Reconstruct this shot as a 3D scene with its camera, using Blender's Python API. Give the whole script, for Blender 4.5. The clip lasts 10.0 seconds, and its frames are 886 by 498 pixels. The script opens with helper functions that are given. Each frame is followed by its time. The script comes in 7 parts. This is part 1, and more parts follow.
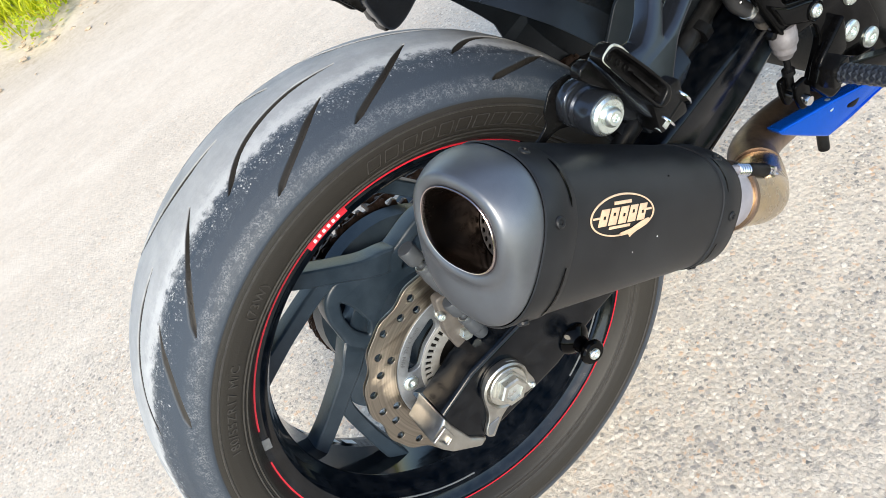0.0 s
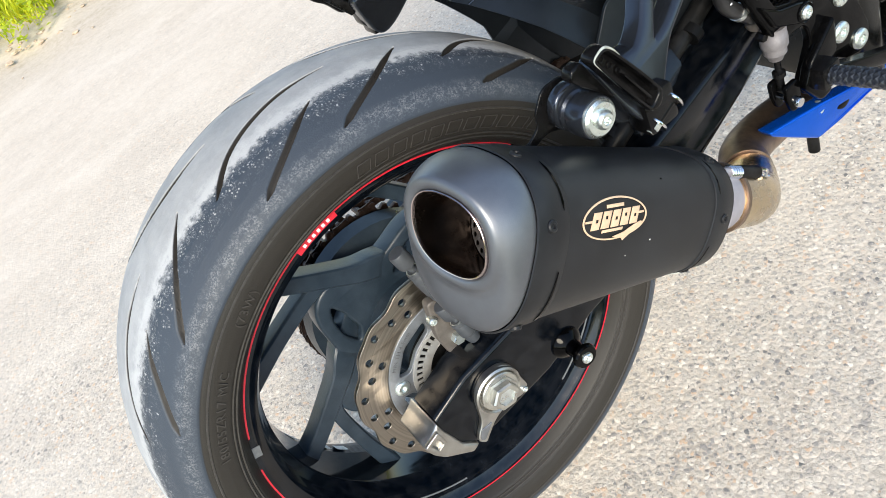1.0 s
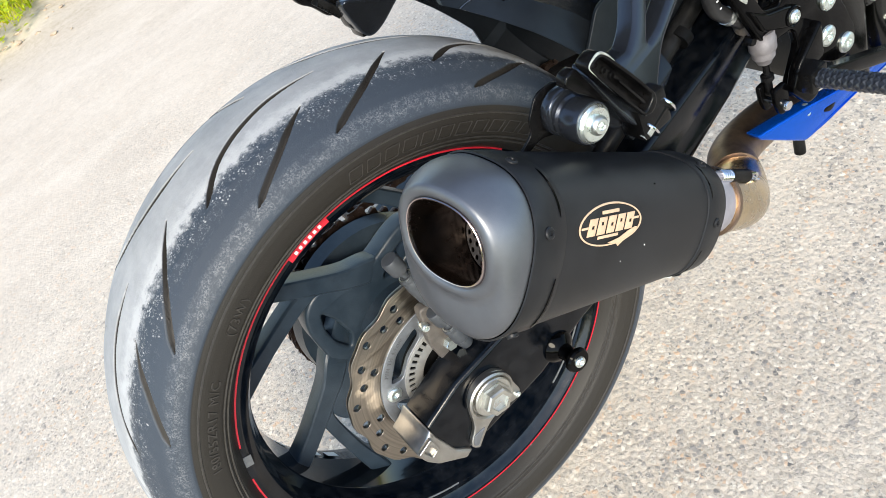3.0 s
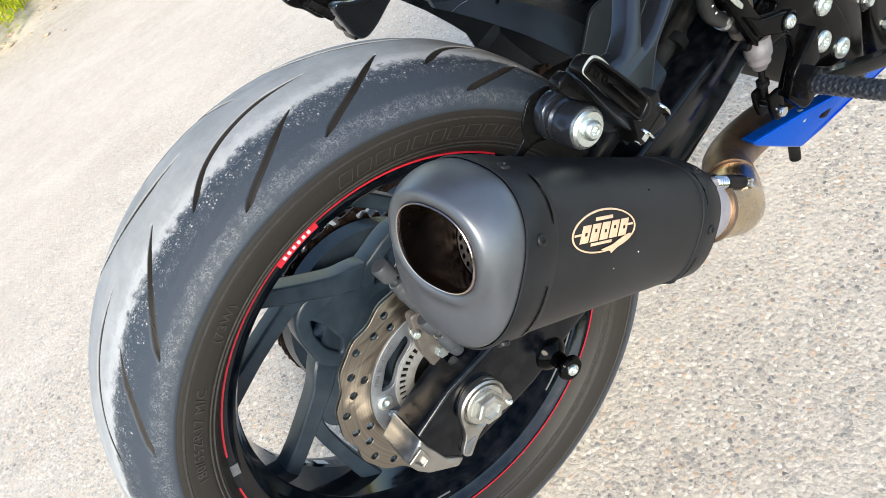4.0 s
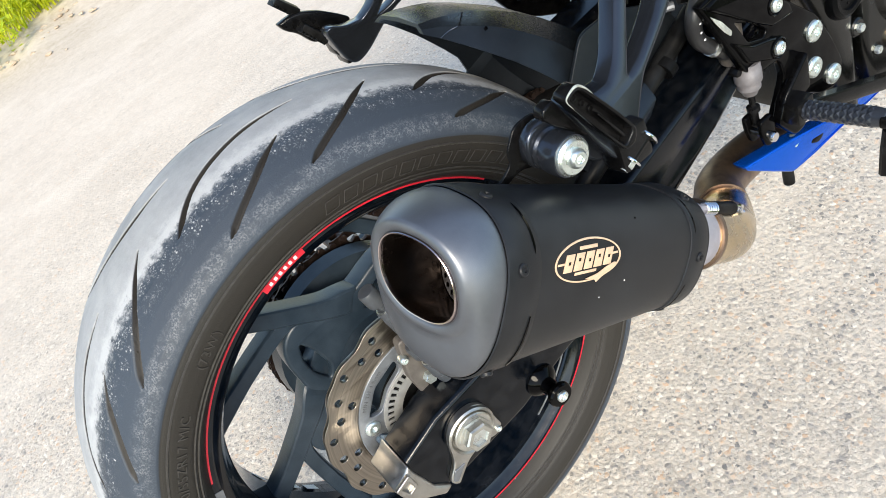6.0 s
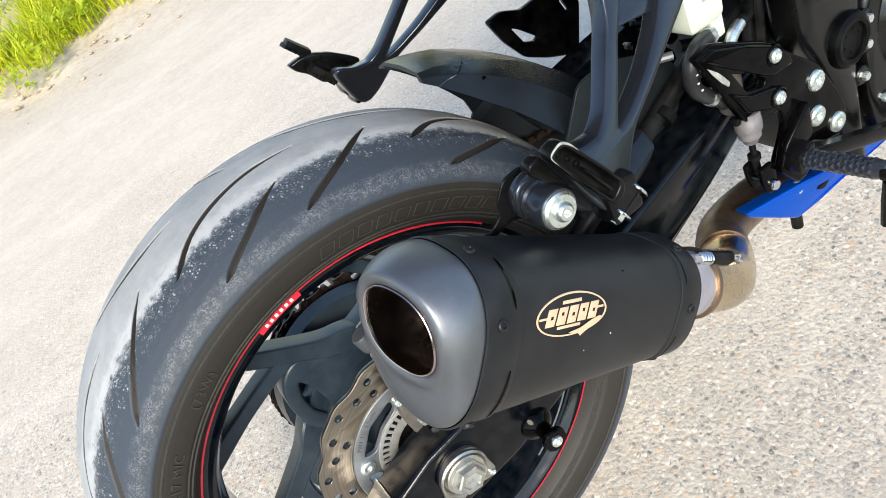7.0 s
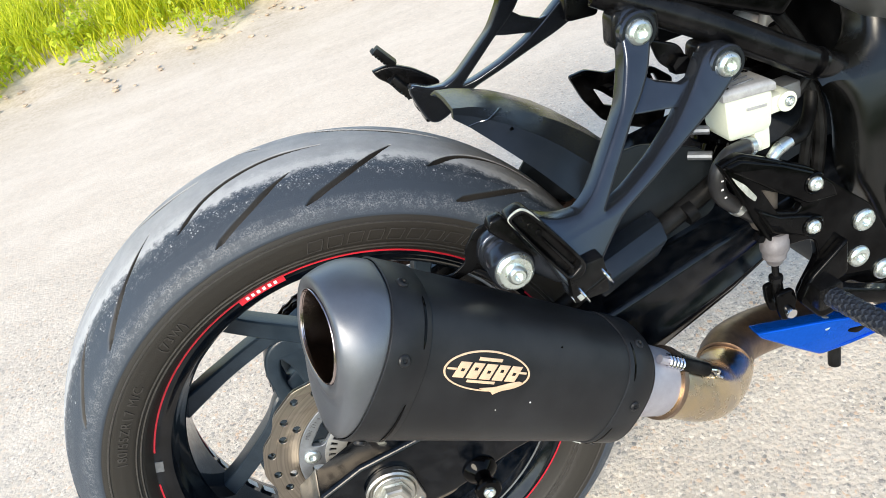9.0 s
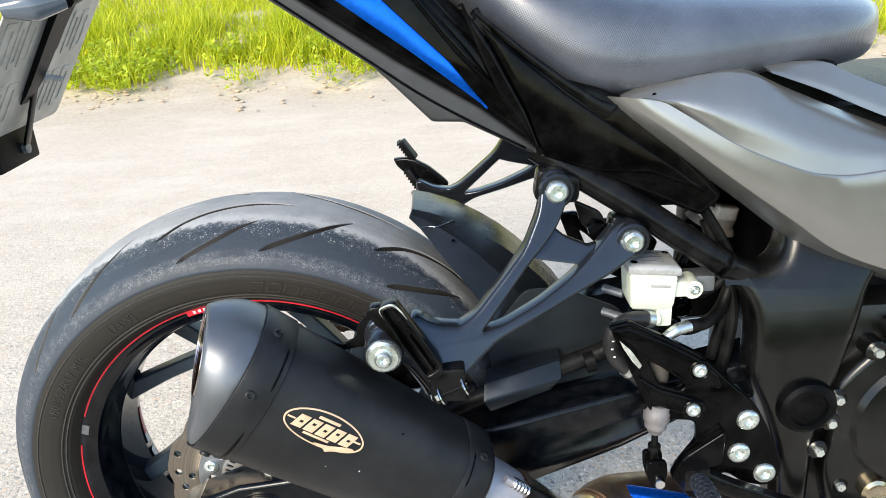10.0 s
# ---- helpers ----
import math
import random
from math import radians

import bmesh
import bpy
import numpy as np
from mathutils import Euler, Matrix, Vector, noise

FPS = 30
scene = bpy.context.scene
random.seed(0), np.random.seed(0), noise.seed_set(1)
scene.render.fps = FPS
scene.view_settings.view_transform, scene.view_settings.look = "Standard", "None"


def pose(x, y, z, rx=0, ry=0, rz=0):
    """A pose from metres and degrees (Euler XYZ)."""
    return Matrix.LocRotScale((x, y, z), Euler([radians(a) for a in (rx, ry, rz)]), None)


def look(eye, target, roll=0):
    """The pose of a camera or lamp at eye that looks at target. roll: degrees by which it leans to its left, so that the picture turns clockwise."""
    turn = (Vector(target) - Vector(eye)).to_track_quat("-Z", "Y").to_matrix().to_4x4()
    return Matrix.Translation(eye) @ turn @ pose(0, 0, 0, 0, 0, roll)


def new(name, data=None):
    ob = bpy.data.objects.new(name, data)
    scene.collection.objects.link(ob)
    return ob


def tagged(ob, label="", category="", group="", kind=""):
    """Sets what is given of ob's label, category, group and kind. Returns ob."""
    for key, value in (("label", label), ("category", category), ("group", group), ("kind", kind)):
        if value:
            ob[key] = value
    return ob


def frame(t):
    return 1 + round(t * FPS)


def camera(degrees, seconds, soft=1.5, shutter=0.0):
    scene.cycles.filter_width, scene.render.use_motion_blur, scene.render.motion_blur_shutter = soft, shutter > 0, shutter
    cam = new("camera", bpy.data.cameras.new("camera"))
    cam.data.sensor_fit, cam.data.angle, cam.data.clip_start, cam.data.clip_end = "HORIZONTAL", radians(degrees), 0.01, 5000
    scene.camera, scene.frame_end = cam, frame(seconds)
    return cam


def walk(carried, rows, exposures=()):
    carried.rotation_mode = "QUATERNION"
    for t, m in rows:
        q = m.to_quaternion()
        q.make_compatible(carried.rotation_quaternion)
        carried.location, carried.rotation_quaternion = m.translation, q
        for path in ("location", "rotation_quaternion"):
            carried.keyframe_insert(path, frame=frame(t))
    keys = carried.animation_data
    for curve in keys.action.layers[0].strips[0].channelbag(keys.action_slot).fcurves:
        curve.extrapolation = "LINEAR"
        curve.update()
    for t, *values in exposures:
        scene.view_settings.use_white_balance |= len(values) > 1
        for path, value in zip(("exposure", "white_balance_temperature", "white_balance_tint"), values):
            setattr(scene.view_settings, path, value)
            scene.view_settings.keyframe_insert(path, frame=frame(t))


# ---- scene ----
cam = camera(61.16, 10.0, 0.7)
PATH = [
    (0, (-0.1046, -0.5446, 0.9754), (0.0892, 0.1157, 0.2498), -28.17),
    (0.5, (-0.1035, -0.5434, 0.9745), (0.0960, 0.1154, 0.2491), -27.93),
    (1, (-0.1027, -0.5402, 0.9720), (0.1023, 0.1150, 0.2449), -27.76),
    (1.5, (-0.1066, -0.5395, 0.9760), (0.1028, 0.1111, 0.2459), -27.65),
    (2, (-0.1102, -0.5369, 0.9822), (0.1038, 0.1090, 0.2494), -27.49),
    (2.5, (-0.1080, -0.5328, 0.9797), (0.1102, 0.1095, 0.2450), -27.26),
    (4, (-0.1000, -0.5240, 0.9676), (0.1313, 0.1152, 0.2342), -26.07),
    (4.5, (-0.0973, -0.5219, 0.9670), (0.1376, 0.1179, 0.2352), -25.81),
    (5, (-0.0978, -0.5269, 0.9684), (0.1400, 0.1153, 0.2397), -25.74),
    (5.5, (-0.0885, -0.5258, 0.9666), (0.1522, 0.1195, 0.2415), -25.61),
    (6.8, (-0.0738, -0.5360, 0.9698), (0.1619, 0.1409, 0.2725), -25.57),
    (7, (-0.0506, -0.5405, 0.9784), (0.1804, 0.1458, 0.2888), -25.66),
    (7.5, (-0.0109, -0.5578, 0.9759), (0.2066, 0.1489, 0.3026), -25.01),
    (8, (-0.0051, -0.5745, 0.9701), (0.1835, 0.1552, 0.3128), -23.49),
    (8.5, (0.0158, -0.5864, 0.9640), (0.1630, 0.1671, 0.3233), -20.56),
    (9, (0.0619, -0.6095, 0.9691), (0.1579, 0.1635, 0.3419), -16.81),
    (9.5, (0.1321, -0.6387, 1.0019), (0.1569, 0.1584, 0.3986), -10.46),
    (9.8, (0.1870, -0.6800, 1.0040), (0.1990, 0.1640, 0.4675), -5.60),
    (10, (0.2220, -0.7086, 1.0069), (0.2167, 0.1450, 0.4861), -3.50),
]
EXPOSURES = [(0.0, 1.34, 6780.0, 6.0), (10.0, 1.34, 6780.0, 6.0)]
walk(cam, [(t, look(eye, target, roll)) for t, eye, target, roll in PATH], EXPOSURES)

# ---- light ----
SUN_TO = Vector((-0.44, -0.66, 0.61)).normalized()
world = bpy.data.worlds.new("sky")
scene.world = world
world.use_nodes = True
wn, wl = world.node_tree.nodes, world.node_tree.links
sky = wn.new("ShaderNodeTexSky")
sky.sky_type = "NISHITA"
sky.sun_disc = False
sky.sun_elevation = math.asin(SUN_TO.z)
sky.sun_rotation = math.atan2(SUN_TO.x, SUN_TO.y)
sky.dust_density = 0.7
sky.ozone_density = 1.6
wl.new(sky.outputs[0], wn["Background"].inputs[0])
wn["Background"].inputs[1].default_value = 0.15
sun = new("sun", bpy.data.lights.new("sun", "SUN"))
sun.data.energy = 2.15
sun.data.angle = radians(24)
sun.data.color = (1.0, 0.90, 0.77)
sun.matrix_world = look(SUN_TO * 20, (0, 0, 0))


# ---- materials ----
def material(name, color, rough=0.5, metal=0.0, spec=0.5, coat=0.0, vary=0.0, scale=60.0, bump=0.0, bump_scale=400.0, rough_vary=0.0, tint=None, sheen=0.0, coat_rough=0.08):
    """A procedural surface: a base colour that varies at two scales, uneven gloss and fine relief."""
    m = bpy.data.materials.new(name)
    m.use_nodes = True
    n, l = m.node_tree.nodes, m.node_tree.links
    b = n["Principled BSDF"]
    b.inputs["Base Color"].default_value = (*color, 1)
    b.inputs["Roughness"].default_value = rough
    b.inputs["Metallic"].default_value = metal
    b.inputs["Specular IOR Level"].default_value = spec
    b.inputs["Coat Weight"].default_value = coat
    b.inputs["Coat Roughness"].default_value = coat_rough
    b.inputs["Sheen Weight"].default_value = sheen
    tc = n.new("ShaderNodeTexCoord")
    big = n.new("ShaderNodeTexNoise")
    big.inputs["Scale"].default_value = scale
    big.inputs["Detail"].default_value = 6
    big.inputs["Roughness"].default_value = 0.65
    l.new(tc.outputs["Object"], big.inputs["Vector"])
    if vary:
        mix = n.new("ShaderNodeMix")
        mix.data_type = "RGBA"
        other = tint or tuple(min(1, c * (1 + vary) + 0.02 * vary) for c in color)
        mix.inputs["A"].default_value = (*color, 1)
        mix.inputs["B"].default_value = (*other, 1)
        ramp = n.new("ShaderNodeMapRange")
        ramp.inputs["From Min"].default_value = 0.4
        ramp.inputs["From Max"].default_value = 0.7
        l.new(big.outputs["Fac"], ramp.inputs["Value"])
        l.new(ramp.outputs[0], mix.inputs["Factor"])
        l.new(mix.outputs["Result"], b.inputs["Base Color"])
    if rough_vary:
        rr = n.new("ShaderNodeMapRange")
        rr.inputs["From Min"].default_value = 0.3
        rr.inputs["From Max"].default_value = 0.7
        rr.inputs["To Min"].default_value = max(0.02, rough - rough_vary)
        rr.inputs["To Max"].default_value = min(1, rough + rough_vary)
        l.new(big.outputs["Fac"], rr.inputs["Value"])
        l.new(rr.outputs[0], b.inputs["Roughness"])
    if bump:
        fine = n.new("ShaderNodeTexNoise")
        fine.inputs["Scale"].default_value = bump_scale
        fine.inputs["Detail"].default_value = 3
        l.new(tc.outputs["Object"], fine.inputs["Vector"])
        bp = n.new("ShaderNodeBump")
        bp.inputs["Strength"].default_value = bump
        bp.inputs["Distance"].default_value = 0.001
        l.new(fine.outputs["Fac"], bp.inputs["Height"])
        l.new(bp.outputs[0], b.inputs["Normal"])
    return m


M_SATIN = material("satin_black_paint", (0.0011, 0.0011, 0.0014), 0.20, spec=0.16, vary=0.4, scale=25, bump=0.10, bump_scale=900, rough_vary=0.03)
M_BRACKET = material("satin_anodised_black", (0.042, 0.048, 0.060), 0.19, metal=0.75, spec=0.25, vary=0.2, scale=25, bump=0.06, bump_scale=1100, rough_vary=0.04)
M_ZINC = material("pale_zinc_bolt", (0.66, 0.71, 0.68), 0.30, metal=0.9, vary=0.2, scale=150, rough_vary=0.08)
M_UNDERTAIL = material("dark_grey_plastic", (0.026, 0.027, 0.029), 0.45, spec=0.35, vary=0.3, scale=30, bump=0.3, bump_scale=1200)
M_GLOSS = material("gloss_black_paint", (0.0005, 0.0005, 0.0007), 0.07, spec=0.09, vary=0.2, scale=30, rough_vary=0.01)
M_PLASTIC = material("grained_black_plastic", (0.0012, 0.0013, 0.0016), 0.34, spec=0.08, vary=0.3, scale=20, bump=0.3, bump_scale=1300, rough_vary=0.03)
M_HUGGER = material("grey_black_plastic", (0.017, 0.022, 0.029), 0.24, metal=0.5, spec=0.2, vary=0.2, scale=20, bump=0.2, bump_scale=1300, rough_vary=0.04)
M_FLANK = material("dull_black_guard_plastic", (0.010, 0.013, 0.016), 0.36, spec=0.25, vary=0.3, scale=20, bump=0.2, bump_scale=1300, rough_vary=0.03)
M_FRAME = material("dark_cast_frame_paint", (0.0008, 0.0010, 0.0009), 0.26, spec=0.42, vary=0.3, scale=18, bump=0.04, bump_scale=700, rough_vary=0.02)
M_WHEEL = material("dusty_black_cast_wheel", (0.014, 0.023, 0.034), 0.33, spec=0.34, vary=0.5, scale=22, bump=0.2, bump_scale=600, rough_vary=0.06)
M_BARREL = material("glossy_black_rim_barrel", (0.0010, 0.0022, 0.0045), 0.10, spec=0.35, vary=0.4, scale=60, rough_vary=0.04)
M_CHROMEBLACK = material("polished_black_edge", (0.10, 0.105, 0.115), 0.14, metal=0.9, vary=0.2, scale=60)
M_SWING = material("black_swingarm_paint", (0.0007, 0.0014, 0.0028), 0.15, spec=0.26, vary=0.3, scale=70, bump=0.08, bump_scale=800, rough_vary=0.04)
M_RUBBER = material("black_rubber", (0.0018, 0.0018, 0.0019), 0.42, spec=0.12, vary=0.5, scale=40, bump=0.2, bump_scale=500)
M_STEEL = material("zinc_plated_steel", (0.62, 0.65, 0.64), 0.32, metal=0.95, vary=0.25, scale=120, rough_vary=0.1, bump=0.05)
M_CHROME = material("bright_steel", (0.75, 0.75, 0.76), 0.12, metal=1.0, rough_vary=0.06, scale=150)
M_ALU = material("bare_aluminium", (0.40, 0.385, 0.36), 0.40, metal=1.0, vary=0.2, scale=90, rough_vary=0.1, bump=0.1, bump_scale=700)
M_CASTGREY = material("grey_cast_caliper", (0.10, 0.088, 0.078), 0.5, metal=0.4, vary=0.5, scale=60, bump=0.3, bump_scale=500)
M_CAN = material("matte_black_muffler_coat", (0.0085, 0.0090, 0.0105), 0.44, spec=0.28, vary=0.4, scale=14, bump=0.12, bump_scale=1500, rough_vary=0.05)
M_CAP = material("gunmetal_satin_end_cap", (0.130, 0.137, 0.152), 0.40, metal=0.75, vary=0.25, scale=16, bump=0.08, bump_scale=1200, rough_vary=0.05)
M_SOOT = material("sooty_outlet_steel", (0.30, 0.235, 0.20), 0.20, metal=1.0, vary=0.8, scale=38, tint=(0.03, 0.022, 0.02), rough_vary=0.12)
M_BAFFLE = material("sooty_baffle", (0.030, 0.028, 0.028), 0.5, metal=0.3, vary=0.8, scale=100)
M_LIP = material("heat_tinted_lip", (0.44, 0.37, 0.36), 0.22, metal=1.0, vary=0.4, scale=60)
M_NUT = material("dull_nickel_nut", (0.42, 0.41, 0.375), 0.34, metal=0.85, vary=0.3, scale=90, rough_vary=0.1)
M_TAN = material("pale_tan_print", (0.56, 0.39, 0.26), 0.5, vary=0.15, scale=200)
M_PIPE_MATTE = material("blasted_grey_pipe", (0.36, 0.35, 0.39), 0.5, metal=0.6, vary=0.15, scale=70)
M_PIPE_GOLD = material("heat_gold_steel", (0.62, 0.50, 0.32), 0.26, metal=1.0, vary=0.3, scale=35, tint=(0.45, 0.40, 0.34), rough_vary=0.08)
M_PIPE_BROWN = material("heat_brown_steel", (0.27, 0.19, 0.135), 0.42, metal=0.9, vary=0.5, scale=30, tint=(0.13, 0.10, 0.085), rough_vary=0.1)
M_BLUE = material("metallic_blue_paint", (0.001, 0.098, 0.60), 0.20, metal=0.72, spec=0.3, vary=0.2, scale=300, rough_vary=0.04)
M_RED = material("red_pinstripe", (0.50, 0.012, 0.028), 0.35, vary=0.2, scale=150)
M_WHITE = material("white_decal", (0.72, 0.72, 0.70), 0.4, vary=0.1, scale=150)
M_GREYDECAL = material("grey_decal", (0.09, 0.095, 0.10), 0.4, vary=0.3, scale=250)
M_RESERVOIR = material("milky_white_reservoir", (0.52, 0.55, 0.46), 0.35, vary=0.1, scale=50)
M_RESCAP = material("grey_reservoir_lid", (0.33, 0.33, 0.33), 0.45, metal=0.3, vary=0.3, scale=150, bump=0.2)
M_CHAIN = material("oily_brown_chain", (0.045, 0.028, 0.022), 0.42, metal=0.8, vary=0.9, scale=200, rough_vary=0.12)
M_BOOT = material("grey_pushrod_boot", (0.15, 0.14, 0.145), 0.55, metal=0.3, vary=0.4, scale=80)
M_PLATE = material("number_plate_back", (0.36, 0.355, 0.335), 0.45, metal=0.5, vary=0.5, scale=30, bump=0.15)
M_LENS = material("smoked_signal_lens", (0.10, 0.12, 0.15), 0.12, coat=0.5)
M_PEG = material("knurled_black_alloy", (0.014, 0.017, 0.024), 0.30, spec=0.5, vary=0.3, scale=60)
M_HOSE = material("charcoal_rubber_hose", (0.010, 0.010, 0.011), 0.38, spec=0.45, vary=0.4, scale=60, bump=0.1)
M_SCUFF = material("scuffed_pale_metal", (0.30, 0.31, 0.28), 0.5, metal=0.4, vary=0.8, scale=220)
M_HOSEMARK = material("white_hose_print", (0.6, 0.6, 0.6), 0.5)
M_FAIRING = material("satin_graphite_paint", (0.295, 0.293, 0.285), 0.33, metal=0.80, vary=0.05, scale=60, bump=0.05, bump_scale=900, rough_vary=0.03)
M_PINBOOT = material("grey_rubber_boot", (0.040, 0.044, 0.050), 0.42, spec=0.4, vary=0.3, scale=80)
M_SENSOR = material("light_grey_sensor_ring", (0.34, 0.335, 0.32), 0.42, metal=0.5, vary=0.2, scale=90)
M_SHOCK = material("cast_shock_mount", (0.42, 0.38, 0.34), 0.45, metal=0.7, vary=0.4, scale=70)


def carrier_material():
    m = material("brushed_grey_carrier", (0.17, 0.18, 0.195), 0.38, metal=0.6, vary=0.3, scale=80, rough_vary=0.1)
    return m


M_CARRIER = carrier_material()


def rotor_material():
    """Ground steel with rings worn round the wheel's axle."""
    m = material("worn_brake_rotor", (0.48, 0.42, 0.34), 0.33, metal=1.0)
    n, l = m.node_tree.nodes, m.node_tree.links
    b = n["Principled BSDF"]
    tc = n.new("ShaderNodeTexCoord")
    sep = n.new("ShaderNodeSeparateXYZ")
    l.new(tc.outputs["Object"], sep.inputs[0])
    comb = n.new("ShaderNodeCombineXYZ")
    l.new(sep.outputs["X"], comb.inputs["X"])
    l.new(sep.outputs["Z"], comb.inputs["Y"])
    ln = n.new("ShaderNodeVectorMath")
    ln.operation = "LENGTH"
    l.new(comb.outputs[0], ln.inputs[0])
    ring = n.new("ShaderNodeTexNoise")
    ring.noise_dimensions = "1D"
    ring.inputs["Scale"].default_value = 420
    ring.inputs["Detail"].default_value = 5
    l.new(ln.outputs["Value"], ring.inputs["W"])
    mix = n.new("ShaderNodeMix")
    mix.data_type = "RGBA"
    mix.inputs["A"].default_value = (0.17, 0.145, 0.12, 1)
    mix.inputs["B"].default_value = (0.40, 0.36, 0.31, 1)
    l.new(ring.outputs["Fac"], mix.inputs["Factor"])
    l.new(mix.outputs["Result"], b.inputs["Base Color"])
    bp = n.new("ShaderNodeBump")
    bp.inputs["Strength"].default_value = 0.25
    bp.inputs["Distance"].default_value = 0.0006
    l.new(ring.outputs["Fac"], bp.inputs["Height"])
    l.new(bp.outputs[0], b.inputs["Normal"])
    return m


M_ROTOR = rotor_material()


def tyre_material():
    """Rubber with chalky road dust over the running band, flecks at its border and scuffs on the shoulder."""
    m = material("dusty_tyre_rubber", (0.02, 0.021, 0.023), 0.62, spec=0.3)
    n, l = m.node_tree.nodes, m.node_tree.links
    b = n["Principled BSDF"]
    tc = n.new("ShaderNodeTexCoord")
    sep = n.new("ShaderNodeSeparateXYZ")
    l.new(tc.outputs["Object"], sep.inputs[0])
    comb = n.new("ShaderNodeCombineXYZ")
    l.new(sep.outputs["X"], comb.inputs["X"])
    l.new(sep.outputs["Z"], comb.inputs["Y"])
    ln = n.new("ShaderNodeVectorMath")
    ln.operation = "LENGTH"
    l.new(comb.outputs[0], ln.inputs[0])
    ab = n.new("ShaderNodeMath")
    ab.operation = "ABSOLUTE"
    l.new(sep.outputs["Y"], ab.inputs[0])

    def noise_at(scale, detail=6.0, rough=0.7):
        t = n.new("ShaderNodeTexNoise")
        t.inputs["Scale"].default_value, t.inputs["Detail"].default_value, t.inputs["Roughness"].default_value = scale, detail, rough
        l.new(tc.outputs["Object"], t.inputs["Vector"])
        return t.outputs["Fac"]

    def calc(op, a, bb, clamp=False):
        k = n.new("ShaderNodeMath")
        k.operation, k.use_clamp = op, clamp
        for i, v in enumerate((a, bb)):
            if isinstance(v, (int, float)):
                k.inputs[i].default_value = v
            else:
                l.new(v, k.inputs[i])
        return k.outputs[0]

    def rng(v, a, bb, c=0.0, d=1.0):
        k = n.new("ShaderNodeMapRange")
        k.interpolation_type = "SMOOTHSTEP"
        for i, x in zip(("From Min", "From Max", "To Min", "To Max"), (a, bb, c, d)):
            k.inputs[i].default_value = x
        l.new(v, k.inputs["Value"])
        return k.outputs[0]

    coarse, mid, fine = noise_at(28), noise_at(120), noise_at(620, 3, 0.8)
    crumb = n.new("ShaderNodeTexVoronoi")
    crumb.inputs["Scale"].default_value = 330
    l.new(tc.outputs["Object"], crumb.inputs["Vector"])
    tone = n.new("ShaderNodeSeparateColor")
    l.new(crumb.outputs["Color"], tone.inputs[0])
    # distance from the middle of the tread, made ragged
    ragged = calc("ADD", ab.outputs[0], calc("ADD", calc("MULTIPLY", calc("SUBTRACT", mid, 0.5), 0.034), calc("MULTIPLY", calc("SUBTRACT", coarse, 0.5), 0.020)))
    band = rng(ragged, 0.047, 0.058, 1.0, 0.0)
    edge = calc("MULTIPLY", rng(ragged, 0.030, 0.046), band)
    # clots of rubber and dust at the border of the running band
    spread = calc("MULTIPLY", rng(ab.outputs[0], 0.044, 0.054), rng(ab.outputs[0], 0.056, 0.080, 1.0, 0.0))
    clot = calc("MULTIPLY", rng(crumb.outputs["Distance"], 0.20, 0.36, 1.0, 0.0), rng(calc("ADD", tone.outputs[0], calc("MULTIPLY", spread, 0.55)), 1.02, 1.10))
    clot = calc("MULTIPLY", clot, rng(mid, 0.40, 0.56))
    flecks = calc("MAXIMUM", clot, calc("MULTIPLY", spread, calc("MULTIPLY", rng(fine, 0.52, 0.62), rng(mid, 0.46, 0.60))))
    shoulder = calc("MULTIPLY", calc("MULTIPLY", rng(ab.outputs[0], 0.082, 0.090), rng(ln.outputs["Value"], 0.272, 0.284)), calc("MULTIPLY", rng(fine, 0.44, 0.60), rng(mid, 0.36, 0.62)))
    dust = calc("MAXIMUM", calc("MULTIPLY", band, calc("ADD", rng(coarse, 0.2, 0.75, 0.58, 0.86), calc("MULTIPLY", edge, 0.22))), calc("MAXIMUM", calc("MULTIPLY", flecks, 0.85), calc("MULTIPLY", shoulder, 0.30)), True)
    # sky blue on the tread, warm ground bounce on the flank, painted into the rubber
    lower = rng(ln.outputs["Value"], 0.2712, 0.2724, 1.0, 0.0)
    base = n.new("ShaderNodeMix")
    base.data_type = "RGBA"
    base.inputs["A"].default_value = (0.034, 0.043, 0.057, 1)
    base.inputs["B"].default_value = (0.022, 0.0195, 0.0165, 1)
    l.new(lower, base.inputs["Factor"])
    mix = n.new("ShaderNodeMix")
    mix.data_type = "RGBA"
    l.new(base.outputs["Result"], mix.inputs["A"])
    mix.inputs["B"].default_value = (0.38, 0.385, 0.39, 1)
    # grooves keep no dust; their shade is painted in further down
    attr = n.new("ShaderNodeAttribute")
    attr.attribute_name = "groove"
    inside = rng(attr.outputs["Fac"], 0.08, 0.36)
    clean = calc("SUBTRACT", 1.0, inside, True)
    l.new(calc("MULTIPLY", dust, clean), mix.inputs["Factor"])
    # shade inside the grooves, as a dark brown laid over the rubber colour
    dark = n.new("ShaderNodeMix")
    dark.data_type = "RGBA"
    l.new(mix.outputs["Result"], dark.inputs["A"])
    dark.inputs["B"].default_value = (0.020, 0.017, 0.014, 1)
    l.new(inside, dark.inputs["Factor"])
    l.new(dark.outputs["Result"], b.inputs["Base Color"])
    l.new(rng(dust, 0, 1, 0.5, 0.85), b.inputs["Roughness"])
    bp = n.new("ShaderNodeBump")
    bp.inputs["Strength"].default_value = 0.35
    bp.inputs["Distance"].default_value = 0.001
    l.new(calc("ADD", fine, calc("MULTIPLY", flecks, 1.5)), bp.inputs["Height"])
    l.new(bp.outputs[0], b.inputs["Normal"])
    return m


M_TYRE = tyre_material()
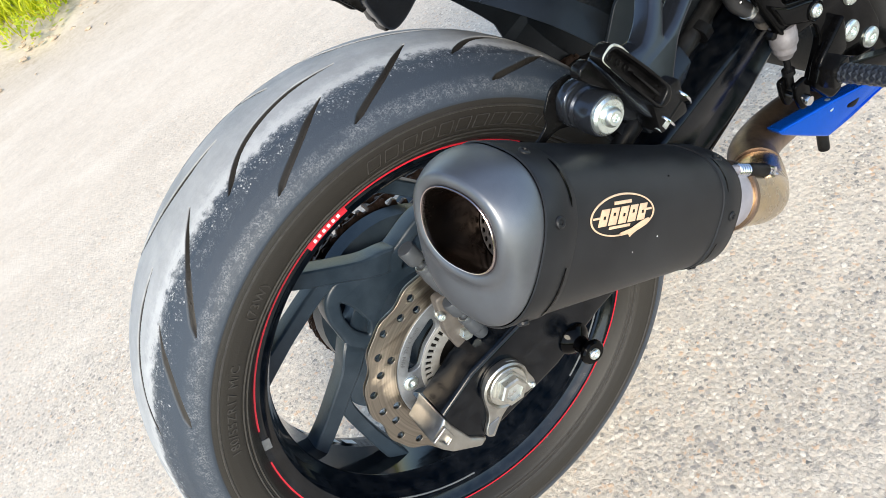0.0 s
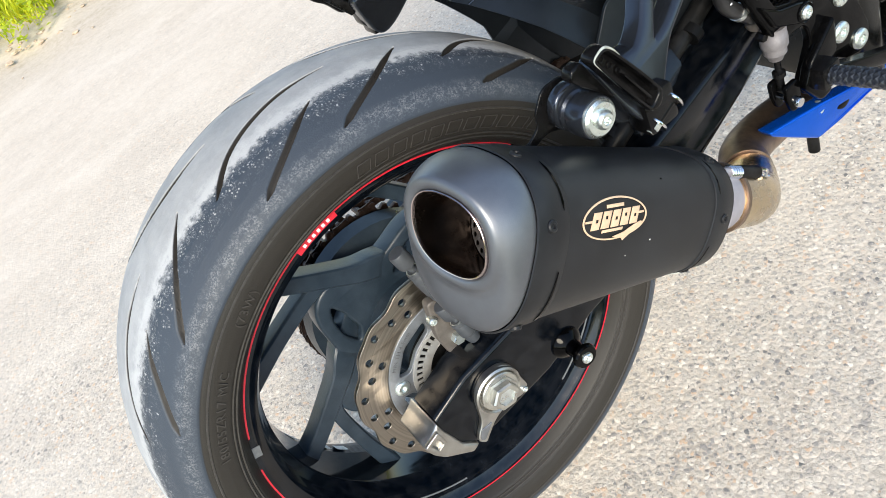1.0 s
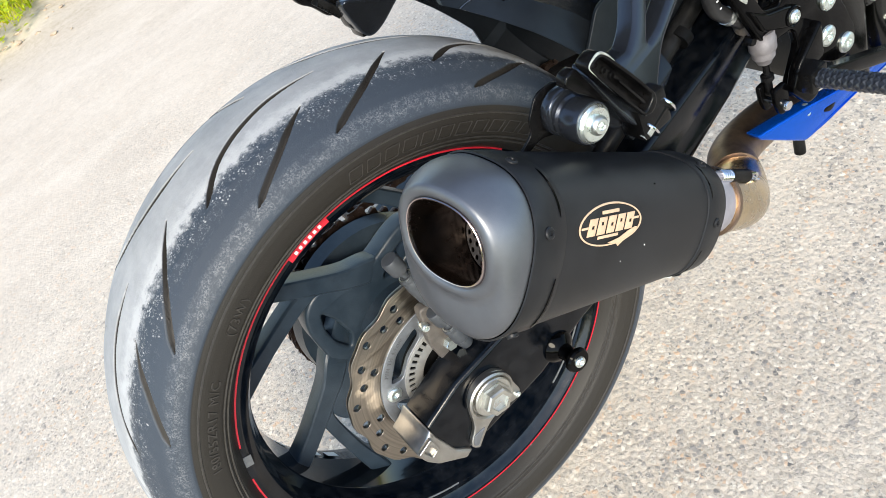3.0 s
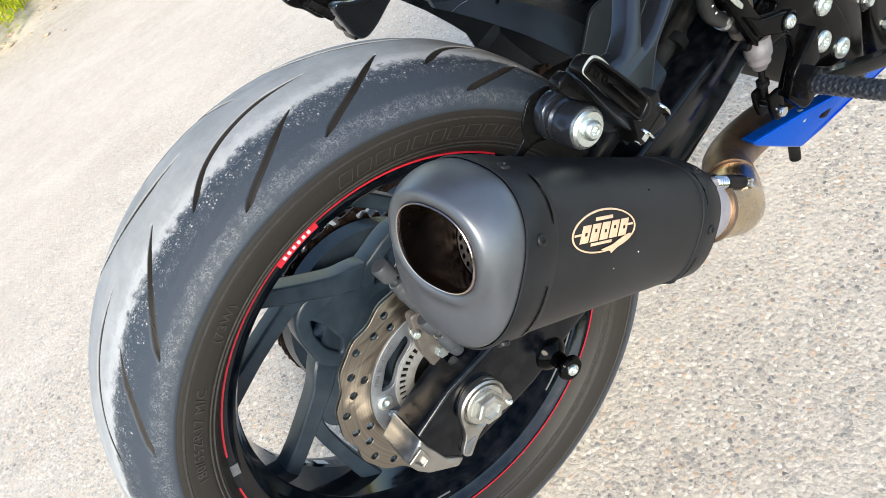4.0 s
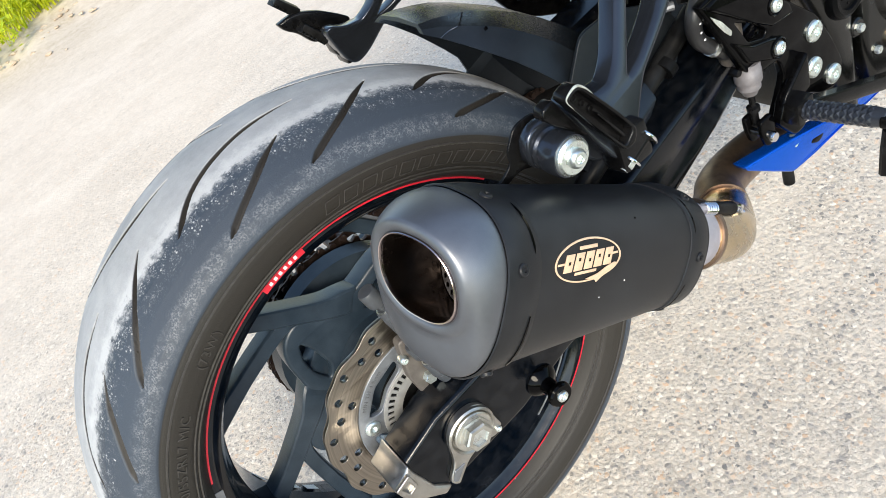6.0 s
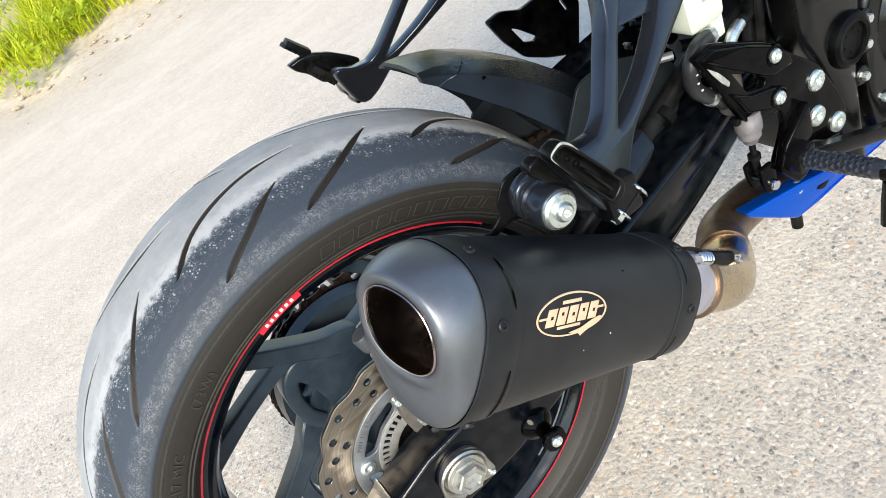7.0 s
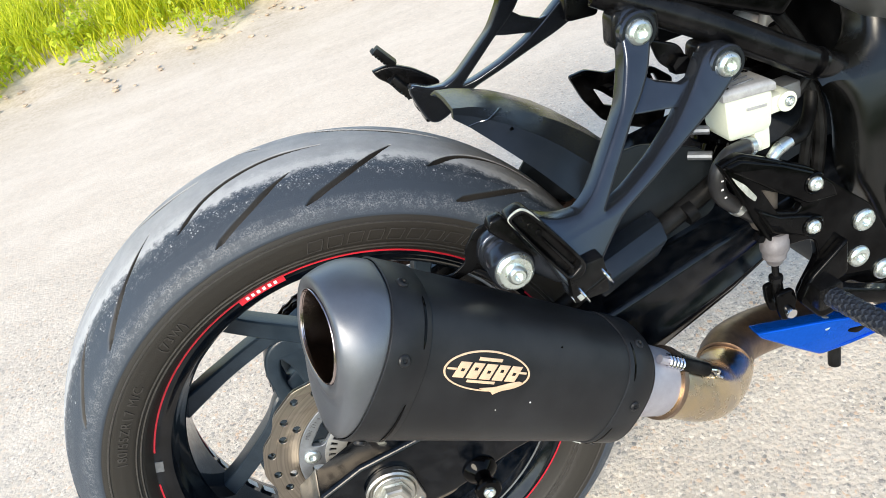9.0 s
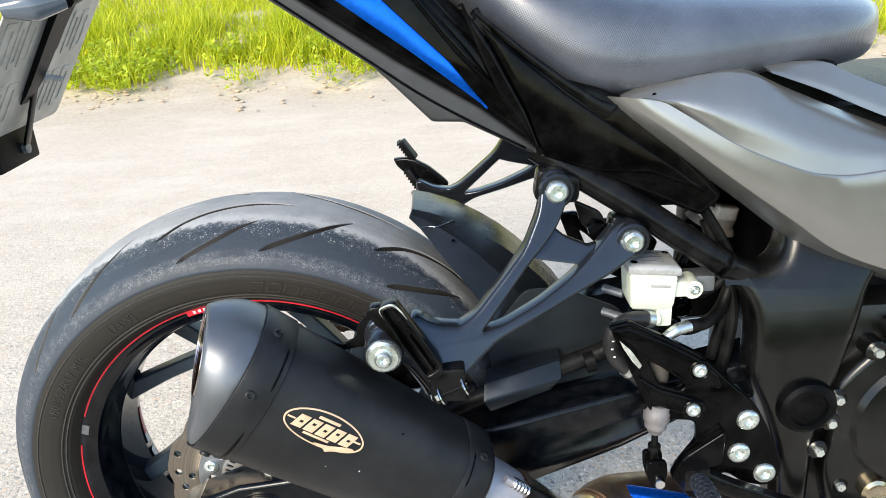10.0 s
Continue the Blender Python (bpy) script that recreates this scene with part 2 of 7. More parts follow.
M_SIDEWALL_MARK = material("moulded_sidewall_rubber", (0.030, 0.027, 0.024), 0.45, vary=0.4, scale=200)


def ground_material():
    """Worn asphalt: pale and coloured stones in a sandy binder, turning to sand and soil at the verge."""
    m = bpy.data.materials.new("worn_pale_asphalt")
    m.use_nodes = True
    n, l = m.node_tree.nodes, m.node_tree.links
    b = n["Principled BSDF"]
    tc = n.new("ShaderNodeTexCoord")

    def noise_at(scale, detail=5.0, rough=0.6):
        t = n.new("ShaderNodeTexNoise")
        t.inputs["Scale"].default_value, t.inputs["Detail"].default_value, t.inputs["Roughness"].default_value = scale, detail, rough
        l.new(tc.outputs["Object"], t.inputs["Vector"])
        return t

    def ramp(v, stops, mode="LINEAR"):
        r = n.new("ShaderNodeValToRGB")
        r.color_ramp.interpolation = mode
        els = r.color_ramp.elements
        while len(els) < len(stops):
            els.new(0.5)
        for e, (p, c) in zip(els, stops):
            e.position, e.color = p, (*c, 1)
        l.new(v, r.inputs[0])
        return r.outputs[0]

    def mix(f, a, bb):
        k = n.new("ShaderNodeMix")
        k.data_type = "RGBA"
        for s, v in (("Factor", f), ("A", a), ("B", bb)):
            if isinstance(v, (float, int)):
                k.inputs[s].default_value = v
            elif isinstance(v, tuple):
                k.inputs[s].default_value = (*v, 1)
            else:
                l.new(v, k.inputs[s])
        return k.outputs["Result"]

    def stones(scale):
        v = n.new("ShaderNodeTexVoronoi")
        v.inputs["Scale"].default_value = scale
        warp = noise_at(scale * 0.8, 2)
        add = n.new("ShaderNodeVectorMath")
        add.operation = "MULTIPLY_ADD"
        l.new(warp.outputs["Color"], add.inputs[0])
        add.inputs[1].default_value = (0.7 / scale,) * 3
        l.new(tc.outputs["Object"], add.inputs[2])
        l.new(add.outputs[0], v.inputs["Vector"])
        s = n.new("ShaderNodeSeparateColor")
        l.new(v.outputs["Color"], s.inputs[0])
        return v, s

    va, sa = stones(150)
    vb, sb = stones(330)
    col_a = ramp(sa.outputs[0], [(0.0, (0.13, 0.13, 0.133)), (0.07, (0.27, 0.255, 0.24)), (0.24, (0.47, 0.42, 0.355)), (0.56, (0.56, 0.38, 0.25)), (0.68, (0.59, 0.53, 0.45)), (0.88, (0.74, 0.68, 0.58))], "CONSTANT")
    col_b = ramp(sb.outputs[0], [(0.0, (0.20, 0.19, 0.18)), (0.14, (0.42, 0.38, 0.325)), (0.6, (0.53, 0.455, 0.37)), (0.85, (0.62, 0.56, 0.475))], "CONSTANT")
    pick = ramp(noise_at(90, 2).outputs["Fac"], [(0.44, (0, 0, 0)), (0.54, (1, 1, 1))])
    col = mix(pick, col_a, col_b)
    # sand between the stones
    gap = ramp(va.outputs["Distance"], [(0.50, (0, 0, 0)), (0.70, (0.8, 0.8, 0.8))])
    col = mix(gap, col, ramp(noise_at(30, 4).outputs["Fac"], [(0.36, (0.34, 0.30, 0.25)), (0.50, (0.54, 0.46, 0.37))]))
    dusty = ramp(noise_at(3.5, 6).outputs["Fac"], [(0.40, (0, 0, 0)), (0.75, (0.28, 0.28, 0.28))])
    col = mix(dusty, col, (0.50, 0.46, 0.40))
    stain = ramp(noise_at(9, 6).outputs["Fac"], [(0.58, (0, 0, 0)), (0.72, (0.35, 0.35, 0.35))])
    col = mix(stain, col, (0.27, 0.26, 0.25))
    sep = n.new("ShaderNodeSeparateXYZ")
    l.new(tc.outputs["Object"], sep.inputs[0])
    # darker stones mixed in towards the road's near side, with a ragged border
    ragged_y = n.new("ShaderNodeMath")
    ragged_y.operation = "MULTIPLY_ADD"
    l.new(noise_at(5, 6, 0.7).outputs["Fac"], ragged_y.inputs[0])
    ragged_y.inputs[1].default_value = 0.5
    l.new(sep.outputs["Y"], ragged_y.inputs[2])
    near_tone = n.new("ShaderNodeMapRange")
    near_tone.inputs["From Min"].default_value, near_tone.inputs["From Max"].default_value = 0.22, -0.25
    near_tone.inputs["To Max"].default_value = 0.36
    l.new(ragged_y.outputs[0], near_tone.inputs["Value"])
    col = mix(near_tone.outputs[0], col, ramp(sa.outputs[1], [(0.0, (0.13, 0.115, 0.10)), (0.30, (0.24, 0.21, 0.175)), (0.70, (0.42, 0.355, 0.285)), (0.90, (0.62, 0.53, 0.43))], "CONSTANT"))
    # a pale line of dried splashes along the road
    along = n.new("ShaderNodeMath")
    along.operation = "MULTIPLY_ADD"
    l.new(sep.outputs["X"], along.inputs[0])
    along.inputs[1].default_value = -0.642
    l.new(sep.outputs["Y"], along.inputs[2])
    shift = n.new("ShaderNodeMath")
    shift.operation = "MULTIPLY_ADD"
    l.new(noise_at(14, 3).outputs["Fac"], shift.inputs[0])
    shift.inputs[1].default_value = 0.016
    l.new(along.outputs[0], shift.inputs[2])
    off = n.new("ShaderNodeMath")
    off.operation = "ADD"
    l.new(shift.outputs[0], off.inputs[0])
    off.inputs[1].default_value = 0.488
    near = n.new("ShaderNodeMath")
    near.operation = "ABSOLUTE"
    l.new(off.outputs[0], near.inputs[0])
    line = ramp(near.outputs[0], [(0.0, (1, 1, 1)), (0.007, (0, 0, 0))])
    drops = ramp(noise_at(70, 3, 0.7).outputs["Fac"], [(0.44, (0, 0, 0)), (0.60, (0.55, 0.55, 0.55))])
    both = n.new("ShaderNodeMix")
    both.data_type, both.blend_type = "RGBA", "MULTIPLY"
    both.inputs["Factor"].default_value = 1.0
    l.new(line, both.inputs["A"])
    l.new(drops, both.inputs["B"])
    col = mix(both.outputs["Result"], col, (0.68, 0.62, 0.53))
    # fine sand blown over the road, thicker towards the verge
    drift = n.new("ShaderNodeMath")
    drift.operation = "MULTIPLY_ADD"
    l.new(noise_at(2.2, 6).outputs["Fac"], drift.inputs[0])
    drift.inputs[1].default_value = 1.2
    l.new(sep.outputs["Y"], drift.inputs[2])
    cover = n.new("ShaderNodeMapRange")
    cover.inputs["From Min"].default_value, cover.inputs["From Max"].default_value = 0.6, 2.0
    cover.inputs["To Max"].default_value = 0.80
    l.new(drift.outputs[0], cover.inputs["Value"])
    col = mix(cover.outputs[0], col, ramp(noise_at(40, 6, 0.7).outputs["Fac"], [(0.3, (0.50, 0.425, 0.345)), (0.7, (0.59, 0.51, 0.42))]))
    # the verge, ragged: sand from about 2 m off the wheel
    wob = n.new("ShaderNodeMath")
    wob.operation = "MULTIPLY_ADD"
    l.new(noise_at(1.6, 6).outputs["Fac"], wob.inputs[0])
    wob.inputs[1].default_value = 0.9
    l.new(sep.outputs["Y"], wob.inputs[2])
    mr = n.new("ShaderNodeMapRange")
    mr.inputs["From Min"].default_value, mr.inputs["From Max"].default_value = 2.2, 2.75
    l.new(wob.outputs[0], mr.inputs["Value"])
    sand = ramp(noise_at(60, 7, 0.75).outputs["Fac"], [(0.3, (0.36, 0.29, 0.21)), (0.55, (0.50, 0.42, 0.32)), (0.75, (0.58, 0.51, 0.41))])
    col = mix(mr.outputs[0], col, sand)
    # worn pale patches and fine cracks along the road
    stretch = n.new("ShaderNodeMapping")
    stretch.inputs["Scale"].default_value = (0.35, 1.0, 1.0)
    l.new(tc.outputs["Object"], stretch.inputs[0])
    blot = noise_at(7, 8, 0.72)
    l.new(stretch.outputs[0], blot.inputs["Vector"])
    col = mix(ramp(blot.outputs["Fac"], [(0.46, (0, 0, 0)), (0.66, (0.55, 0.55, 0.55))]), col, (0.64, 0.565, 0.475))
    col = mix(ramp(blot.outputs["Fac"], [(0.28, (0.30, 0.30, 0.30)), (0.44, (0, 0, 0))]), col, (0.40, 0.34, 0.28))
    crack = noise_at(2.6, 7, 0.6)
    l.new(stretch.outputs[0], crack.inputs["Vector"])
    col = mix(ramp(crack.outputs["Fac"], [(0.496, (0, 0, 0)), (0.500, (0.13, 0.13, 0.13)), (0.504, (0, 0, 0))]), col, (0.22, 0.19, 0.16))
    # the road's near edge: soil under grass
    turf = n.new("ShaderNodeMapRange")
    turf.inputs["From Min"].default_value, turf.inputs["From Max"].default_value = -1.35, -1.65
    l.new(ragged_y.outputs[0], turf.inputs["Value"])
    col = mix(turf.outputs[0], col, ramp(noise_at(20, 6, 0.7).outputs["Fac"], [(0.35, (0.045, 0.06, 0.014)), (0.65, (0.13, 0.15, 0.04))]))
    l.new(col, b.inputs["Base Color"])
    b.inputs["Roughness"].default_value = 0.85
    b.inputs["Specular IOR Level"].default_value = 0.3
    hsum = n.new("ShaderNodeMath")
    hsum.operation = "MULTIPLY_ADD"
    l.new(va.outputs["Distance"], hsum.inputs[0])
    hsum.inputs[1].default_value = -1.0
    l.new(noise_at(500, 3).outputs["Fac"], hsum.inputs[2])
    bp = n.new("ShaderNodeBump")
    bp.inputs["Strength"].default_value = 0.6
    bp.inputs["Distance"].default_value = 0.002
    l.new(hsum.outputs[0], bp.inputs["Height"])
    relief = n.new("ShaderNodeMapRange")
    relief.inputs["From Max"].default_value = 0.80
    relief.inputs["To Min"].default_value, relief.inputs["To Max"].default_value = 0.85, 0.18
    l.new(cover.outputs[0], relief.inputs["Value"])
    l.new(relief.outputs[0], bp.inputs["Strength"])
    l.new(bp.outputs[0], b.inputs["Normal"])
    return m


M_GROUND = ground_material()
M_SOIL = material("sandy_soil_crumb", (0.52, 0.42, 0.31), 0.9, spec=0.2, vary=0.5, scale=25, tint=(0.38, 0.28, 0.19), bump=0.5, bump_scale=300)


def leaf_material(name, dark, light):
    m = bpy.data.materials.new(name)
    m.use_nodes = True
    n, l = m.node_tree.nodes, m.node_tree.links
    b = n["Principled BSDF"]
    g = n.new("ShaderNodeNewGeometry")
    r = n.new("ShaderNodeValToRGB")
    r.color_ramp.elements[0].color = (*dark, 1)
    r.color_ramp.elements[1].color = (*light, 1)
    l.new(g.outputs["Random Per Island"], r.inputs[0])
    l.new(r.outputs[0], b.inputs["Base Color"])
    b.inputs["Roughness"].default_value = 0.5
    tr = n.new("ShaderNodeBsdfTranslucent")
    l.new(r.outputs[0], tr.inputs["Color"])
    mx = n.new("ShaderNodeMixShader")
    mx.inputs[0].default_value = 0.5
    l.new(b.outputs[0], mx.inputs[1])
    l.new(tr.outputs[0], mx.inputs[2])
    l.new(mx.outputs[0], n["Material Output"].inputs["Surface"])
    return m


M_GRASS = leaf_material("verge_grass", (0.34, 0.43, 0.010), (0.78, 0.76, 0.04))
M_HEDGE = leaf_material("bank_leaves", (0.05, 0.09, 0.010), (0.16, 0.22, 0.02))
M_LEAF = leaf_material("verge_weed_leaves", (0.30, 0.42, 0.014), (0.66, 0.70, 0.05))


def seat_material():
    """Grained vinyl with a fine woven pattern."""
    m = material("woven_black_vinyl", (0.036, 0.042, 0.058), 0.40, sheen=0.05, coat=0.95, coat_rough=0.27, spec=0.8, vary=0.5, scale=15)
    n, l = m.node_tree.nodes, m.node_tree.links
    tc = n.new("ShaderNodeTexCoord")
    hs = []
    for d in ((1, 0.35, 0.45), (-0.45, 0.35, 1)):
        w = n.new("ShaderNodeTexWave")
        w.inputs["Scale"].default_value = 185
        mp = n.new("ShaderNodeMapping")
        mp.inputs["Rotation"].default_value = (0, math.atan2(d[2], d[0]), 0)
        l.new(tc.outputs["Object"], mp.inputs[0])
        l.new(mp.outputs[0], w.inputs["Vector"])
        hs.append(w.outputs["Fac"])
    k = n.new("ShaderNodeMath")
    k.operation = "MULTIPLY"
    l.new(hs[0], k.inputs[0])
    l.new(hs[1], k.inputs[1])
    bp = n.new("ShaderNodeBump")
    bp.inputs["Strength"].default_value = 0.6
    bp.inputs["Distance"].default_value = 0.0004
    l.new(k.outputs[0], bp.inputs["Height"])
    l.new(bp.outputs[0], n["Principled BSDF"].inputs["Normal"])
    return m


M_SEAT = seat_material()


# ---- mesh helpers ----
def finish(name, me, mat, parent, label="", sharp=35.0):
    me.materials.clear()
    me.materials.append(mat)
    for p in me.polygons:
        p.use_smooth = True
    me.set_sharp_from_angle(angle=radians(sharp))
    ob = new(name, me)
    if parent is not None:
        ob.parent = parent
    if label:
        tagged(ob, label)
    return ob


def part(name, bm, mat, parent, label="", sharp=35.0):
    """One mesh object under a thing or under a part."""
    bmesh.ops.recalc_face_normals(bm, faces=bm.faces)
    me = bpy.data.meshes.new(name)
    bm.to_mesh(me)
    bm.free()
    return finish(name, me, mat, parent, label, sharp)


def rounded(pts, r, seg=4):
    """A closed outline with its corners rounded; a third number of a point is its own radius."""
    out, n = [], len(pts)
    for i in range(n):
        p, a, b = (Vector(pts[j % n][:2]) for j in (i, i - 1, i + 1))
        rad = pts[i][2] if len(pts[i]) > 2 else r
        da, db = (a - p).length, (b - p).length
        if rad <= 0 or min(da, db) < 1e-7:
            out.append(tuple(p))
            continue
        s, e = p + (a - p) / da * min(rad, 0.48 * da), p + (b - p) / db * min(rad, 0.48 * db)
        for k in range(seg + 1):
            u = k / seg
            out.append(tuple((1 - u) ** 2 * s + 2 * u * (1 - u) * p + u * u * e))
    return out


def circle2(cx, cy, r, n=24, start=0.0):
    return [(cx + r * math.cos(start + 2 * math.pi * i / n), cy + r * math.sin(start + 2 * math.pi * i / n)) for i in range(n)]


def side(y):
    """The frame of a plate that stands along the bike: its own x ahead, its y up, its front to the bike's right."""
    return Matrix(((1, 0, 0, 0), (0, 0, -1, y), (0, 1, 0, 0), (0, 0, 0, 1)))


def frame_at(origin, x_axis, z_axis):
    z = Vector(z_axis).normalized()
    x = (Vector(x_axis) - z * Vector(x_axis).dot(z)).normalized()
    y = z.cross(x)
    m = Matrix((x, y, z)).transposed().to_4x4()
    m.translation = Vector(origin)
    return m


def flat(name, loops, mat, parent, place, thick, bevel=0.0012, label="", warp=None, seg=2, cuts=()):
    """A plate cut to closed outlines (holes where they nest), with rounded edges, in the frame place; cuts: heights at which it may bend."""
    cu = bpy.data.curves.new(name, "CURVE")
    cu.dimensions, cu.fill_mode = "2D", "BOTH"
    cu.extrude, cu.bevel_depth, cu.bevel_resolution = max(thick / 2 - bevel, 1e-5), bevel, seg
    cu.offset = -bevel
    for lp in loops:
        sp = cu.splines.new("POLY")
        sp.points.add(len(lp) - 1)
        for q, (x, y) in zip(sp.points, lp):
            q.co = (x, y, 0, 1)
        sp.use_cyclic_u = True
    tmp = bpy.data.objects.new(name, cu)
    me = bpy.data.meshes.new_from_object(tmp)
    bpy.data.objects.remove(tmp)
    bpy.data.curves.remove(cu)
    me.transform(place)
    bm = bmesh.new()
    bm.from_mesh(me)
    for z in cuts:
        bmesh.ops.bisect_plane(bm, geom=bm.verts[:] + bm.edges[:] + bm.faces[:], plane_co=(0, 0, z), plane_no=(0, 0, 1))
    if warp:
        for v in bm.verts:
            v.co = warp(v.co)
    bmesh.ops.remove_doubles(bm, verts=bm.verts, dist=1e-6)
    bpy.data.meshes.remove(me)
    return part(name, bm, mat, parent, label)


def ring_faces(bm, rings, closed=True):
    for a, b in zip(rings, rings[1:]):
        n = len(a)
        for i in range(n if closed else n - 1):
            j = (i + 1) % n
            try:
                bm.faces.new((a[i], a[j], b[j], b[i]))
            except ValueError:
                pass


def loft(rings, caps=(True, True), closed=True):
    bm = bmesh.new()
    vs = [[bm.verts.new(p) for p in r] for r in rings]
    ring_faces(bm, vs, closed)
    if caps[0]:
        bm.faces.new(vs[0])
    if caps[1]:
        bm.faces.new(list(reversed(vs[-1])))
    return bm


def lathe(profile, origin, axis, n=32, x_axis=None, bm=None, caps=(False, False), phase=0.0):
    """A body of revolution: pairs of radius and height along the axis."""
    m = frame_at(origin, x_axis or ((0, 0, 1) if abs(Vector(axis).normalized().z) < 0.9 else (1, 0, 0)), axis)
    bm = bm or bmesh.new()
    vs = []
    for r, h in profile:
        if r < 1e-6:
            v = bm.verts.new(m @ Vector((0, 0, h)))
            vs.append([v] * n)
        else:
            vs.append([bm.verts.new(m @ Vector((r * math.cos(phase + 2 * math.pi * i / n), r * math.sin(phase + 2 * math.pi * i / n), h))) for i in range(n)])
    for a, b in zip(vs, vs[1:]):
        for i in range(n):
            f = []
            for v in (a[i], a[(i + 1) % n], b[(i + 1) % n], b[i]):
                if v not in f:
                    f.append(v)
            if len(f) > 2:
                bm.faces.new(f)
    for cap, ring in zip(caps, (vs[0], vs[-1])):
        if cap:
            bm.faces.new(ring)
    return bm


def spline(pts, per=8):
    """Points along a smooth line through the given ones."""
    p = [Vector(q) for q in pts]
    p = [2 * p[0] - p[1]] + p + [2 * p[-1] - p[-2]]
    out = []
    for i in range(1, len(p) - 2):
        for k in range(per):
            t = k / per
            a, b, c, d = p[i - 1 : i + 3]
            out.append(0.5 * (2 * b + (c - a) * t + (2 * a - 5 * b + 4 * c - d) * t * t + (3 * b - a - 3 * c + d) * t**3))
    return out + [p[-2]]


def tube(pts, r, n=14, per=8, bm=None, smooth=True, shape=None):
    """A round bar or hose along a line; r may be a number or one number a given point; shape: its own section."""
    line = spline(pts, per) if smooth else [Vector(q) for q in pts]
    m = len(line)
    rs = [r] * m if isinstance(r, (int, float)) else [float(v) for v in np.interp(np.linspace(0, len(r) - 1, m), range(len(r)), r)]
    bm = bm or bmesh.new()
    up, rings = None, []
    for i, c in enumerate(line):
        t = (line[min(i + 1, m - 1)] - line[max(i - 1, 0)]).normalized()
        if up is None:
            up = Vector((0, 0, 1)) if abs(t.z) < 0.9 else Vector((1, 0, 0))
        up = (up - t * up.dot(t)).normalized()
        s = t.cross(up)
        sec = shape or [(math.cos(2 * math.pi * k / n), math.sin(2 * math.pi * k / n)) for k in range(n)]
        rings.append([bm.verts.new(c + rs[i] * (x * s + y * up)) for x, y in sec])
    ring_faces(bm, rings)
    bm.faces.new(rings[0])
    bm.faces.new(list(reversed(rings[-1])))
    return bm


def slab(a, b, w0, w1, h0, h1, up=(0, 1, 0), bevel=0.004):
    """A tapered, bevelled beam from a to b; w across, h along up."""
    a, b, u = Vector(a), Vector(b), Vector(up)
    t = (b - a).normalized()
    u = (u - t * u.dot(t)).normalized()
    s = t.cross(u)
    bm = loft([[c + s * (w / 2 * i) + u * (h / 2 * j) for i, j in ((-1, -1), (1, -1), (1, 1), (-1, 1))] for c, w, h in ((a, w0, h0), (b, w1, h1))])
    bmesh.ops.bevel(bm, geom=bm.edges[:], offset=bevel, segments=2, affect="EDGES", profile=0.6)
    return bm


def block(lo, hi, bevel=0.003, seg=2):
    bm = bmesh.new()
    bmesh.ops.create_cube(bm, size=1.0)
    lo, hi = Vector(lo), Vector(hi)
    for v in bm.verts:
        v.co = Vector([(lo[i] + hi[i]) / 2 + v.co[i] * (hi[i] - lo[i]) for i in range(3)])
    bmesh.ops.bevel(bm, geom=bm.edges[:], offset=bevel, segments=seg, affect="EDGES", profile=0.6)
    return bm


def bolt(parent, pos, normal=(0, -1, 0), r=0.009, h=0.006, mat=None, label="", name="bolt", hexed=False, washer=0.0):
    """A round-headed socket bolt, or one with a hexagon head, on its washer."""
    n = 6 if hexed else 24
    if hexed:
        prof = [(r, -0.004), (r, h * 0.85), (r * 0.93, h), (0, h)]
    else:
        prof = [(r, -0.004), (r, h * 0.35), (r * 0.93, h * 0.7), (r * 0.72, h), (r * 0.44, h), (r * 0.38, h * 0.9), (r * 0.36, h * 0.2), (0, h * 0.15)]
    bm = lathe(prof, pos, normal, n, phase=0.3)
    if washer:
        lathe([(0, 0.0008), (washer, 0.0008), (washer * 1.02, 0.0), (washer * 1.02, -0.003)], pos, normal, 24, bm=bm)
    return part(name, bm, mat or M_ZINC, parent, label)


def lettering(name, text, size, mat, parent, warp, depth=0.0006, label="", spacing=1.0):
    """Raised letters, laid on a surface by warp, which turns their flat place (x, y, height) into one on the thing."""
    cu = bpy.data.curves.new(name, "FONT")
    cu.body, cu.size, cu.extrude, cu.align_x, cu.align_y, cu.space_character = text, size, depth, "CENTER", "CENTER", spacing
    tmp = bpy.data.objects.new(name, cu)
    me = bpy.data.meshes.new_from_object(tmp)
    bpy.data.objects.remove(tmp)
    bpy.data.curves.remove(cu)
    bm = bmesh.new()
    bm.from_mesh(me)
    bpy.data.meshes.remove(me)
    bmesh.ops.subdivide_edges(bm, edges=[e for e in bm.edges if e.calc_length() > size * 0.3], cuts=2)
    for v in bm.verts:
        v.co = warp(*v.co)
    return part(name, bm, mat, parent, label)


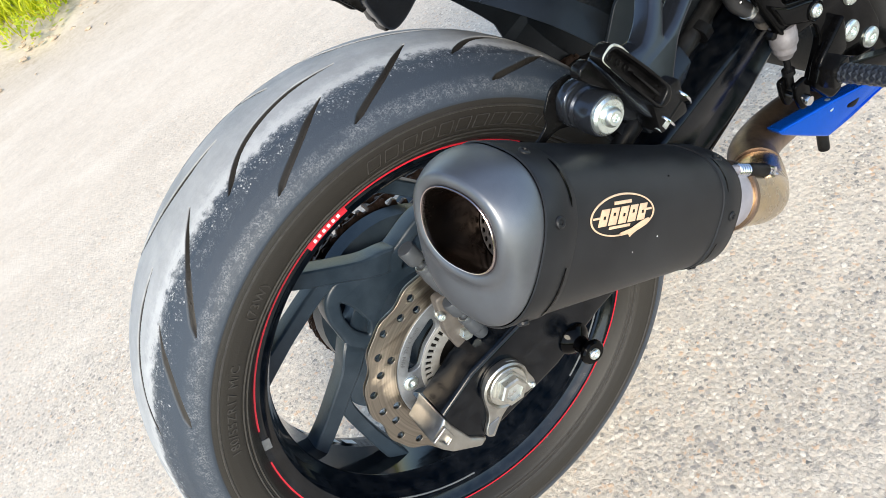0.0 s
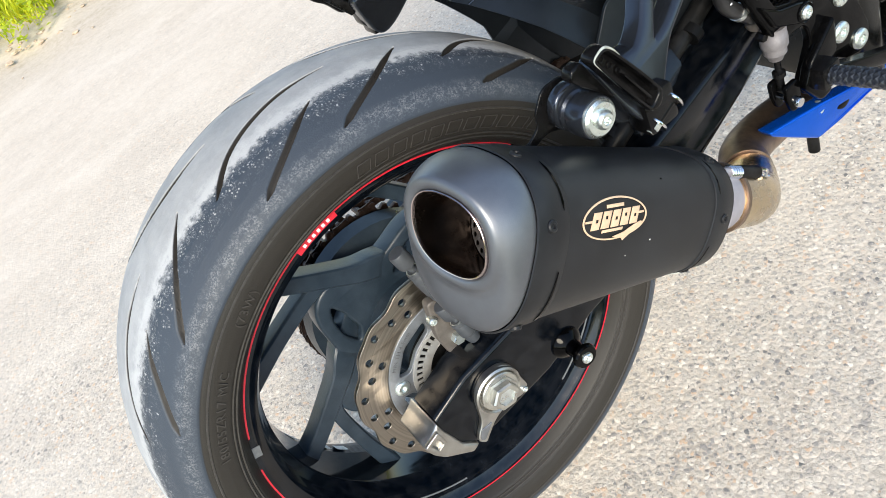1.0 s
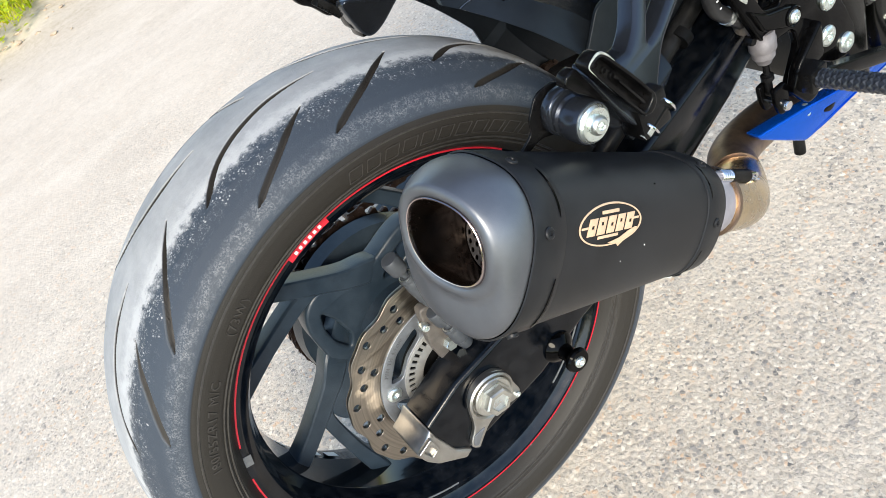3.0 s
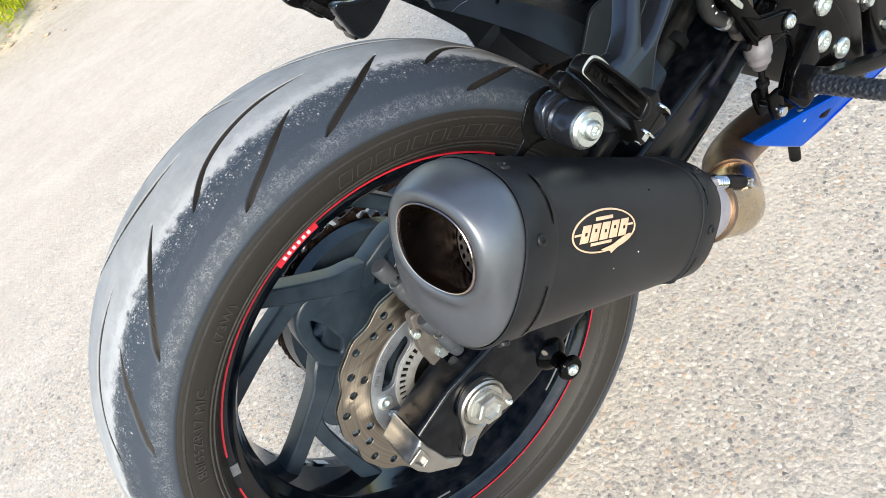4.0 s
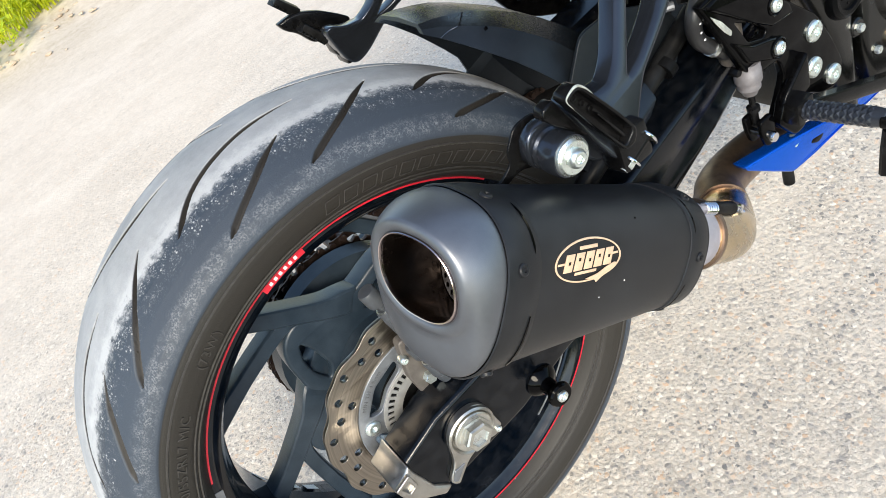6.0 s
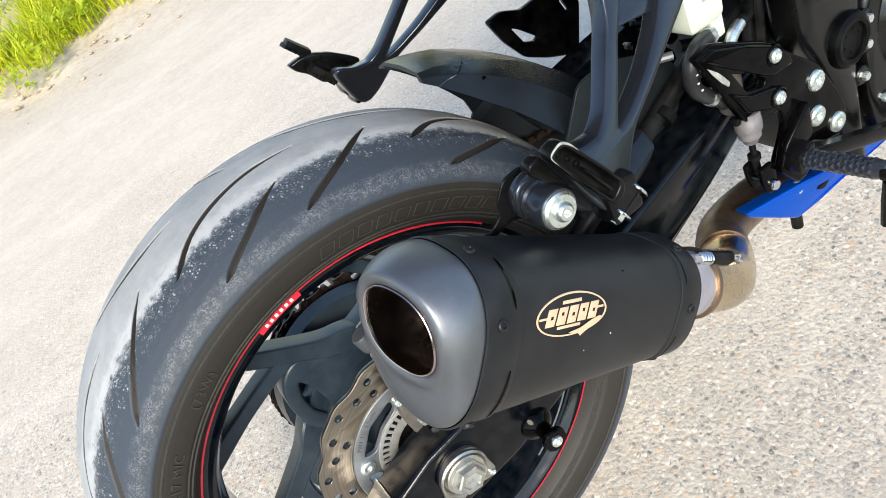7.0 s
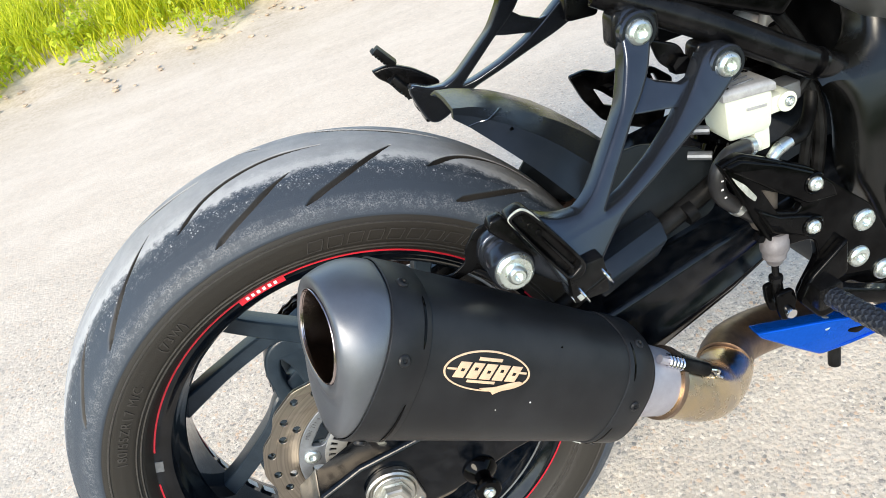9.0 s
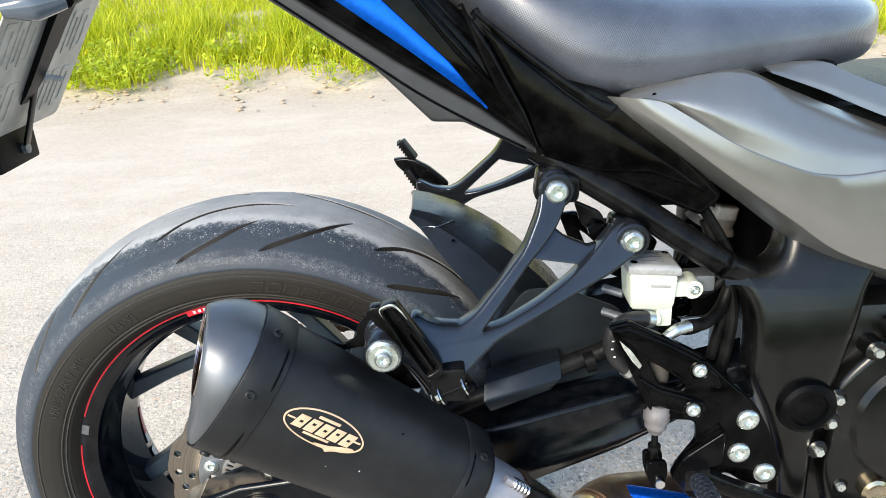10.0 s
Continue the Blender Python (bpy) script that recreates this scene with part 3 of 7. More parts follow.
# ---- ground ----
def build_ground():
    """One sheet to the horizon: fine near the bike, with a low sandy bank under the grass."""
    def axis(lo, hi, step, far):
        fine = list(np.arange(lo, hi, step))
        out, d = [], step
        v = hi
        while v < far:
            out.append(v)
            d *= 1.5
            v += d
        out.append(far)
        neg, d, v = [], step, lo
        while v > -far:
            d *= 1.5
            v -= d
            neg.append(max(v, -far))
        return sorted(set(neg)) + fine + out

    xs, ys = axis(-3.2, 3.2, 0.08, 400), axis(-1.6, 6.4, 0.08, 400)
    verts, faces = [], []
    for y in ys:
        for x in xs:
            edge = 2.25 + 0.12 * noise.noise((x * 1.1, 3.1, 0))
            up = min(max((y - edge) / 0.8, 0), 1)
            z = up * (0.05 + 0.05 * noise.noise((x * 2.3, y * 2.3, 5))) + 0.003 * noise.noise((x * 1.3, y * 1.3, 1)) * min(max((abs(y) + abs(x) - 0.5) / 0.6, 0), 1)
            z += 0.02 * max(0, 1 - abs(y - edge) / 0.25) * noise.noise((x * 7, y * 7, 2))
            verts.append((x, y, z))
    w = len(xs)
    faces = [(j * w + i, j * w + i + 1, (j + 1) * w + i + 1, (j + 1) * w + i) for j in range(len(ys) - 1) for i in range(w - 1)]
    me = bpy.data.meshes.new("ground")
    me.from_pydata(verts, [], faces)
    return tagged(finish("ground", me, M_GROUND, None, "", 180), "pale worn asphalt road with a sandy verge", "road", kind="structure")


ground = build_ground()


def grass_edge(x):
    return 2.36 + 0.18 * noise.noise((x * 1.3, 0.7, 0)) + 0.16 * noise.noise((x * 4.1, 2.7, 0))


def build_grass():
    rnd = random.Random(4)
    verts, faces = [], []
    for _ in range(76000):
        x = rnd.uniform(-2.6, 2.2) if rnd.random() < 0.46 else rnd.uniform(-9.0, 9.0)
        y = grass_edge(x) + abs(rnd.gauss(0, 0.55)) + rnd.random() ** 2 * (0.9 if abs(x) < 2.6 else 2.6)
        tuft = noise.noise((x * 3.5, y * 3.5, 9))
        if tuft < -0.12 and rnd.random() < 0.8 and y < grass_edge(x) + 0.9:
            continue
        h = rnd.uniform(0.05, 0.16) * (0.7 + 0.6 * max(0, tuft + 0.3)) * (0.5 + 0.5 * min(1, (y - grass_edge(x)) / 0.35 + 0.2))
        a, lean = rnd.uniform(0, 6.283), rnd.uniform(0.15, 1.1)
        dx, dy, wd = math.cos(a), math.sin(a), rnd.uniform(0.0018, 0.0042)
        z0, b = 0.02, len(verts)
        for k, wk in ((0, 1.0), (0.5, 0.8), (1, 0.05)):
            off = lean * h * k * k
            for s in (-1, 1):
                verts.append((x + dx * off - dy * wd * wk * s, y + dy * off + dx * wd * wk * s, z0 + h * k))
        faces += [(b, b + 1, b + 3, b + 2), (b + 2, b + 3, b + 5, b + 4)]
    me = bpy.data.meshes.new("grass")
    me.from_pydata(verts, [], faces)
    tagged(finish("grass", me, M_GRASS, None, "", 180), "bright green sunlit grass on the sandy verge", "grass", kind="stuff")


build_grass()


def build_hedge():
    """The green bank on the other side of the road, behind the eye: it shows in the polished parts."""
    rnd = random.Random(33)
    verts, faces = [], []
    for _ in range(26000):
        x = rnd.uniform(-14, 14)
        y = -4.0 - 3.4 * rnd.random() ** 0.8
        top = max(0.0, min(1.0, (-y - 4.6) / 1.6)) * (0.7 + 0.4 * noise.noise((x * 0.5, 4.2, 0)))
        z = 0.03 + rnd.random() * (top + 0.12)
        a, tilt, r = rnd.uniform(0, 6.283), rnd.uniform(0.2, 1.3), rnd.uniform(0.05, 0.13)
        d = Vector((math.cos(a) * math.cos(tilt), math.sin(a) * math.cos(tilt), math.sin(tilt))) * r
        w = Vector((-math.sin(a), math.cos(a), 0.2)) * r * 0.35
        o, b = Vector((x, y, z)), len(verts)
        verts += [tuple(o), tuple(o + d * 0.5 + w), tuple(o + d), tuple(o + d * 0.5 - w)]
        faces.append((b, b + 1, b + 2, b + 3))
    for _ in range(22000):
        x, y = rnd.uniform(-3.5, 4.0), -1.85 - 2.6 * rnd.random()
        a, h, w = rnd.uniform(0, 6.283), rnd.uniform(0.04, 0.13), rnd.uniform(0.003, 0.006)
        o, b = Vector((x, y, 0.0)), len(verts)
        d, q = Vector((math.cos(a) * 0.5, math.sin(a) * 0.5, 1.0)) * h, Vector((-math.sin(a), math.cos(a), 0)) * w
        verts += [tuple(o - q), tuple(o + q), tuple(o + d + q * 0.1), tuple(o + d - q * 0.1)]
        faces.append((b, b + 1, b + 2, b + 3))
    me = bpy.data.meshes.new("hedge")
    me.from_pydata(verts, [], faces)
    tagged(finish("hedge", me, M_HEDGE, None, "", 180), "green grassy bank and bushes along the road", "bushes", kind="stuff")


build_hedge()


def build_weeds():
    rnd = random.Random(9)
    verts, faces = [], []
    for k in range(3400):
        cx = rnd.uniform(-2.5, 2.0) if k < 2700 else rnd.uniform(-9.0, 9.0)
        cy = grass_edge(cx) + abs(rnd.gauss(0, 0.45)) - 0.12 * rnd.random() ** 3
        if noise.noise((cx * 3.1, cy * 3.1, 6.0)) < -0.02 and rnd.random() < 0.85:
            continue
        size = rnd.uniform(0.012, 0.036)
        for _ in range(rnd.randint(7, 14)):
            a, up, ln = rnd.uniform(0, 6.283), rnd.uniform(0.1, 1.1), size * rnd.uniform(0.6, 1.2)
            d = Vector((math.cos(a) * math.cos(up), math.sin(a) * math.cos(up), math.sin(up)))
            s = Vector((-math.sin(a), math.cos(a), 0)) * ln * 0.32
            o = Vector((cx, cy, 0.015 + rnd.uniform(0, 0.09))) + d * ln * 0.3
            b = len(verts)
            droop = Vector((0, 0, -0.15 * ln))
            verts += [tuple(o), tuple(o + d * ln * 0.5 + s), tuple(o + d * ln * 0.55), tuple(o + d * ln * 0.5 - s), tuple(o + d * ln + droop)]
            faces += [(b, b + 1, b + 2), (b, b + 2, b + 3), (b + 1, b + 4, b + 2), (b + 2, b + 4, b + 3)]
    me = bpy.data.meshes.new("weeds")
    me.from_pydata(verts, [], faces)
    tagged(finish("weeds", me, M_LEAF, None, "", 180), "low broad-leaved weeds along the road edge", "weeds", kind="stuff")


build_weeds()


def build_clods():
    """Crumbs of sandy soil along the broken edge of the road."""
    rnd = random.Random(21)
    bm = bmesh.new()
    for _ in range(520):
        x = rnd.uniform(-2.6, 2.4)
        y = grass_edge(x) - abs(rnd.gauss(0, 0.13)) + rnd.uniform(-0.02, 0.12)
        r = rnd.uniform(0.003, 0.011)
        got = bmesh.ops.create_icosphere(bm, subdivisions=2, radius=r)
        turn = Euler((rnd.uniform(0, 6), rnd.uniform(0, 6), rnd.uniform(0, 6))).to_matrix()
        for v in got["verts"]:
            c = turn @ (v.co * rnd.uniform(0.7, 1.25))
            v.co = Vector((x + c.x * 1.3, y + c.y, 0.006 + c.z * 0.5 + 0.1 * r))
    tagged(part("soil_crumbs", bm, M_SOIL, None, "", 25), "crumbs of pale sandy soil along the road edge", "soil", kind="stuff")


build_clods()

# ---- motorcycle ----
# Local axes: x ahead and z up from the rear axle, y to its left. It leans to its left on the stand.
AXLE = 0.3118
bike = new("motorcycle")
bike.matrix_world = Matrix.Translation((0, 0, AXLE)) @ Matrix.Rotation(radians(-8.95), 4, "X")
tagged(bike, "black and blue sports motorcycle leaning on its stand", "motorcycle")

# ---- tyre ----
PROFILE = [(-0.074, 0.2265), (-0.080, 0.2300), (-0.0865, 0.2345), (-0.0885, 0.2385), (-0.0890, 0.2400), (-0.0925, 0.2445), (-0.0955, 0.2530), (-0.0970, 0.2620), (-0.0962, 0.2700), (-0.0952, 0.2718), (-0.0964, 0.2728), (-0.0945, 0.2790), (-0.0915, 0.2850), (-0.0860, 0.2905), (-0.0770, 0.2975), (-0.0640, 0.3060), (-0.0520, 0.3098), (-0.0400, 0.3125), (-0.0200, 0.3153), (0.0, 0.3162)]
PY = np.array([p[0] for p in PROFILE])
PR = np.array([p[1] for p in PROFILE])


def build_tyre():
    y = np.concatenate([PY, -0.94 * PY[-2::-1]])
    r = np.concatenate([PR, PR[-2::-1]])
    arc = np.concatenate([[0], np.cumsum(np.hypot(np.diff(y), np.diff(r)))])
    a_tread, a_far = arc[11], arc[-1] * 0.58
    rows = np.concatenate([np.linspace(0, a_tread, 50, endpoint=False), np.linspace(a_tread, a_far, 190, endpoint=False), np.linspace(a_far, arc[-1], 60)])
    ty, tr = np.interp(rows, arc, y), np.interp(rows, arc, r)
    k = np.array([0.25, 0.5, 0.25])
    ty[1:-1], tr[1:-1] = np.convolve(ty, k, "valid"), np.convolve(tr, k, "valid")
    mid = arc[-1] / 2
    wy, ww = y[len(PY) - 8 : len(PY) + 7], arc[len(PY) - 8 : len(PY) + 7] - mid
    around = 2000
    th = np.arange(around) * 2 * np.pi / around
    deep = np.zeros((around, len(rows)))
    marks = [
        ([(10.3, -0.0120), (0.4, -0.0150), (-9.5, -0.0310), (-16.9, -0.0596)], 0.0033),
        ([(22.4, -0.0260), (14.7, -0.0627), (5.6, -0.0862)], 0.0031),
        ([(4.1, -0.0500), (-3.6, -0.0731), (-11.8, -0.0888)], 0.0031),
    ]
    pos = rows - mid
    for turn in range(8):
        for line, half in marks:
            for flip, shift in ((1, 0.0), (-1, -22.5)):
                pts = [((np.radians(a + shift + 45 * turn)) * 0.31, float(np.interp(flip * b, wy, ww))) for a, b in line]
                sm = spline([(a, b, 0) for a, b in pts], 8)
                pts = [(p.x, p.y) for p in sm]
                n = len(pts) - 1
                for i, (p, q) in enumerate(zip(pts, pts[1:])):
                    d = np.array(q) - p
                    u0 = (th[:, None] * 0.31 - p[0] + np.pi * 0.31) % (2 * np.pi * 0.31) - np.pi * 0.31
                    near = np.abs(u0[:, 0]) < 0.06
                    u, v = u0[near], pos[None, :] - p[1]
                    t = np.clip((u * d[0] + v * d[1]) / (d @ d), 0, 1)
                    dist = np.hypot(u - t * d[0], v - t * d[1])
                    s = (i + t) / n
                    wide = half * np.clip(np.minimum(s / 0.35 + 0.25, (1 - s) / 0.12 + 0.3), 0.2, 1)
                    g = np.clip((wide - dist) / 0.0008 + 0.5, 0, 1)
                    deep[near] = np.maximum(deep[near], g)
    rad = tr[None, :] - 0.0052 * deep
    x, z = np.sin(th)[:, None] * rad, np.cos(th)[:, None] * rad
    yy = np.broadcast_to(ty[None, :], rad.shape)
    verts = np.stack([x, yy, z], -1).reshape(-1, 3)
    m = len(rows)
    i, j = np.meshgrid(np.arange(around), np.arange(m - 1), indexing="ij")
    i2 = (i + 1) % around
    faces = np.stack([i * m + j, i * m + j + 1, i2 * m + j + 1, i2 * m + j], -1).reshape(-1, 4)
    me = bpy.data.meshes.new("tyre")
    me.from_pydata(verts.tolist(), [], faces.tolist())
    a = me.attributes.new("groove", "FLOAT", "POINT")
    a.data.foreach_set("value", deep.reshape(-1))
    return finish("tyre", me, M_TYRE, bike, "worn black rear tyre with dusty tread", 60)


tyre = build_tyre()


def sidewall(theta, r, lift=0.0):
    """A place on the tyre's right flank: degrees ahead of the top, and the radius."""
    a = radians(theta)
    return Vector((math.sin(a) * r, float(np.interp(r, PR[:12], PY[:12])) - lift, math.cos(a) * r))


def build_sidewall_marks():
    # the maker's name, as plain raised outlines
    n = 11
    step = 46.5 / n
    for k in range(n):
        mid = 2.6 + step * (k + 0.5)
        wd, hh, t = radians(step) * 0.252 * 0.38, 0.0062, 0.0008
        outer = [(-wd - 0.0018, -hh), (wd - 0.0018, -hh), (wd + 0.0018, hh), (-wd + 0.0018, hh)]
        inner = [(x * (1 - t / wd), y * (1 - t / hh)) for x, y in outer]
        flat("sidewall_mark", [rounded(outer, 0.001, 2), rounded(inner, 0.0008, 2)], M_SIDEWALL_MARK, tyre, Matrix.Identity(4), 0.0011, 0.0003, "",
             lambda c, mid=mid: sidewall(mid + math.degrees(c.x / 0.2525), 0.2525 + c.y, 0.0004 + c.z), seg=1)
    for text, mid, size in (("(73W)", -30.5, 0.0125), ("180/55ZR17 M/C", -55.0, 0.0125)):
        lettering("sidewall_writing", text, size, M_SIDEWALL_MARK, tyre, lambda x, y, z, mid=mid: sidewall(mid + math.degrees(x / 0.2525), 0.2525 + y, 0.0004 + z), 0.0004, spacing=1.1)


build_sidewall_marks()
for r, y, h in ((0.2372, -0.0882, 0.0008), (0.2412, -0.0905, 0.0006), (0.2655, -0.0972, 0.0005)):
    part("bead_ridge", lathe([(r - 0.0012, -y - 0.001), (r - 0.0006, -y + h), (r + 0.0006, -y + h), (r + 0.0012, -y - 0.001)], (0, 0, 0), (0, -1, 0), 160), M_SIDEWALL_MARK, tyre)

# ---- wheel ----
def build_rim():
    half = [(-0.0700, 0.2310), (-0.0735, 0.2312), (-0.0740, 0.2295), (-0.0740, 0.2215), (-0.0725, 0.2190), (-0.0690, 0.2160), (-0.0660, 0.2105), (-0.0600, 0.2070), (-0.0520, 0.2045), (-0.0500, 0.2030), (-0.0300, 0.1990), (-0.0280, 0.1975), (0.0, 0.1960)]
    inner = half + [(-y, r) for y, r in reversed(half[:-1])]
    outer = [(0.066, 0.222), (0.045, 0.213), (0.0, 0.204), (-0.045, 0.213), (-0.066, 0.222)]
    prof = [(r, -y) for y, r in inner + outer]
    bm = lathe(prof + [prof[0]], (0, 0, 0), (0, -1, 0), 160)
    bmesh.ops.remove_doubles(bm, verts=bm.verts, dist=1e-6)
    return part("rim", bm, M_BARREL, bike, "gloss black cast rim with red pinstripe", 28)


rim = build_rim()


def polar(r, deg, y=0.0):
    return Vector((r * math.sin(radians(deg)), y, r * math.cos(radians(deg))))


def arc_band(name, r0, r1, a0, a1, y, mat, parent, label="", cone=0.0, ends=0.0):
    """A thin curved decal on the wheel's right face."""
    n = max(4, int(abs(a1 - a0) / 1.5))
    rows = []
    for k in range(n + 1):
        a = a0 + (a1 - a0) * k / n
        rows.append([polar(r0, a, y + cone), polar(r1, a + ends, y), polar(r1, a + ends, y + 0.0008), polar(r0, a, y + cone + 0.0008)])
    return part(name, loft(rows), mat, parent, label)


Y_FACE = -0.0744
part("rim_edge", lathe([(0.2292, 0.0735), (0.2296, 0.0752), (0.2304, 0.0757), (0.2312, 0.0750), (0.2316, 0.0730)], (0, 0, 0), (0, -1, 0), 160), M_CHROMEBLACK, rim, "polished black rim edge")
for a0, a1 in ((-66.5, -17.0), (-4.6, 46.0), (62.0, 214.0), (-128.0, -77.0)):
    arc_band("pinstripe", 0.2250, 0.2269, a0, a1, Y_FACE, M_RED, rim, "red pinstripe")
for a0, a1 in ((-17.0, -4.6),):
    arc_band("decal", 0.2202, 0.2275, a0, a1, Y_FACE - 0.0002, M_RED, rim, "red decal with white bars")
    for k in range(6):
        m = a0 + 1.6 + (a1 - a0 - 3.2) * (k + 0.5) / 6
        arc_band("decal_bar", 0.2218, 0.2250, m - 0.45, m + 0.35, Y_FACE - 0.0006, M_WHITE, rim, "white decal bar")
arc_band("decal", 0.2185, 0.2265, -72.8, -69.5, Y_FACE - 0.0002, M_GREYDECAL, rim, "small grey decal")
arc_band("decal", 0.2068, 0.2155, 120.0, 152.0, -0.0655, M_GREYDECAL, rim, "grey chequered decal", cone=0.004)
arc_band("decal", 0.2068, 0.2155, -160.0, -128.0, -0.0655, M_GREYDECAL, rim, "grey chequered decal", cone=0.004)
# decal on the far flange, seen through the spokes
for k in range(5):
    arc_band("decal_bar", 0.1997, 0.2030, -128.0 + 7 * k, -123.5 + 7 * k, 0.050, M_WHITE, rim, "white decal bar", cone=-0.012)
arc_band("pinstripe", 0.2005, 0.2040, -100.0, -84.0, 0.052, M_RED, rim, "red pinstripe", cone=-0.012)


def build_spokes():
    first = -32.5
    for k in range(5):
        e = first - 72 * k
        path = [polar(0.066, e + 60, 0.030), polar(0.088, e + 35, 0.013), polar(0.104, e + 20, 0.010), polar(0.122, e + 12, 0.010), polar(0.168, e + 1.5, 0.010), polar(0.203, e - 2, 0.010)]
        part("spoke", wheel_bar(path, [0.018, 0.0155, 0.0125, 0.0108, 0.0100, 0.0110], 0.0125), M_WHEEL, rim)
        path = [polar(0.128, e + 9, 0.011), polar(0.140, e, 0.011), polar(0.164, e - 21, 0.011), polar(0.203, e - 37, 0.011)]
        part("spoke_branch", wheel_bar(path, [0.0080, 0.0085, 0.0085, 0.0110], 0.0115), M_WHEEL, rim)


def wheel_bar(path, wide, deep):
    """A cast arm in the wheel's plane: flat faced, with chamfered edges; wide in the plane, deep along the axle."""
    line = spline(path, 7)
    ws = np.interp(np.linspace(0, len(wide) - 1, len(line)), range(len(wide)), wide)
    rings = []
    for i, c in enumerate(line):
        t = (line[min(i + 1, len(line) - 1)] - line[max(i - 1, 0)])
        t.y = 0
        t.normalize()
        s = Vector((t.z, 0, -t.x))
        w = float(ws[i])
        rings.append([c + s * w * a + Vector((0, -deep * b, 0)) for a, b in ((-0.80, 1), (0.80, 1), (0.96, 0.86), (1, 0.6), (0.85, -1), (-0.85, -1), (-1, 0.6), (-0.96, 0.86))])
    return loft(rings)


build_spokes()
hub_holes = []
for k in range(5):
    e = -32.5 - 72 * k
    pts = [(0.113, -5), (0.102, -15), (0.088, -25), (0.071, -34), (0.070, -21), (0.094, -8)]
    hub_holes.append(rounded([(r * math.sin(radians(e + a)), r * math.cos(radians(e + a))) for r, a in pts], 0.005))
web = []
for i in range(180):
    a = 2 * math.pi * i / 180
    f = ((math.degrees(a) + 32.5) % 72) / 72
    r = 0.115 + 0.016 * math.cos(2 * math.pi * (f + 0.03))
    web.append((r * math.sin(a), r * math.cos(a)))
flat("hub_plate", [web] + hub_holes, M_WHEEL, rim, side(0.014), 0.028, 0.004)
part("hub", lathe([(0.030, 0.075), (0.047, 0.070), (0.052, 0.030), (0.060, 0.004), (0.062, -0.040), (0.105, -0.055), (0.108, -0.075), (0.040, -0.080)], (0, 0, 0), (0, -1, 0), 48), M_WHEEL, rim)

# ---- brake disc ----
DISC_Y = -0.0870


def build_disc():
    n, waves = 240, 10
    outer = []
    for i in range(n):
        a = 2 * math.pi * i / n
        w = math.cos(waves * a)
        outer.append(((0.1195 + 0.0022 * w - 0.0012 * math.cos(2 * waves * a)) * math.sin(a), (0.1195 + 0.0022 * w - 0.0012 * math.cos(2 * waves * a)) * math.cos(a)))
    loops = [outer, circle2(0, 0, 0.0845, 90)]
    for k in range(waves):
        for r, d in ((0.1120, 0.0), (0.1030, 11.0), (0.0930, 20.0), (0.1085, 22.5)):
            a = radians(k * 36 + d + 4)
            loops.append(circle2(r * math.sin(a), r * math.cos(a), 0.0042, 14))
    disc = flat("brake_disc", loops, M_ROTOR, bike, side(DISC_Y), 0.005, 0.0004, "worn wavy steel brake disc with drilled holes")
    arms = [circle2(0, 0, 0.0850, 90)]
    for k in range(5):
        e = -71.2 + 36 + 72 * k
        arms.append(rounded([(r * math.sin(radians(e + a)), r * math.cos(radians(e + a))) for r, a in ((0.0735, -26), (0.0745, 0), (0.0735, 26), (0.0600, 24), (0.0590, 0), (0.0600, -24))], 0.005))
    arms.append(circle2(0, 0, 0.052, 60))
    flat("disc_carrier", arms, M_CARRIER, disc, side(DISC_Y - 0.001), 0.006, 0.0008, "grey disc carrier")
    for k in range(5):
        bolt(disc, polar(0.0712, -71.2 + 72 * k, DISC_Y - 0.004), r=0.0085, h=0.003)
    ring = [circle2(0, 0, 0.0580, 96), circle2(0, 0, 0.0370, 60)]
    for k in range(46):
        a = 2 * math.pi * k / 46
        c, s = math.cos(a), math.sin(a)
        ring.append([(r * s + w * c, r * c - w * s) for r, w in ((0.0465, -0.0015), (0.0540, -0.0018), (0.0540, 0.0018), (0.0465, 0.0015))])
    flat("sensor_ring", ring, M_SENSOR, disc, side(DISC_Y - 0.0050), 0.002, 0.0002, "slotted steel wheel speed ring")
    part("sensor_ring_seat", lathe([(0.0565, 0.0905), (0.0565, 0.080)], (0, 0, 0), (0, -1, 0), 48, caps=(True, False)), M_RUBBER, disc)
    lettering("wear_mark", "MIN TH 4.5mm", 0.0062, M_GREYDECAL, disc, lambda x, y, z: polar(0.0795 + y, -38 + math.degrees(x / 0.0795), DISC_Y - 0.0044 - z), 0.0002, spacing=1.15)
    return disc


disc = build_disc()
part("axle_spacer", lathe([(0.030, 0.098), (0.030, 0.112), (0.027, 0.114), (0.027, 0.1215), (0.0, 0.1215)], (0, 0, 0), (0, -1, 0), 32), M_CHROME, bike, "bright axle spacer")
part("axle", lathe([(0.0, 0.17), (0.011, 0.17), (0.011, -0.14), (0.0, -0.14)], (0, 0, 0), (0, -1, 0), 20), M_STEEL, bike)

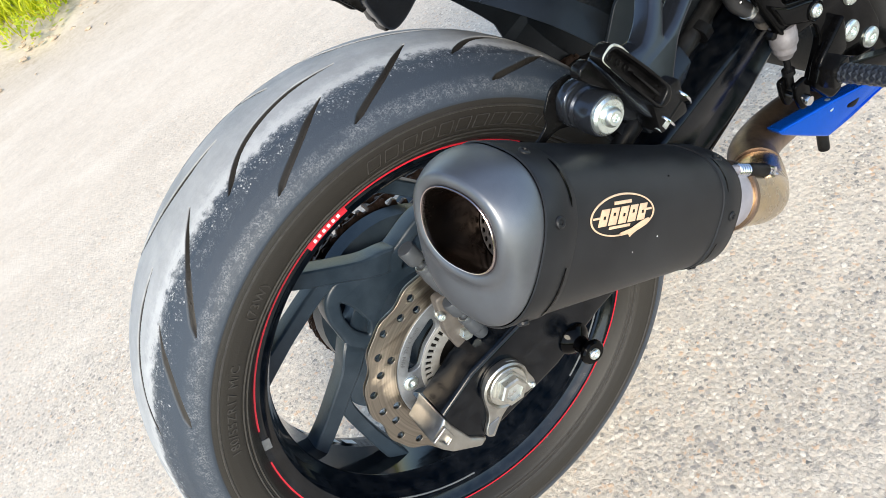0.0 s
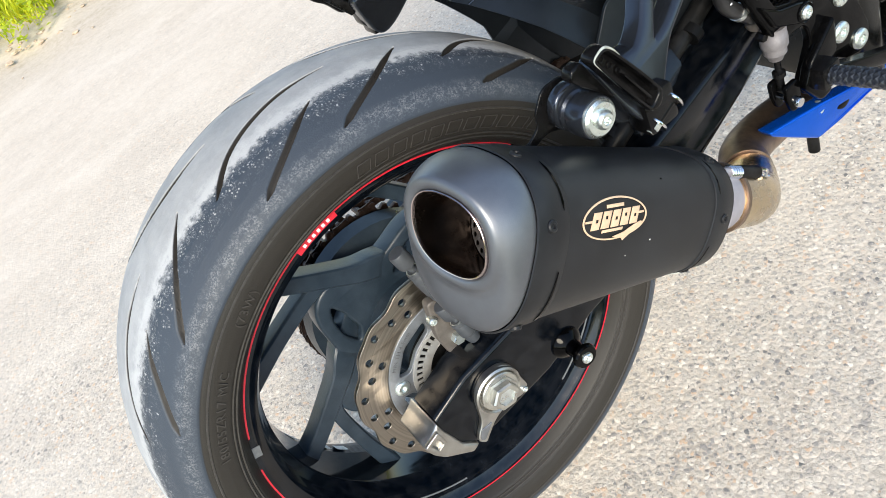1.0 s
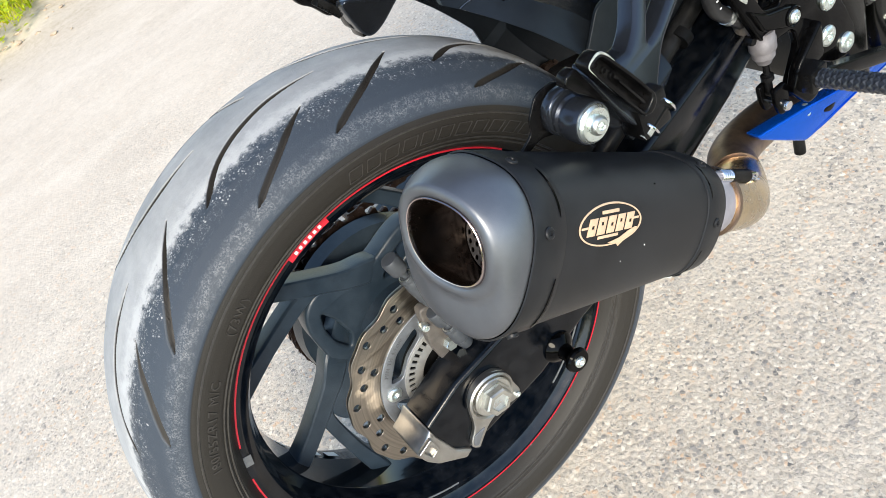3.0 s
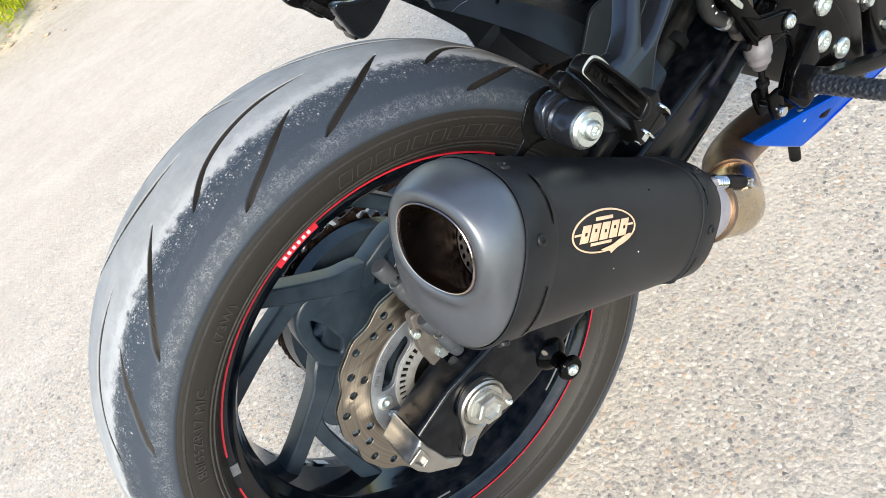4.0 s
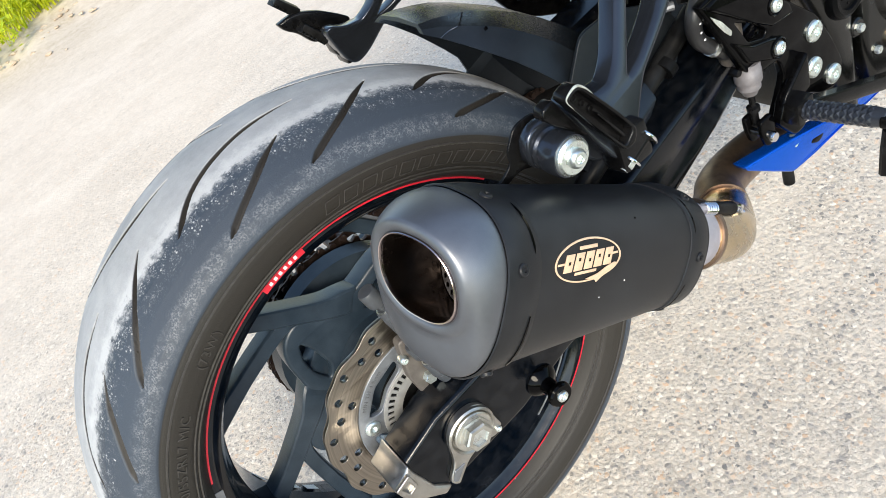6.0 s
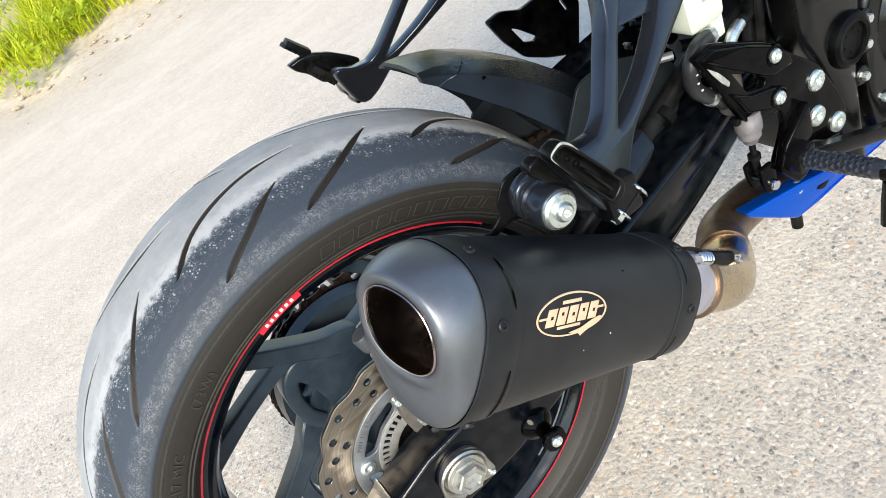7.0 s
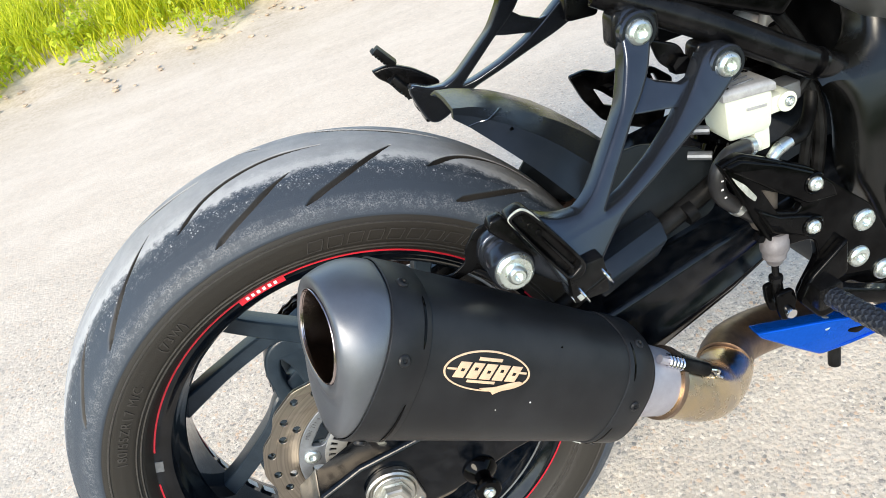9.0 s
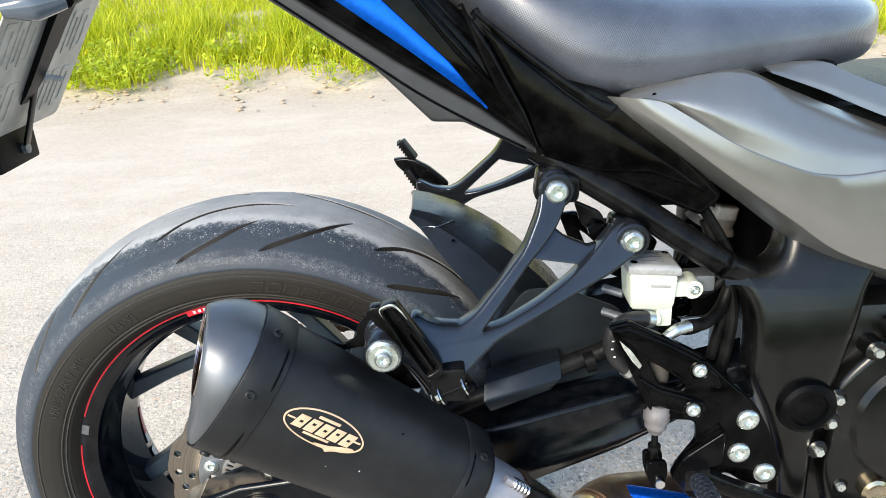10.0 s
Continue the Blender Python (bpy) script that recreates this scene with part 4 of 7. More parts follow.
# ---- caliper ----
def build_caliper():
    cal = part("brake_caliper", block((0.034, -0.120, 0.078), (0.086, -0.064, 0.140), 0.008, 3), M_CASTGREY, bike, "grey cast rear brake caliper")
    flat("caliper_bracket", [rounded([(-0.004, 0.107), (0.008, 0.104), (0.012, 0.075), (0.030, 0.045), (0.030, -0.010), (0.004, -0.016), (-0.014, -0.002), (-0.009, 0.018), (-0.013, 0.062)], 0.006), circle2(0.002, 0.0, 0.012, 20)], M_CASTGREY, cal, side(-0.1085), 0.012, 0.002, "grey cast caliper bracket")
    for a, b in (((-0.001, -0.115, 0.177), (0.011, -0.119, 0.108)), ((0.006, -0.122, 0.102), (0.016, -0.126, 0.044))):
        a, b = Vector(a), Vector(b)
        d = (b - a).normalized()
        ln = (b - a).length
        prof = [(0, -0.001), (0.0078, 0), (0.0088, 0.002), (0.0088, 0.016), (0.0080, 0.018), (0.0036, 0.0185), (0.0036, 0.026), (0.0078, 0.0265), (0.0082, 0.028), (0.0082, 0.031), (0.0068, 0.032), (0.0080, 0.035), (0.0086, 0.040), (0.0086, ln - 0.012), (0.0070, ln - 0.010), (0.0078, ln - 0.006), (0.0066, ln), (0, ln)]
        boot = part("slide_pin_boot", lathe(prof, a, d, 24), M_PINBOOT, cal, "grey rubber slide pin boot")
        part("pin_ring", lathe([(0.0060, 0.0258), (0.0072, 0.0260), (0.0072, 0.0268), (0.0060, 0.0270)], a, d, 24), M_STEEL, boot, "bright steel pin ring")
    bolt(cal, (0.004, -0.116, 0.050), r=0.0070, h=0.005, hexed=True)
    bolt(cal, (-0.008, -0.116, 0.088), r=0.0045, h=0.004)
    return cal


build_caliper()

# ---- swingarm ----
def build_swingarm():
    # sections from the rear end to the pivot: x, top, bottom, outer y, inner y
    rows = [(-0.066, 0.020, -0.047, -0.150, -0.104), (-0.02, 0.038, -0.049, -0.151, -0.104), (0.06, 0.047, -0.042, -0.151, -0.104), (0.13, 0.062, -0.022, -0.151, -0.104), (0.22, 0.087, -0.012, -0.150, -0.104), (0.30, 0.104, 0.008, -0.147, -0.095), (0.40, 0.124, 0.042, -0.140, -0.085), (0.50, 0.140, 0.085, -0.130, -0.075), (0.56, 0.150, 0.092, -0.128, -0.07)]
    def dish(x):
        return 0.005 * min(max((x - 0.20) / 0.1, 0), 1)

    rings = []
    for x, t, b, o, i in rows:
        c, h = 0.006, t - b
        arc = [(0.0, 1.0), (0.29, 0.96), (0.62, 0.78), (0.78, 0.62), (0.96, 0.29), (1.0, 0.0)]
        up = [(x, o + c - c * u, t - c + c * v) for u, v in arc]
        dn = [(x, o + c - c * v, b + c - c * u) for u, v in arc]
        k = dish(x)
        dn = [(px, py + 2.6 * k, pz) for px, py, pz in dn]
        rings.append([Vector(p) for p in up + [(x, o + 0.2 * k, t - 0.30 * h), (x, o + k, t - 0.46 * h), (x, o + 0.5 * k, t - 0.60 * h), (x, o, t - 0.68 * h), (x, o + 0.5 * k, t - 0.76 * h)] + dn + [(x, i - c, b), (x, i, b + c), (x, i, t - c), (x, i - c, t)]])
    bm = loft(rings)
    arm = part("swingarm", bm, M_SWING, bike, "gloss black box-section swingarm", 25)
    part("swingarm_left", loft([[Vector((p.x, -p.y, p.z)) for p in r] for r in rings]), M_SWING, arm, "", 25)
    part("cross_brace", slab((0.43, -0.10, 0.10), (0.43, 0.10, 0.10), 0.06, 0.06, 0.05, 0.05, up=(0, 0, 1), bevel=0.01), M_SWING, arm)
    # end cap
    cap = flat("end_cap", [rounded([(-0.067, 0.019), (-0.075, 0.012), (-0.091, 0.004), (-0.088, -0.012), (-0.080, -0.027), (-0.054, -0.0505), (-0.044, -0.046), (-0.058, -0.030), (-0.066, 0.004)], 0.003)], M_ALU, arm, side(-0.1285), 0.052, 0.003, "bare aluminium swingarm end cap")
    flat("end_cap_rib", [rounded([(-0.072, 0.014), (-0.090, 0.008), (-0.084, -0.012), (-0.070, -0.006)], 0.002), rounded([(-0.0755, 0.009), (-0.085, 0.0055), (-0.081, -0.007), (-0.0735, -0.004)], 0.0015)], M_ALU, arm, side(-0.156), 0.005, 0.001)
    adj = flat("axle_adjuster", [rounded([(0.026, 0.010), (0.016, 0.024), (-0.006, 0.027), (-0.022, 0.014), (-0.027, -0.006), (-0.030, -0.022), (-0.046, -0.040), (-0.038, -0.050, 0.003), (-0.016, -0.031), (0.004, -0.028), (0.020, -0.034, 0.005), (0.030, -0.028, 0.005), (0.027, -0.010)], 0.010)], M_ALU, arm, side(-0.1535), 0.006, 0.0012, "bare aluminium axle adjuster plate")
    part("adjuster_ring", lathe([(0.0265, 0.155), (0.0265, 0.1595), (0.0245, 0.161), (0.0225, 0.159), (0.0225, 0.156)], (0, 0, 0), (0, -1, 0), 40), M_ALU, arm)
    flat("adjuster_notch", [rounded([(-0.036, -0.029), (-0.042, -0.040), (-0.038, -0.044), (-0.022, -0.030)], 0.002)], M_CARRIER, arm, side(-0.1568), 0.002, 0.0005)
    part("axle_washer", lathe([(0.0, 0.1615), (0.0205, 0.1615), (0.0215, 0.1605), (0.0215, 0.155)], (0.001, 0, -0.001), (0, -1, 0), 40), M_NUT, arm, "dull axle washer")
    part("axle_nut", lathe([(0.0185, 0.161), (0.0185, 0.1635), (0.0165, 0.1645), (0.0158, 0.1645), (0.0158, 0.1705), (0.0142, 0.1722), (0.0100, 0.1722), (0.0098, 0.1680), (0.0, 0.1675)], (0.001, 0, -0.001), (0, -1, 0), 6, phase=0.35), M_NUT, arm, "dull hexagon axle nut")
    bolt(arm, (0.024, -0.157, -0.028), r=0.0035, h=0.002)
    # stand bobbin
    sp = part("stand_bobbin", lathe([(0.0, 0.150), (0.017, 0.150), (0.018, 0.153), (0.015, 0.157), (0.009, 0.161), (0.008, 0.170), (0.011, 0.175), (0.0135, 0.178), (0.0135, 0.1815), (0.012, 0.1835), (0.0, 0.1835)], (0.089, 0, -0.0255), (0, -1, 0), 32), M_GLOSS, arm, "black anodised paddock stand bobbin")
    bolt(sp, (0.089, -0.1835, -0.0255), r=0.0062, h=0.0035)
    # hose guard on top
    guard = part("hose_guard", loft([[Vector(p) for p in r] for r in (
        [(0.258, -0.148, 0.116), (0.250, -0.151, 0.130), (0.252, -0.140, 0.1455), (0.256, -0.112, 0.147), (0.258, -0.110, 0.112)],
        [(0.322, -0.138, 0.132), (0.334, -0.140, 0.146), (0.334, -0.129, 0.163), (0.336, -0.104, 0.164), (0.324, -0.102, 0.128)],
    )]), M_HUGGER, arm, "black plastic hose guard")
    bevel_mesh(guard, 0.003)
    part("brake_hose", tube([(0.15, -0.112, 0.085), (0.21, -0.128, 0.106), (0.25, -0.134, 0.128), (0.30, -0.128, 0.142), (0.37, -0.120, 0.162), (0.42, -0.12, 0.186)], 0.0098), M_RUBBER, arm, "black brake hose")
    for x in (0.235, 0.36):
        part("hose_clip", tube([(x, -0.126, 0.126 + (x - 0.235) * 0.24), (x + 0.01, -0.1255, 0.129 + (x - 0.235) * 0.24)], 0.0115), M_PLASTIC, arm)
    return arm


def bevel_mesh(ob, off, seg=2):
    bm = bmesh.new()
    bm.from_mesh(ob.data)
    bmesh.ops.bevel(bm, geom=bm.edges[:], offset=off, segments=seg, affect="EDGES", profile=0.6)
    bmesh.ops.recalc_face_normals(bm, faces=bm.faces)
    bm.to_mesh(ob.data)
    bm.free()
    for p in ob.data.polygons:
        p.use_smooth = True
    ob.data.set_sharp_from_angle(angle=radians(35))


swingarm = build_swingarm()

# ---- chain and sprocket ----
def build_chain():
    teeth = []
    for i in range(43 * 4):
        a = 2 * math.pi * i / (43 * 4)
        r = 0.108 if i % 4 in (0, 1) else 0.102
        teeth.append((r * math.sin(a), r * math.cos(a)))
    sprocket = flat("sprocket", [teeth, circle2(0, 0, 0.06, 48)], M_CHAIN, bike, side(0.093), 0.006, 0.0005, "oily steel rear sprocket")
    line = [polar(0.1055, a) for a in np.arange(-14.0, -170.0, -8.35)]
    top = [Vector((0.03 + 0.0156 * k, 0, 0.1025 - 0.0007 * k)) for k in range(28, -1, -1)]
    low = [Vector((-0.0183 + 0.0156 * k, 0, -0.1045 + 0.0035 * k)) for k in range(1, 28)]
    pts = top + line + low
    bm_o, bm_p = bmesh.new(), bmesh.new()
    for k, (p, q) in enumerate(zip(pts, pts[1:])):
        d = (q - p).normalized()
        up = Vector((-d.z, 0, d.x))
        for y in ((0.0865, 0.0995) if k % 2 else (0.0885, 0.0975)):
            ring = []
            m = (p + q) / 2
            for yy in (y - 0.0009, y + 0.0009):
                pr = []
                for u, v in ((-0.0115, 0), (-0.009, 0.0058), (-0.003, 0.0048), (0.003, 0.0048), (0.009, 0.0058), (0.0115, 0), (0.009, -0.0058), (0.003, -0.0048), (-0.003, -0.0048), (-0.009, -0.0058)):
                    c = m + d * u + up * v
                    pr.append(bm_o.verts.new((c.x, yy, c.z)))
                ring.append(pr)
            ring_faces(bm_o, ring)
            bm_o.faces.new(ring[0])
            bm_o.faces.new(list(reversed(ring[1])))
        lathe([(0.0, 0.083), (0.0042, 0.083), (0.0042, 0.103), (0.0, 0.103)], (p.x, 0, p.z), (0, 1, 0), 8, bm=bm_p)
    chain = part("chain", bm_o, M_CHAIN, bike, "oily brown roller chain")
    tagged(part("roller", bm_p, M_CHAIN, chain), kind="stuff")


build_chain()

# ---- muffler ----
AX = Vector((0.785, 0.100, -0.612)).normalized()
AU = (Vector((0.615, 0, 0.788)) - AX * Vector((0.615, 0, 0.788)).dot(AX)).normalized()
AS = AX.cross(AU)
AC = Vector((0.0383, -0.2421, 0.2331))


def can_at(a, s, u):
    """A place in the muffler's own axes: along it, to its outer side, up."""
    return AC + AX * a + AS * s + AU * u


def section(k, hw, hu, hd, power=2.5):
    """A rounded section: half width, height up and down."""
    out = []
    for i in range(k):
        t = 2 * math.pi * i / k
        c, s = math.cos(t), math.sin(t)
        h = hu if s >= 0 else hd
        out.append((hw * math.copysign(abs(c) ** (2 / power), c), h * math.copysign(abs(s) ** (2 / power), s)))
    return out


def build_muffler():
    N = 72
    rear, front = section(N, 0.0585, 0.0605, 0.0685), section(N, 0.0490, 0.0490, 0.0560)

    def ring(a, grow=0.0, slope=(0, 0), scale=1.0):
        f = (a - 0.0) / 0.23
        f = min(max(f, -0.3), 1.1)
        out = []
        for (s0, u0), (s1, u1) in zip(rear, front):
            s, u = (s0 + (s1 - s0) * max(f, 0)), (u0 + (u1 - u0) * max(f, 0))
            ln = math.hypot(s, u)
            s, u = s * scale * (1 + grow / ln), u * scale * (1 + grow / ln)
            out.append(can_at(a + slope[0] * s + slope[1] * u, s, u))
        return out

    can = part("muffler", loft([ring(a) for a in (0.0, 0.02, 0.08, 0.15, 0.222)], (False, False)), M_CAN, bike, "matte black exhaust muffler with tan oval badge", 40)

    def band(a0, a1, name):
        rows = [ring(a0, 0.0), ring(a0 + 0.0004, 0.0011), ring(a0 + 0.001, 0.0014), ring(a1 - 0.001, 0.0014), ring(a1 - 0.0004, 0.0011), ring(a1, 0.0)]
        return part(name, loft(rows, (False, False)), M_CAN, can, "matte black riveted band", 40)

    band(-0.012, 0.019, "rear_band")
    band(0.208, 0.236, "front_band")
    # front lid
    rows = [ring(0.236, 0.0012), ring(0.239, -0.001), ring(0.241, -0.006)]
    rows.append([can_at(0.246, 0.030 * math.cos(2 * math.pi * i / N), 0.030 * math.sin(2 * math.pi * i / N)) for i in range(N)])
    part("front_lid", loft(rows, (False, False)), M_CAN, can)
    # slits of the bands and rivets
    def on_skin(a, t, grow):
        i = t / (2 * math.pi) * N
        r = ring(a, grow)
        p, q = r[int(i) % N], r[(int(i) + 1) % N]
        return p + (q - p) * (i - int(i))

    for a, spans in ((0.0135, ((0.50, 1.25), (-0.75, -0.08))), (0.2135, ((0.45, 1.2), (-1.0, -0.25)))):
        for t0, t1 in spans:
            rows = []
            for k in range(15):
                t = t0 + (t1 - t0) * k / 14
                w = 0.0009 * min(1, (k + 0.3) / 2, (14.3 - k) / 2)
                rows.append([on_skin(a - w, t, 0.0017), on_skin(a + w, t, 0.0017), on_skin(a + w, t, 0.0008), on_skin(a - w, t, 0.0008)])
            part("band_slit", loft(rows), M_GLOSS, can, "dark slit in the band")
    for a, ts in ((0.0005, (0.34, 1.42, -0.86, 2.4, 3.6)), (0.2235, (0.06, 1.2, -1.1))):
        for t in ts:
            p, q = on_skin(a, t, 0.0014), on_skin(a, t, 0.01)
            nrm = (q - p).normalized()
            part("rivet", lathe([(0.0046, -0.001), (0.0044, 0.0010), (0.0034, 0.0018), (0.0020, 0.0018), (0.0016, 0.0004), (0, 0.0002)], p, nrm, 16), M_CAN, can, "black rivet")
    # scrape marks low on the front band
    for k, (a, t0, t1, w) in enumerate(((0.214, -1.30, -1.02, 0.0010), (0.206, -1.22, -1.00, 0.0006), (0.224, -1.24, -1.08, 0.0008), (0.230, -1.32, -1.12, 0.0006), (0.200, -1.34, -1.20, 0.0005))):
        rows = []
        for i in range(9):
            t, f = t0 + (t1 - t0) * i / 8, w * min(1, (i + 0.2) / 2, (8.2 - i) / 2)
            aa = a + 0.004 * i / 8
            rows.append([on_skin(aa - f, t, 0.0018), on_skin(aa + f, t, 0.0018), on_skin(aa + f, t, 0.0010), on_skin(aa - f, t, 0.0010)])
        part("scrape", loft(rows), M_SCUFF, can, "scraped bare metal")
    # end cap with the slanted outlet
    OC, OR, OA, TILT_S, TILT_U = (0.0075, 0.0060), (0.0323, 0.0295), -0.0438, 0.171, -0.311

    def mouth(grow, ahead):
        """A ring round the outlet, in its slanted plane; grow: wider, ahead: into the can."""
        out = []
        for i in range(N):
            t = 2 * math.pi * i / N
            c, v = (math.copysign(abs(f(t)) ** 0.86, f(t)) for f in (math.cos, math.sin))
            s, u = OC[0] + (OR[0] + grow) * c, OC[1] + (OR[1] + grow) * v
            out.append((OA + ahead + TILT_S * s + TILT_U * u, s, u))
        return out

    edge = mouth(0.0105, 0.0030)

    def between(w):
        q, out = w**2.1, []
        for (s, u), (fa, fs, fu) in zip(rear, edge):
            out.append(can_at(-0.013 * (1 - w) + fa * w, 0.99 * s * (1 - q) + fs * q, 0.99 * u * (1 - q) + fu * q))
        return out

    rows = [[can_at(-0.0105, 0.97 * s, 0.97 * u) for s, u in rear], [can_at(-0.0118, 0.985 * s, 0.985 * u) for s, u in rear]]
    rows += [between(w) for w in (0.0, 0.1, 0.22, 0.36, 0.5, 0.64, 0.78, 0.9)]
    rows += [[can_at(*p) for p in mouth(g, d)] for g, d in ((0.0105, 0.0030), (0.0092, 0.0013), (0.0074, 0.0003), (0.0052, 0.0), (0.0030, 0.0004), (0.0016, 0.0012), (0.0008, 0.0024))]
    part("end_cap", loft(rows, (False, False)), M_CAP, can, "satin gunmetal end cap", 60)
    lip = [[can_at(*p) for p in mouth(g, d)] for g, d in ((0.0010, 0.0024), (0.0009, 0.0002), (0.0004, -0.0004), (-0.0003, -0.0002), (-0.0007, 0.0020))]
    part("outlet_lip", loft(lip, (False, False)), M_LIP, can, "heat-tinted outlet lip")
    deep = [[can_at(*p) for p in mouth(-0.0006, 0.001)], [can_at(*p) for p in mouth(-0.0012, 0.018)]]
    for a, r in ((0.000, 0.0290), (0.055, 0.0285)):
        deep.append([can_at(a, OC[0] + r * math.cos(2 * math.pi * i / N), OC[1] + r * math.sin(2 * math.pi * i / N)) for i in range(N)])
    part("outlet_tube", loft(deep, (False, False)), M_SOOT, can, "sooty heat-stained outlet tube", 60)
    holes = [[(0.0283 * math.cos(2 * math.pi * i / 40), 0.0283 * math.sin(2 * math.pi * i / 40)) for i in range(40)]]
    for ri, n in ((0.0, 1), (0.0065, 6), (0.013, 12), (0.0195, 18), (0.0255, 24)):
        for k in range(n):
            a = 2 * math.pi * (k + 0.5 * (n % 4)) / n
            holes.append(circle2(ri * math.cos(a), ri * math.sin(a), 0.0021, 8))
    flat("baffle", holes, M_BAFFLE, can, frame_at(can_at(0.002, OC[0], OC[1]), AS, -AX), 0.0015, 0.0003, "sooty perforated baffle")
    part("inner_back", lathe([(0.0, 0.0), (0.0305, 0.0)], can_at(0.054, *OC), -AX, 32), M_BAFFLE, can)

    # the oval badge on the outer side: maker's mark as plain shapes
    la, lb = Vector((0.0833, -0.2898, 0.2281)), Vector((0.1411, -0.2811, 0.1837))
    mid = ((la + lb) / 2 - AC)
    a_mid, u_mid = mid.dot(AX), mid.dot(AU) - 0.0015

    def on_side(x, y, lift):
        # x along the can towards its front, y up: found on the skin by walking the ring
        a, u = a_mid + x, u_mid + y
        r = [(p - AC - AX * a) for p in ring(a)]
        best = None
        for p, q in zip(r, r[1:] + r[:1]):
            pu, qu = p.dot(AU), q.dot(AU)
            if p.dot(AS) > 0.02 and (pu - u) * (qu - u) <= 0 and abs(pu - qu) > 1e-9:
                f = (u - pu) / (qu - pu)
                best = p.dot(AS) + f * (q.dot(AS) - p.dot(AS))
        best = best if best is not None else 0.05
        return can_at(a, best + lift, u)

    for x, y, r in ((0.048, -0.022, 0.0007), (0.020, -0.031, 0.0004), (0.066, 0.020, 0.0011)):
        p, q = on_side(x, y, 0.0), on_side(x, y, 0.01)
        part("paint_chip", lathe([(r, -0.0002), (r * 0.9, 0.0003), (0, 0.0004)], p, q - p, 7), M_GLOSS if x > 0.06 else M_WHITE, can)
    W, HH = 0.0375, 0.0205
    SQ = 0.72

    def decal(name, loops, lift=0.0006):
        return flat(name, loops, M_TAN, can, Matrix.Identity(4), 0.0006, 0.0001, "pale tan badge print", lambda c: on_side(c.x, c.y * SQ, lift + c.z), seg=1)

    def ell(w, h, n=56):
        return [(w * math.cos(2 * math.pi * i / n), h * math.sin(2 * math.pi * i / n)) for i in range(n)]

    decal("badge_ring", [ell(W, HH), ell(W - 0.0016, HH - 0.0016)])
    for k in range(5):
        x0 = -0.0265 + 0.0112 * k
        sl = 0.0022
        blk = [(x0 - sl, -0.0075), (x0 + 0.0090 - sl, -0.0075), (x0 + 0.0090 + sl, 0.0085), (x0 + sl, 0.0085)]
        cut = [(x0 + 0.0030, -0.0010 + 0.002 * (k % 2)), (x0 + 0.0062, -0.0010 + 0.002 * (k % 2)), (x0 + 0.0068, 0.0022 + 0.002 * (k % 2)), (x0 + 0.0036, 0.0022 + 0.002 * (k % 2))]
        decal("badge_block", [blk, cut])
    decal("badge_bar", [[(-0.0345, 0.000), (-0.0275, 0.0000), (-0.027, 0.0020), (-0.0345, 0.0020)]])
    decal("badge_bar", [[(0.0255, 0.0015), (0.034, 0.0015), (0.034, 0.0035), (0.026, 0.0035)]])
    decal("badge_bar", [[(-0.010, 0.0110), (0.010, 0.0110), (0.0105, 0.0140), (-0.0095, 0.0140)]])
    decal("badge_bar", [[(-0.016, -0.0118), (0.008, -0.0118), (0.0085, -0.0090), (-0.0155, -0.0090)]])
    decal("badge_shape", [rounded([(-0.004, -0.0175), (0.008, -0.0205), (0.010, -0.0235, 0), (0.014, -0.0200), (0.024, -0.0140), (0.034, -0.0085), (0.030, -0.0060), (0.021, -0.0090), (0.010, -0.0145)], 0.002)], 0.0009)
    return can


muffler = build_muffler()

